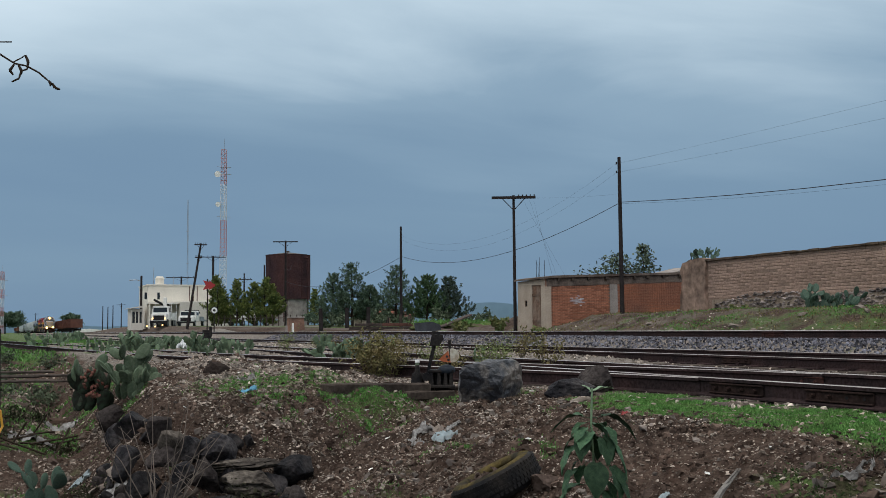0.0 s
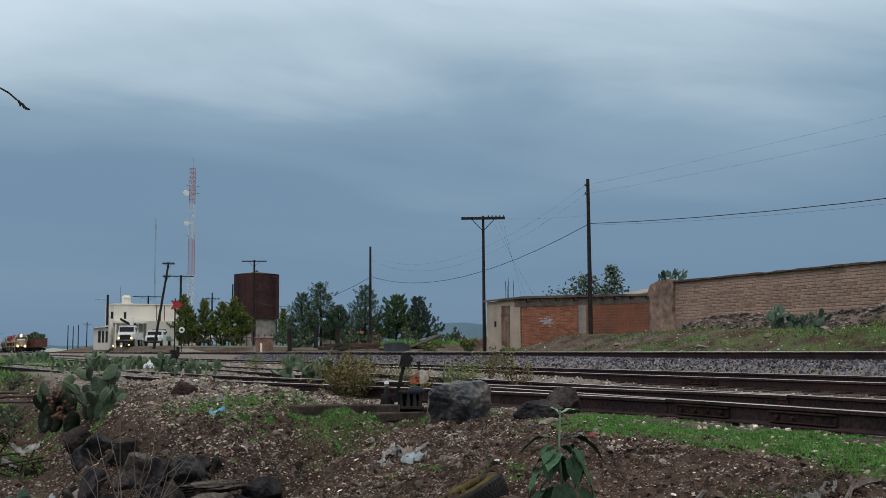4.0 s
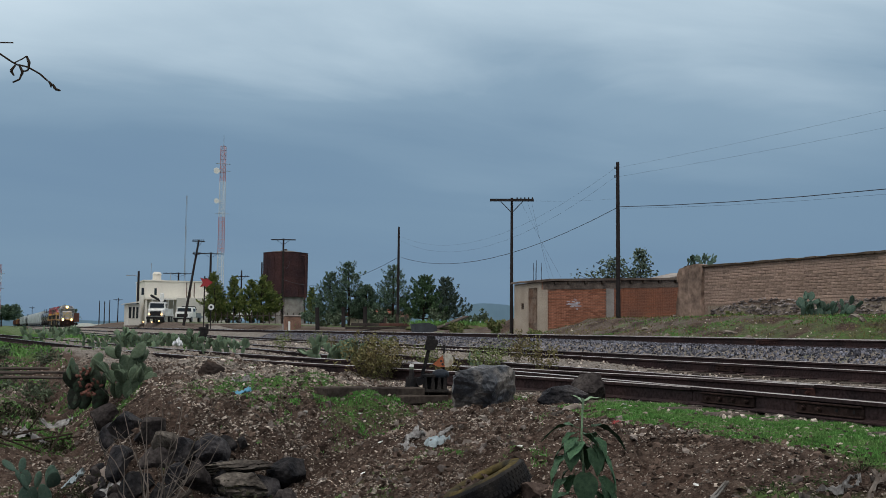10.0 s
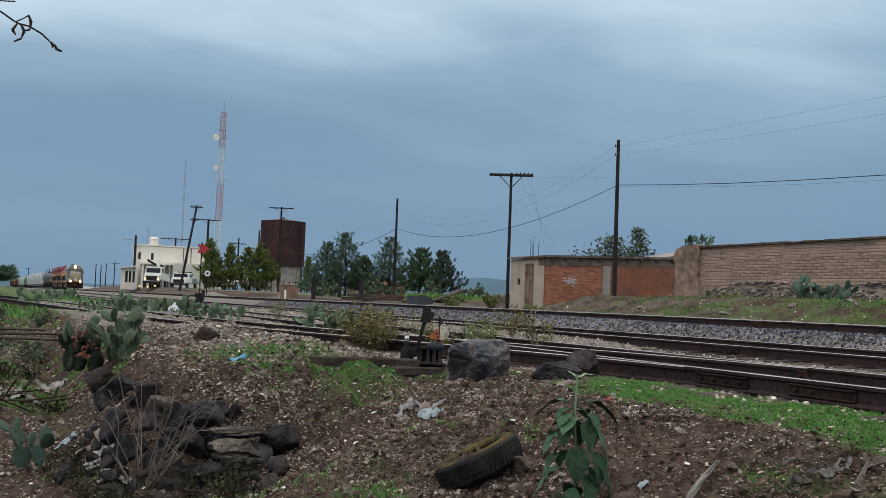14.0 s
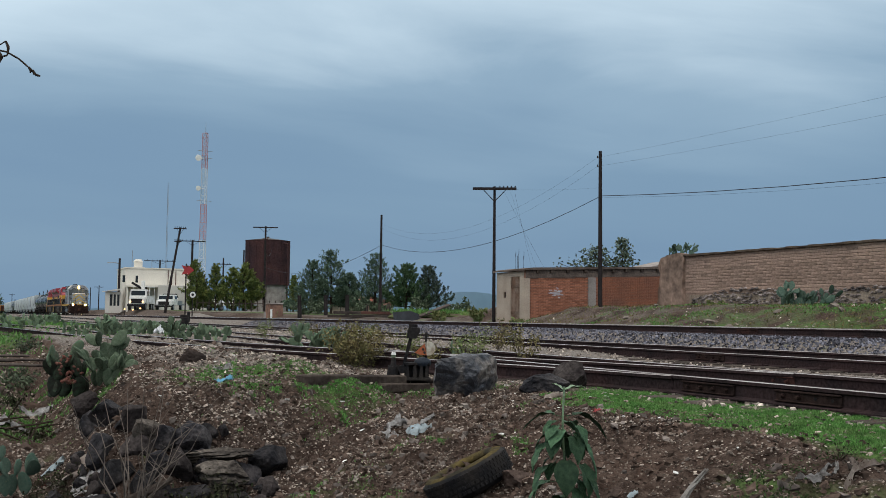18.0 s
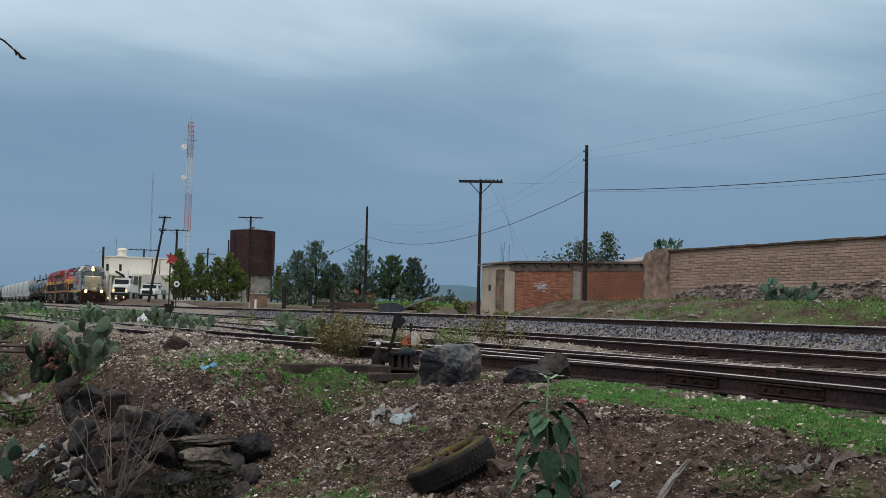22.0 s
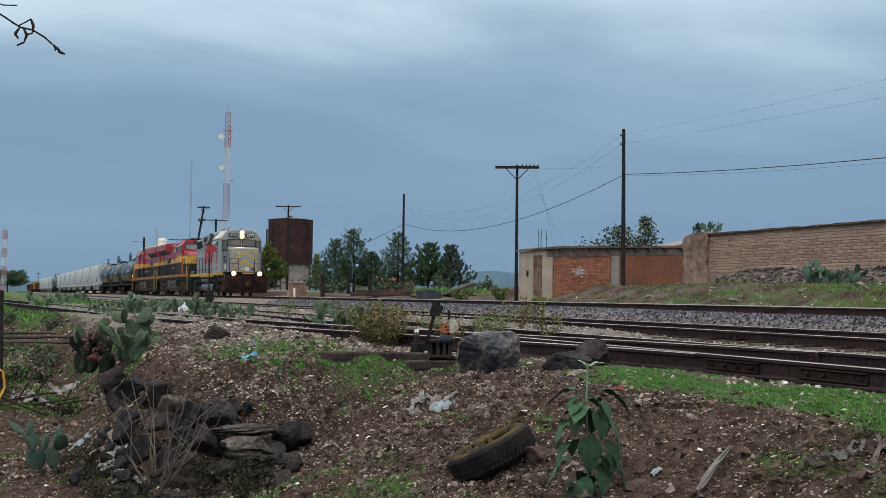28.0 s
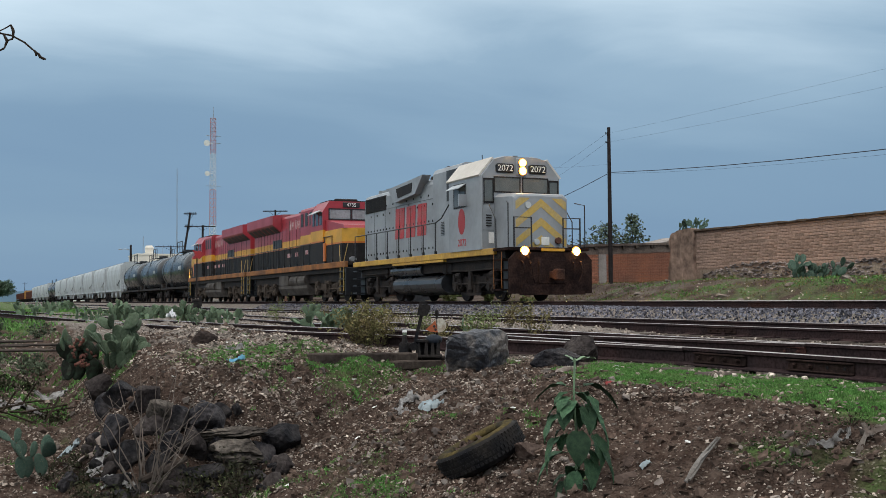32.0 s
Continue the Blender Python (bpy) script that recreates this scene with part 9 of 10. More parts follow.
strip([(4.44, 4.44), (4.36, 4.34), (4.26, 4.29), (4.17, 4.28)], 0.035, 32, mat_film, cloth)
strip([(4.12, 4.33), (4.16, 4.25)], 0.06, 33, mat_film, cloth)
cloth = thing("rag", pose(0, 0, 0), "forked dirty cream rag on bare earth", "rag")
strip([(4.15, 4.1), (4.27, 4.15), (4.37, 4.19), (4.5, 4.25)], 0.05, 34, mat_film_cream, cloth)
strip([(4.37, 4.19), (4.44, 4.31), (4.5, 4.38)], 0.04, 35, mat_film_cream, cloth)
strip([(4.33, 4.17), (4.42, 4.1), (4.5, 4.06)], 0.035, 36, mat_film_cream, cloth)
rag(0.86, 9.2, 0.3, 0.2, 13, "muddy grey sacking beside rocks", mat_film_cream)
rag(0.36, 12.7, 0.34, 0.3, 14, "dirty white plastic bag by the wall of weeds", mat_film)
rag(0.6, 12.6, 0.25, 0.2, 15, "torn white plastic scrap", mat_film)
rag(0.78, 10.4, 0.18, 0.14, 16, "pale blue plastic scrap on the slope", mat_film_blue)
rag(2.28, 10.05, 0.16, 0.1, 17, "bright blue plastic scrap", mat("blue_film", (0.08, 0.28, 0.42), 0.5, vary=0.15, scale=8, fine=40, bump=0.2))
rag(2.42, 10.75, 0.18, 0.12, 18, "white plastic scrap on the spoil heap", mat_film)
rag(4.96, 30.3, 0.3, 0.24, 19, "white plastic bag caught on prickly pears", mat("clean_white_film", (0.62, 0.64, 0.66), 0.5, vary=0.1, scale=8, fine=30, bump=0.2), crumple=0.42)
rag(0.85, 14.5, 0.4, 0.2, 24, "white plastic scraps by a cactus", mat_film)
rag(3.63, 5.22, 0.07, 0.05, 20, "small pale blue wrapper", mat_film_blue, crumple=0.03)
rag(4.6, 7.1, 0.07, 0.04, 21, "small red wrapper in the dirt", mat("red_film", (0.26, 0.02, 0.02), 0.5, vary=0.15, scale=8, fine=40, bump=0.2), crumple=0.03)
rag(0.63, 8.85, 0.06, 0.05, 22, "small red bottle cap", mat("red_cap", (0.4, 0.03, 0.025), 0.5, vary=0.15, bump=0.1), crumple=0.06)
lit = scatter(80, 0.2, 5.8, 3.6, 13, lambda x, y, g: 0.8, 0.012)
stones("litter_chips", lit, rng.uniform(0.012, 0.035, len(lit)), rng, WHITE, "scattered white paper and plastic scraps", 0.25)

# ---------------------------------------------------------------- broad-leaved plant
def leaf_mesh(name, material, droop):
    bm = fresh()
    rows_ = []
    n = 9
    for i in range(n):
        u = i / (n - 1)
        w = 0.62 * math.sin(math.pi * min(1, u * 0.93 + 0.07)) ** 0.75 * (1.15 - 0.45 * u)
        z = -droop * u * u + 0.10 * u
        rows_.append([bm.verts.new((s * w * 0.5, u, z + abs(s) * 0.16 * w + 0.035 * math.sin(u * 13 + s * 4))) for s in (-1, -0.5, 0, 0.5, 1)])
    for a, b in zip(rows_, rows_[1:]):
        for k in range(4):
            bm.faces.new((a[k], a[k + 1], b[k + 1], b[k]))
    rod(bm, (0, -0.3, 0.0), (0, 0.02, 0.0), 0.012, n=5)
    return mesh_of(name, bm, material, True)


def tobacco():
    z0 = surf(3.26, 5.39)
    t = thing("wild_tobacco", pose(3.26, 5.39, z0), "broad-leaved green weed with drooping leaves in stony dirt", "plant")
    bm = fresh()
    path_rod(bm, [(0, 0, -0.03), (0.01, 0.01, 0.35), (-0.01, 0, 0.63), (0.0, 0, 0.84)], 0.0065)
    part("stem", bm, mat_leaf_pale, t)
    kinds = [leaf_mesh("leaf", mat_leaf_green, 0.45), leaf_mesh("leaf", mat_leaf_green, 0.9), leaf_mesh("leaf", mat_leaf_pale, 0.2)]
    view = -30
    leaves = [(0.71, 15, 0.12, 12, 2, 0.01), (0.71, 165, 0.07, 35, 2, 0.01), (0.58, 165, 0.17, 12, 1, 0.06), (0.58, 20, 0.20, 5, 1, 0.06), (0.54, 70, 0.14, -5, 0, 0.05), (0.55, 205, 0.11, -20, 0, 0.05), (0.53, 330, 0.13, -40, 0, 0.08)]
    leaves += [(0.50, 240, 0.17, -42, 0, 0.06), (0.48, 305, 0.16, -50, 0, 0.08), (0.44, 195, 0.19, -40, 0, 0.09), (0.36, 275, 0.20, -58, 0, 0.09), (0.45, 350, 0.20, -22, 1, 0.07), (0.34, 325, 0.19, -55, 0, 0.12), (0.32, 200, 0.18, -30, 1, 0.10)]
    leaves += [(0.28, 345, 0.20, -22, 1, 0.10), (0.22, 310, 0.17, -60, 0, 0.10), (0.24, 185, 0.19, -12, 1, 0.08), (0.13, 258, 0.16, -45, 0, 0.04), (0.10, 205, 0.16, -28, 1, 0.05), (0.10, 325, 0.16, -25, 1, 0.05), (0.16, 100, 0.16, -5, 1, 0.05)]
    wild = random.Random(15)
    leaves += [(wild.uniform(0.12, 0.56), wild.uniform(0, 360), wild.uniform(0.09, 0.17), wild.uniform(-65, -15), wild.choice((0, 0, 1)), wild.uniform(0.04, 0.1)) for _ in range(14)]
    for h, az, size, tilt, kind, stalk in leaves:
        piece("leaf", kinds[kind], t, pose(0.0, 0.0, h * 1.16) @ pose(0, 0, 0, 0, 0, az + view - 90) @ pose(0, stalk, 0, tilt, 0, 0) @ Matrix.Diagonal((size * (1.0 if kind == 1 else 1.22), size, size, 1)))
    return t


tobacco()


def twig_bush(x, y, z, h, spread, count, seed, label, material, leaves=0, leaf_mat=None, leaf_size=0.03):
    r_ = random.Random(seed)
    t = thing("bush", pose(x, y, z), label, "bush")
    bm = fresh()
    tips = []
    for k in range(count):
        a = r_.uniform(0, math.tau)
        q = Vector((math.cos(a) * r_.uniform(0, 0.12) * spread, math.sin(a) * r_.uniform(0, 0.12) * spread, -0.02))
        d = Vector((math.cos(a) * spread * r_.uniform(0.2, 1.0), math.sin(a) * spread * r_.uniform(0.2, 1.0), h * r_.uniform(0.45, 1.05)))
        rad = 0.0085 if leaves == 0 else 0.004
        for s in range(3):
            e = q + d / 3 + Vector((r_.uniform(-1, 1), r_.uniform(-1, 1), r_.uniform(-0.4, 0.4))) * 0.1 * h
            rod(bm, q, e, rad, rad * 0.7, n=4, cap=False)
            tips.append(e.copy())
            if s and r_.random() < 0.8:
                f = e + Vector((r_.uniform(-1, 1), r_.uniform(-1, 1), r_.uniform(0.1, 1))) * 0.22 * h
                rod(bm, e, f, rad * 0.6, rad * 0.3, n=4, cap=False)
                tips += [f, e.lerp(f, 0.5)]
            q, rad = e, rad * 0.7
    part("brushwood", bm, material, t)
    if leaves:
        g = np.random.default_rng(seed)
        pts = np.array([tuple(p) for p in tips])
        leaves = int(leaves * 1.6)
        pick = pts[g.integers(0, len(pts), leaves)] + g.normal(0, 0.04 * max(1, h * 1.4), (leaves, 3))
        pick[:, 2] = np.abs(pick[:, 2])
        v, f = leaf_cloud(pick, leaf_size * 0.72, g, long=2.3)
        soup("foliage", v, f, leaf_mat, t)
    return t


twig_bush(1.22, 8.46, surf(1.22, 8.46) - 0.03, 0.98, 0.62, 20, 301, "bare grey-brown twiggy bush before dark rocks", mat("bare_grey_twig", (0.15, 0.125, 0.108), 0.9, vary=0.25, scale=5, fine=30, bump=0.2))
twig_bush(4.62, 13.0, surf(4.62, 13.0), 0.52, 0.42, 46, 302, "dry yellow-green bushy weed beside the track", mat_twig, 1500, mat_dry_leaf, 0.03)
twig_bush(4.95, 13.3, surf(4.95, 13.3), 0.40, 0.30, 30, 309, "dry brownish weed beside the track", mat_twig, 500, mat_dry_leaf, 0.025)
for k, (x, y, h, s, n) in enumerate(((7.4, 13.4, 0.55, 0.2, 350), (7.0, 14.6, 0.42, 0.18, 200), (6.5, 13.3, 0.42, 0.16, 160), (6.0, 13.6, 0.36, 0.25, 260), (6.9, 16.5, 0.4, 0.3, 240), (8.3, 16.6, 0.5, 0.2, 240), (9.5, 18.2, 0.6, 0.25, 300), (6.4, 24.2, 0.5, 0.2, 220), (7.6, 25.5, 0.5, 0.22, 220), (8.5, 27, 0.4, 0.2, 160),
                                        (5.5, 15.4, 0.3, 0.2, 140), (9.0, 24, 0.35, 0.2, 160), (8.0, 20.5, 0.35, 0.25, 160), (1.75, 8.2, 0.16, 0.1, 40))):
    twig_bush(x, y, surf(x, y), h, s, 16, 310 + k, "slender yellow-green weed between the tracks", mat_twig, n, mat_weed_leaf if k % 3 else mat_dry_leaf, 0.03)
for k, (x, y, h, s, n) in enumerate(((20.7, 41.6, 0.62, 0.42, 800), (21.4, 39.4, 0.2, 0.4, 200), (20.2, 44.5, 0.5, 0.5, 350), (24.8, 30.5, 0.16, 0.4, 120), (24.6, 22.2, 0.2, 0.4, 120))):
    twig_bush(x, y, surf(x, y), h, s, 14, 340 + k, "leafy green weed at the foot of the house and wall", mat_twig, n, mat_weed_leaf, 0.09)
for k, (x, y) in enumerate(((0.1, 18.0), (0.7, 19.5), (-0.4, 17.5), (0.2, 21.6), (1.0, 20.5), (0.3, 26.0), (1.2, 25.0), (-0.6, 25))):
    twig_bush(x, y, surf(x, y), 0.28 + 0.06 * (k % 3), 0.3, 22, 360 + k, "tangled dark weeds in the hollow", mat_twig, 160, mat_scrub, 0.05)

dark_weeds = random.Random(88)
for k in range(5):
    x, y = dark_weeds.uniform(-0.5, 0.7), dark_weeds.uniform(12.0, 15.5)
    twig_bush(x, y, surf(x, y), dark_weeds.uniform(0.10, 0.22), 0.3, 26, 380 + k, "tangled dark brush and dead stems by the lane", BARK, 120, mat_dark_weed, 0.035)

for k in range(6):
    x, y = dark_weeds.uniform(0.75, 1.95), dark_weeds.uniform(7.75, 8.15)
    twig_bush(x, y, surf(x, y), dark_weeds.uniform(0.12, 0.26), 0.2, 24, 395 + k, "dead brown grass and stems before dark rocks", BARK, 130, mat_dark_weed, 0.025)
# dead stems and roots, multiplied and kept dark to stand for the gully's shade
for k in range(9):
    x, y = dark_weeds.uniform(0.5, 1.2), dark_weeds.uniform(8.3, 9.9)
    twig_bush(x, y, surf(x, y), dark_weeds.uniform(0.06, 0.14), 0.2, 22, 740 + k, "dead brown stems and roots in the gully", BARK, 60, mat_dark_weed, 0.02)
verge_weeds = random.Random(91)
for k, (x, y) in enumerate(((3.82, 4.46), (3.93, 4.24), (4.02, 4.66), (4.3, 4.52), (4.52, 4.5))):
    twig_bush(x, y, surf(x, y), verge_weeds.uniform(0.03, 0.06), 0.1, 14, 720 + k, "low dark green weed on bare earth", BARK, 55, mat_low_weed, 0.014)

# ---------------------------------------------------------------- prickly pears along the tracks
pear(4.6, 32.0, surf(4.6, 32.0), 2.0, 0.66, 130, 401, "broad green prickly pear clump between tracks", size=0.22)
pear(3.9, 30.5, surf(3.9, 30.5), 1.0, 0.62, 60, 402, "green prickly pear clump beside the siding", size=0.21)
pear(5.4, 27.5, surf(5.4, 27.5), 1.3, 0.55, 85, 403, "green prickly pear clump beside the siding", size=0.20)
pear(4.9, 23.5, surf(4.9, 23.5), 0.9, 0.2, 26, 404, "low green prickly pear by the rails", size=0.18)
pear(2.75, 30.5, surf(2.75, 30.5), 0.6, 0.32, 26, 405, "small green prickly pear by the rails", size=0.2)
pear(6.0, 18.6, surf(6.0, 18.6), 0.8, 0.55, 54, 406, "rounded green prickly pear between tracks", size=0.22)
pear(6.3, 18.2, surf(6.3, 18.2), 0.4, 0.3, 7, 410, "small green prickly pear between tracks", size=0.17)
pear(7.4, 15.6, surf(7.4, 15.6), 0.25, 0.3, 5, 407, "few upright prickly pear pads between tracks", size=0.22)
for k in range(8):
    x, y = 2.0 + 0.5 * k + 0.3 * math.sin(k * 5), 44 + 5 * k
    pear(x, y, surf(x, y), 1.5, 0.4, 12, 420 + k, "low prickly pear clump along the field edge", size=0.3)
# the large one on the heap, with ripe fruit and dead pads
pear(1.48, 12.0, -0.74, 0.3, 0.7, 40, 411, "grey-green prickly pear on the spoil heap", PADS_GREY, size=0.185)
pear(1.56, 12.1, -0.70, 0.16, 0.95, 26, 418, "tall grey-green prickly pear with upright arms", PADS_GREY, size=0.2)
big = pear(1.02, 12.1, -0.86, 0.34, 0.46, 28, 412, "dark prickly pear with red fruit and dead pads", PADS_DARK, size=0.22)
piece("pad", PADS[0], big, pose(0.03, -0.05, 0.42, 10, 35, 20) @ Matrix.Diagonal((0.2, 0.2, 0.2, 1)))
piece("pad", PADS[1 % len(PADS)], big, pose(-0.14, -0.05, 0.36, 0, -25, 65) @ Matrix.Diagonal((0.2, 0.2, 0.2, 1)))
piece("pad", PADS[0], big, pose(-0.17, -0.04, 0.30, 0, -40, 70) @ Matrix.Diagonal((0.19, 0.19, 0.19, 1)))
fr_bm = fresh()
bmesh.ops.create_icosphere(fr_bm, subdivisions=1, radius=0.017)
for v in fr_bm.verts:
    v.co.z *= 1.7
fruit = mesh_of("fruit", fr_bm, mat("pear_fruit", (0.15, 0.04, 0.032), 0.6, vary=0.3, scale=8, fine=30, second=(0.11, 0.06, 0.045), bump=0.1, per_piece=0.3), True)
rf = random.Random(9)
for k in range(34):
    piece("fruit", fruit, big, pose(rf.gauss(-0.02, 0.07), rf.uniform(-0.24, -0.12), rf.uniform(0.12, 0.42), rf.uniform(-60, 60), rf.uniform(-60, 60), 0))
pear(0.40, 9.2, surf(0.40, 9.2) + 0.05, 0.10, 0.46, 12, 416, "upright dark prickly pear at the edge of the lane", PADS_BLUE, size=0.19)

# ---------------------------------------------------------------- odds and ends on the left
for k in range(5):
    timber("old_beam", (-2.6, 15.9 + 0.05 * k, -0.71 + 0.045 * (k // 2) + 0.01 * k), (1.05 - 0.2 * (k % 3), 16.15 + 0.06 * k, -0.75 + 0.045 * (k // 2) + 0.01 * k), 0.16, 0.035, "thin weathered board stacked in the hollow", "board", material=TIE)
for x in (-2.0,):
    timber("board_prop", (x, 16.05, surf(x, 16.05) - 0.05), (x + 0.02, 16.05, -0.735), 0.14, 0.14, "dark block under stacked boards", "block", material=POLE)
bm = fresh()
lump(bm, (0, 0, 0), (2.0, 0.45, 0.42), 611, sub=4, rough=0.9, flat=0.5)
bank_ob = part("mound", bm, DIRT, None, "", True)
bank_ob.matrix_basis = pose(-1.0, 16.6, -1.2)
tagged(bank_ob, "low bank of brown earth under stacked boards", "mound")
post = thing("fence_post", pose(0.09, 12.95, surf(0.09, 12.95)), "dark weathered wooden fence post", "post")
bm = fresh()
rod(bm, (0, 0, -0.2), (-0.02, 0, 1.12), 0.035, 0.03, n=8)
part("post", bm, POLE, post)
hose = thing("hose", pose(0.08, 11.0, surf(0.08, 11.0) + 0.03), "bent yellow plastic pipe in the weeds", "pipe")
bm = fresh()
path_rod(bm, [(-0.4, 0, 0.62), (-0.08, 0, 0.66), (0.02, 0, 0.6), (0.04, 0, 0.45), (0.0, -0.03, 0.36), (-0.08, -0.03, 0.2), (-0.2, 0, -0.05)], 0.011)
part("pipe", bm, YELLOW, hose)
for k in range(26):
    a = Vector((-0.7 + 0.055 * k, 11.6 + 1.3 * ((k * 0.618) % 1), 0))
    a.z = surf(a.x, a.y) + 0.02
    timber("loose_stick", a, a + Vector((0.5 - 0.35 * (k % 4), 0.3 * math.cos(k), 0.25 if k % 2 else 0.05)), 0.024, 0.02, "dark dead stick in a brush heap", "stick", BARK)

# overhanging twig of a tree beside the lane
TX, TY = -3.2, 9.0
twig = thing("overhanging_tree", pose(TX, TY, surf(TX, TY)), "bare tree by the lane with a dry overhanging twig", "tree")
zb = -surf(TX, TY)
bm = fresh()
rod(bm, (0, 0, -0.2), (0.1, 0, 2.3), 0.16, 0.11, n=10)
rod(bm, (0.1, 0, 2.3), (0.3, -0.1, 4.6), 0.11, 0.04, n=8)
rod(bm, (0.1, 0, 2.3), (2.3, -0.2, zb + 2.45), 0.05, 0.02, n=8)
part("trunk", bm, BARK, twig)


def spot(x, y):
    """A place eight metres out, right and up from the lane's axis."""
    return Vector((x - TX, 8.7 - TY, y + 0.1 + zb))


bm = fresh()
path_rod(bm, [(2.3, -0.2, zb + 2.45), spot(-0.35, 2.2), spot(0.0, 2.03), spot(0.09, 1.975), spot(0.13, 1.955), spot(0.21, 1.945), spot(0.30, 1.90), spot(0.36, 1.85)], 0.007)
path_rod(bm, [spot(0.11, 1.965), spot(0.17, 2.005), spot(0.20, 2.03)], 0.005)
path_rod(bm, [spot(-0.35, 2.2), spot(0.0, 2.115), spot(0.10, 2.125)], 0.005)
path_rod(bm, [spot(0.36, 1.85), spot(0.41, 1.81), spot(0.445, 1.775)], 0.005)
part("twig", bm, BARK, twig, "thin dry twig")
for k, pts in enumerate((((0.20, 2.03), (0.22, 1.98), (0.215, 1.92), (0.18, 1.905)), ((0.15, 1.95), (0.175, 1.90), (0.155, 1.84), (0.105, 1.81)), ((0.12, 1.95), (0.09, 1.90), (0.115, 1.865)), ((0.37, 1.845), (0.39, 1.82), (0.385, 1.80)), ((0.40, 1.825), (0.42, 1.79), (0.46, 1.78)))):
    bm = fresh()
    p = [spot(*q) for q in pts]
    for i, (a, b) in enumerate(zip(p, p[1:])):
        rod(bm, a, b, 0.012 if i == 1 else 0.008, 0.013 if i == 0 else 0.006, n=6)
    part("dry_leaf", bm, BARK, twig, "curled dark dry leaf")


# ---------------------------------------------------------------- signal, fence posts and stacks by the main line
def point_indicator():
    t = thing("point_indicator", pose(9.05, 48.3, land1(9.05, 48.3) - 0.03), "switch indicator with a red double-pointed vane and white ring target", "railway signal")
    bm = fresh()
    rod(bm, (0, 0, 0), (0, 0, 2.95), 0.03, n=8)
    part("mast", bm, POLE, t)
    bm = fresh()
    box(bm, -0.16, 0.16, -0.14, 0.14, 0.0, 0.5, 0.02)
    box(bm, -0.2, 0.14, -0.12, 0.12, 0.5, 0.62, 0.02)
    box(bm, 0.1, 0.22, -0.1, 0.1, 0.3, 0.75, 0.02)
    part("stand", bm, mat_cast_iron, t)
    bm = fresh()
    outline = [(-0.22, 2.88), (0.06, 2.80), (0.07, 2.88), (0.36, 2.66), (0.07, 2.42), (0.06, 2.50), (-0.22, 2.43), (-0.09, 2.655)]
    prism(bm, outline, "y", -0.045, -0.03)
    vane = part("vane", bm, SIGN_RED, t, "red double-pointed vane")
    return t


def ring_sign(x, y, zc, r):
    """A round trackside board on a post: white ring, dark rim and centre."""
    t = thing("track_sign", pose(x, y, 0), "round white trackside sign with a dark centre on a thin post", "sign")
    bm = fresh()
    rod(bm, (0, 0, land1(x, y) - 0.2), (0, 0, zc), 0.05, n=8)
    part("post", bm, POLE, t)
    for name, rad, dy, m in (("rim", r, -0.06, BLACK), ("ring", r * 0.82, -0.066, WHITE), ("centre", r * 0.36, -0.072, BLACK)):
        bm = fresh()
        rod(bm, (0, dy, zc), (0, -0.03, zc), rad, n=24)
        part(name, bm, m, t)
    return t


ring_sign(18.85, 97.2, 1.88, 0.33)
point_indicator()
for k, (x, y, h) in enumerate(((20.25, 67.6, 1.5), (21.9, 67.1, 1.35), (23.3, 66.8, 1.4), (25.3, 66.0, 0.9), (25.9, 66.0, 0.85))):
    p = thing("fence_post", pose(x, y, land1(x, y)), "thick dark wooden post standing in rough ground" if k < 3 else "short grey wooden post standing in rough ground", "post", "fence posts")
    bm = fresh()
    rod(bm, (0, 0, -0.3), (0.03 * k - 0.05, 0, h), 0.15 if k < 3 else 0.12, 0.13 if k < 3 else 0.1, n=9)
    part("post", bm, POLE if k < 3 else TIMBER, p)
for k in range(12):
    x, y = 27 + 3.6 * k, 84 - 1.2 * k
    p = thing("fence_post", pose(x, y, land1(x, y)), "thin grey wooden fence post", "post", "fence posts")
    bm = fresh()
    rod(bm, (0, 0, -0.2), (0, 0, 0.9), 0.05, n=6)
    part("post", bm, TIMBER, p)
pillar = thing("brick_pillar", pose(20.1, 73.5, land1(20.1, 73.5) - 0.1), "low orange brick box with a rough top", "pillar")
bm = fresh()
prism(bm, [(-0.55, 0), (0.55, 0), (0.48, 1.05), (-0.48, 1.05)], "y", -0.5, 0.5)
part("body", bm, mat("dull_brick", (0.26, 0.15, 0.11), 0.95, vary=0.3, scale=2, fine=16, second=(0.15, 0.095, 0.075), bump=0.6), pillar)
bm = fresh()
box(bm, -0.53, 0.53, -0.55, 0.55, 1.05, 1.15, 0.03)
part("cap", bm, CONCRETE, pillar)
for x, h, m, lab in ((19.35, 0.75, WHITE, "short white marker post by the main track"), (18.9, 0.6, CONCRETE, "short grey concrete post by the main track")):
    p = thing("marker_post", pose(x, 71.5, land1(x, 71.5)), lab, "post")
    bm = fresh()
    rod(bm, (0, 0, -0.1), (0, 0, h), 0.09, 0.07, n=8)
    part("post", bm, m, p)
for k, (z, y, x0, x1) in enumerate(((0.0, 0, 19.2, 23.6), (0.0, 0.4, 19.4, 24.0), (0.2, 0.1, 19.6, 22.8), (0.2, 0.5, 20.0, 23.8), (0.0, -0.9, 20.4, 24.8), (0.2, -0.8, 21.0, 24.2))):
    timber("stacked_sleeper", (x0, 58.5 + y, land1(22, 58) - 0.06 + z), (x1, 57.0 + y, land1(22, 57) - 0.06 + z), 0.3, 0.17, "old red-brown sleepers stacked beyond the main track", material=mat_rust_wagon if k % 2 else TIE)
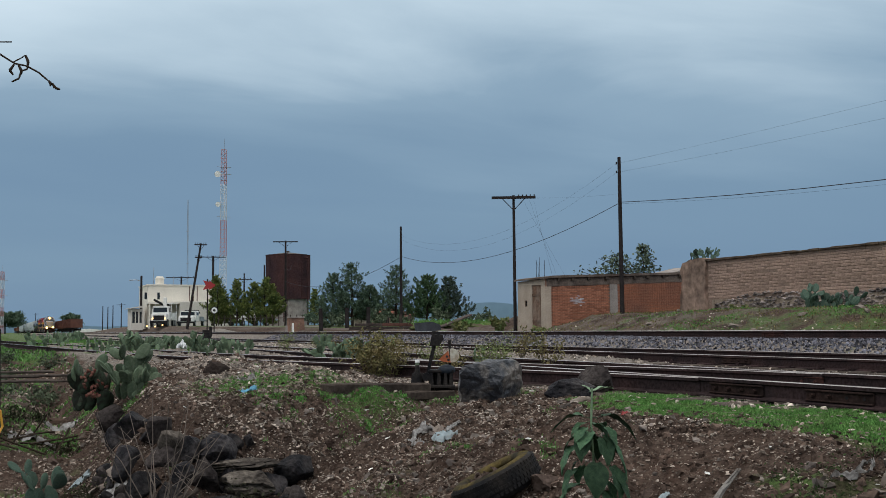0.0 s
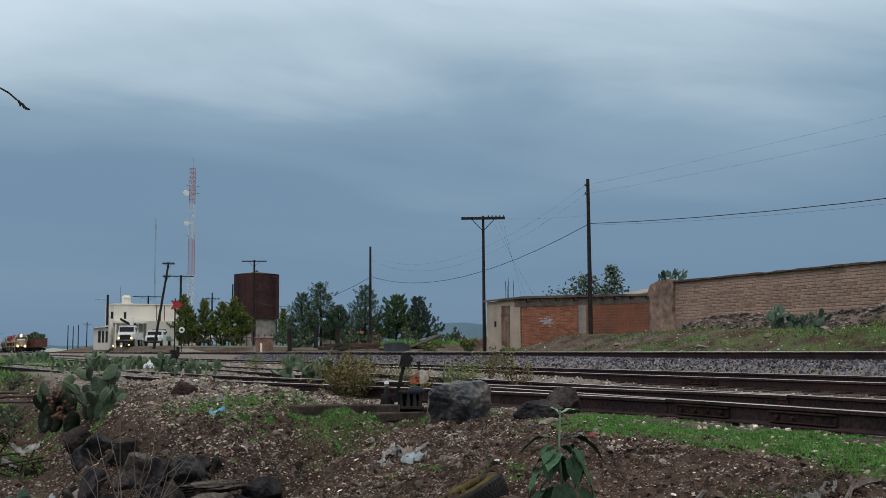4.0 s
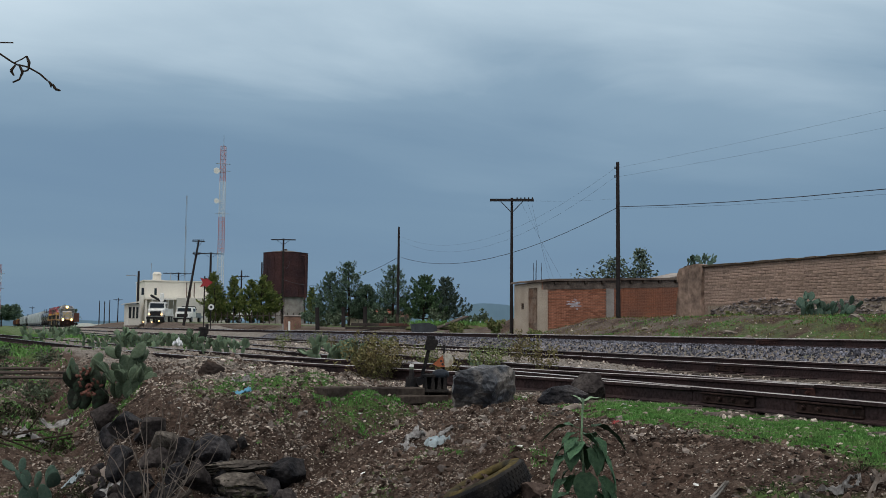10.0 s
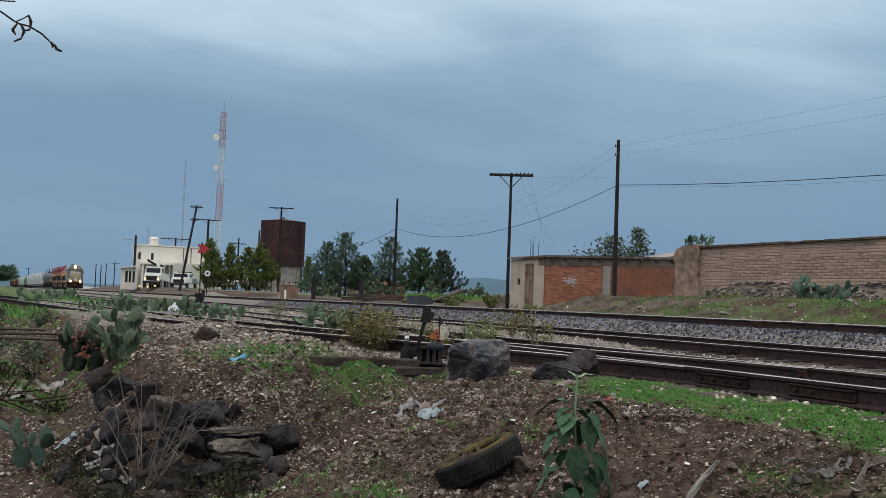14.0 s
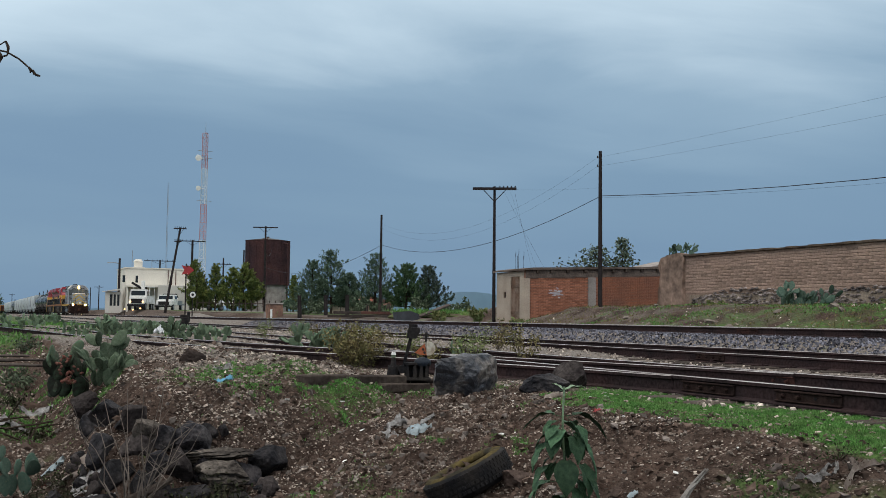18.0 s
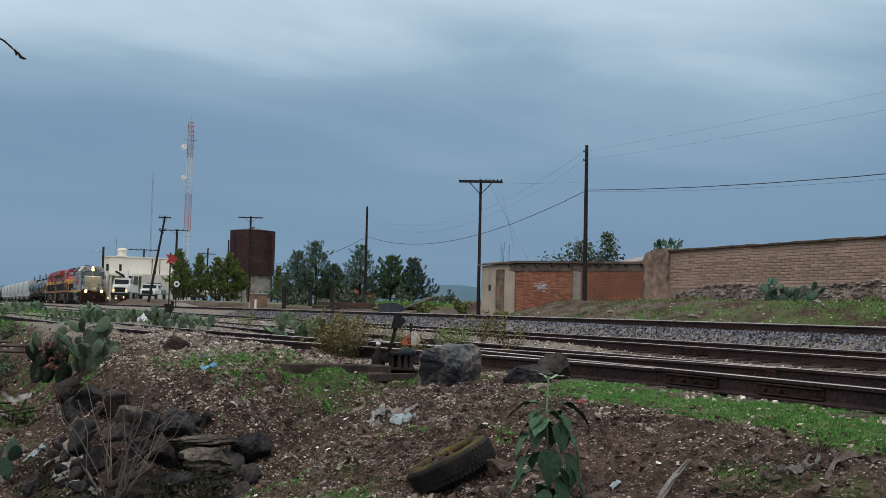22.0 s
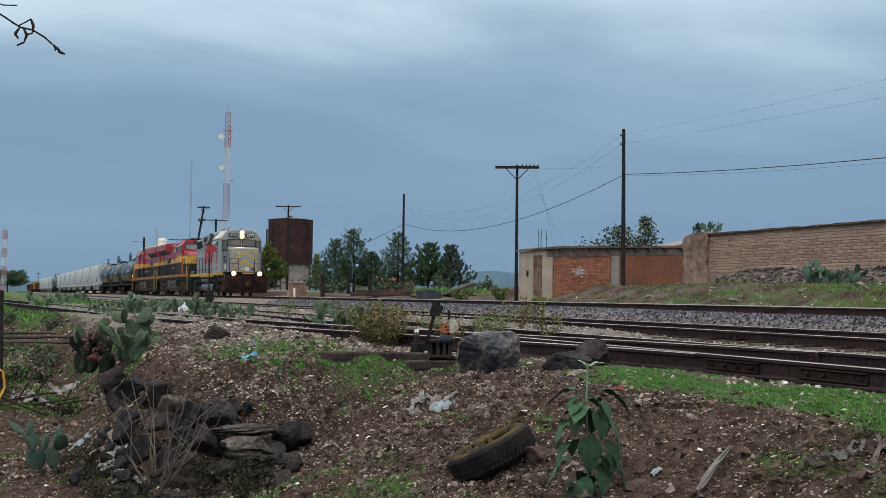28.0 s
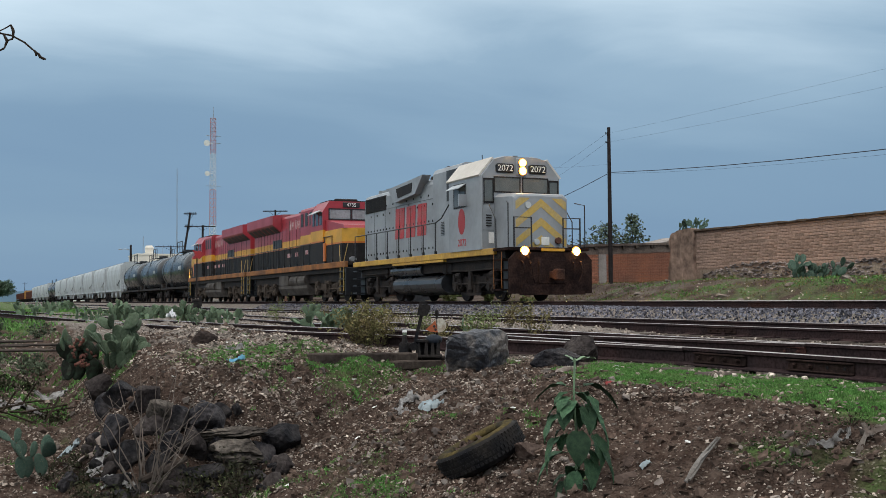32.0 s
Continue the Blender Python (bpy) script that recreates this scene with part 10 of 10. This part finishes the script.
slab = thing("concrete_slab", pose(20.3, 49.2, land1(20.3, 49.2), 0, 0, -20), "dark grey leaning concrete box beside the main track", "slab")
bm = fresh()
prism(bm, [(-0.55, -0.1), (0.75, -0.1), (0.65, 0.35), (0.25, 0.5), (-0.65, 0.42)], "y", -0.45, 0.45)
part("slab", bm, mat("dark_wet_concrete", (0.06, 0.065, 0.075), 0.6, vary=0.2, scale=2, fine=18, second=(0.04, 0.043, 0.05), bump=0.3), slab)
timber("leaning_plank", (22.0, 51.5, land1(22, 51.5) + 0.05), (24.2, 52.4, land1(24, 52) + 0.72), 0.4, 0.07, "dark plank leaning on a grass mound", material=TIE)
for k, (x, y, s) in enumerate(((22.6, 52.5, 1.3), (21.3, 51.8, 0.9), (24.3, 53.5, 1.4), (27, 55, 1.6), (29.5, 57, 1.4))):
    bm = fresh()
    lump(bm, (0, 0, 0), (s, s * 0.8, 0.42), 500 + k, sub=3, rough=0.4, flat=0.2)
    ob = part("mound", bm, GRASSY, None, "", True)
    ob.matrix_basis = pose(x, y, land1(x, y) + 0.05)
    tagged(ob, "grass-covered mound of brown earth", "mound")
    blades("mound_grass", [(x + rng.normal(0, s * 0.4), y + rng.normal(0, s * 0.35), land1(x, y) + 0.2 + 0.2 * rng.uniform()) for _ in range(500)], 0.16, rng, GRASS, "long grass on an earth mound", 0.025)
for k in range(14):
    x, y = 24.5 + 1.3 * k + 0.4 * math.sin(k * 4), 47.5 + 1.3 * (k % 4)
    rock(x, y, (0.35 + 0.1 * (k % 3), 0.25, 0.2), 520 + k, "pale rubble stone on rough ground", 0.05, k, PALE_STONE if k % 2 else mat_brown_rock)
for k in range(16):
    x, y = 22 + 1.7 * k + 0.5 * math.sin(k * 3), 72 + 3 * math.sin(k * 1.9)
    twig_bush(x, y, land1(x, y), 0.7 + 0.25 * (k % 3), 0.9, 12, 540 + k, "low grey-green scrub on rough ground", mat_twig, 260, mat_scrub, 0.16)
# tiled roof among the pines
cot = thing("cottage", pose(40, 110, land1(40, 110)), "low cottage with a red tiled roof among trees", "house")
bm = fresh()
box(bm, -3, 3, -2, 2, -0.2, 1.0)
part("wall", bm, PLASTER, cot)
bm = fresh()
prism(bm, [(-2.6, 0.95), (2.6, 0.95), (0, 1.6)], "x", -3.5, 3.5)
part("roof", bm, mat("roof_tile", (0.15, 0.06, 0.05), 0.8, vary=0.25, scale=1.5, fine=8, second=(0.10, 0.045, 0.04), bump=0.3), cot)
# paved strip before the station, low crossing by the main line
bm = fresh()
prism(bm, [(19.2, 88), (26.5, 86), (34, 104), (30, 112), (21.5, 112), (19.2, 104)], "z", 0, 0.02)
road = part("pavement", bm, mat("pale_pavement", (0.22, 0.2, 0.18), 0.9, vary=0.2, scale=0.6, fine=6, second=(0.14, 0.125, 0.11), bump=0.2))
for v in road.data.vertices:
    v.co.z += land1(v.co.x, v.co.y) + 0.03
tagged(road, "pale gravel forecourt before the station", "pavement", kind="structure")
fence = thing("slatted_fence", pose(22.5, 113.5, 0), "pale slatted wooden fence before parked trucks", "fence")
slat_bm = fresh()
box(slat_bm, -0.05, 0.05, -0.02, 0.02, -0.1, 1.25)
slat = mesh_of("slat", slat_bm, TIMBER)
for k in range(0, 40, 2):
    piece("slat", slat, fence, pose(0.3 * k, -0.12 * k, land1(22.5 + 0.3 * k, 113.5 - 0.12 * k)))
bm = fresh()
path_rod(bm, [(0.3 * k, -0.12 * k + 0.04, land1(22.5 + 0.3 * k, 113.5 - 0.12 * k) + 0.9) for k in range(0, 40, 3)], 0.04)
part("rail", bm, TIMBER, fence)
# hills and town at the horizon, distance haze painted into their colours
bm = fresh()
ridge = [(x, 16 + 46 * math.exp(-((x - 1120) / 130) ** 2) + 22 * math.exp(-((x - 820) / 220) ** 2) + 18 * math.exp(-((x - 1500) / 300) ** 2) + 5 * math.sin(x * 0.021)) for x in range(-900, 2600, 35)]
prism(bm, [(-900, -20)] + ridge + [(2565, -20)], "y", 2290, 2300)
# haze is the hills' blue base colour, close to the sky's
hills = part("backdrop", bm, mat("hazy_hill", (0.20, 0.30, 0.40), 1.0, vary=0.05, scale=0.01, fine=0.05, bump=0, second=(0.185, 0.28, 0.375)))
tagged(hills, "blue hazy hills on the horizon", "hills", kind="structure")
for k in range(26):
    x = 640 + 22 * k + 6 * math.sin(k * 7)
    h = thing("far_house", pose(x, 1500 + 8 * math.sin(k * 3), -2), "far pale house in the haze", "house", "far town")
    bm = fresh()
    w = 7 + 3 * (k % 3)
    box(bm, -w, w, -5, 5, 0, 9 + 4 * (k % 4))
    part("wall", bm, mat_far_house, h)


motions()
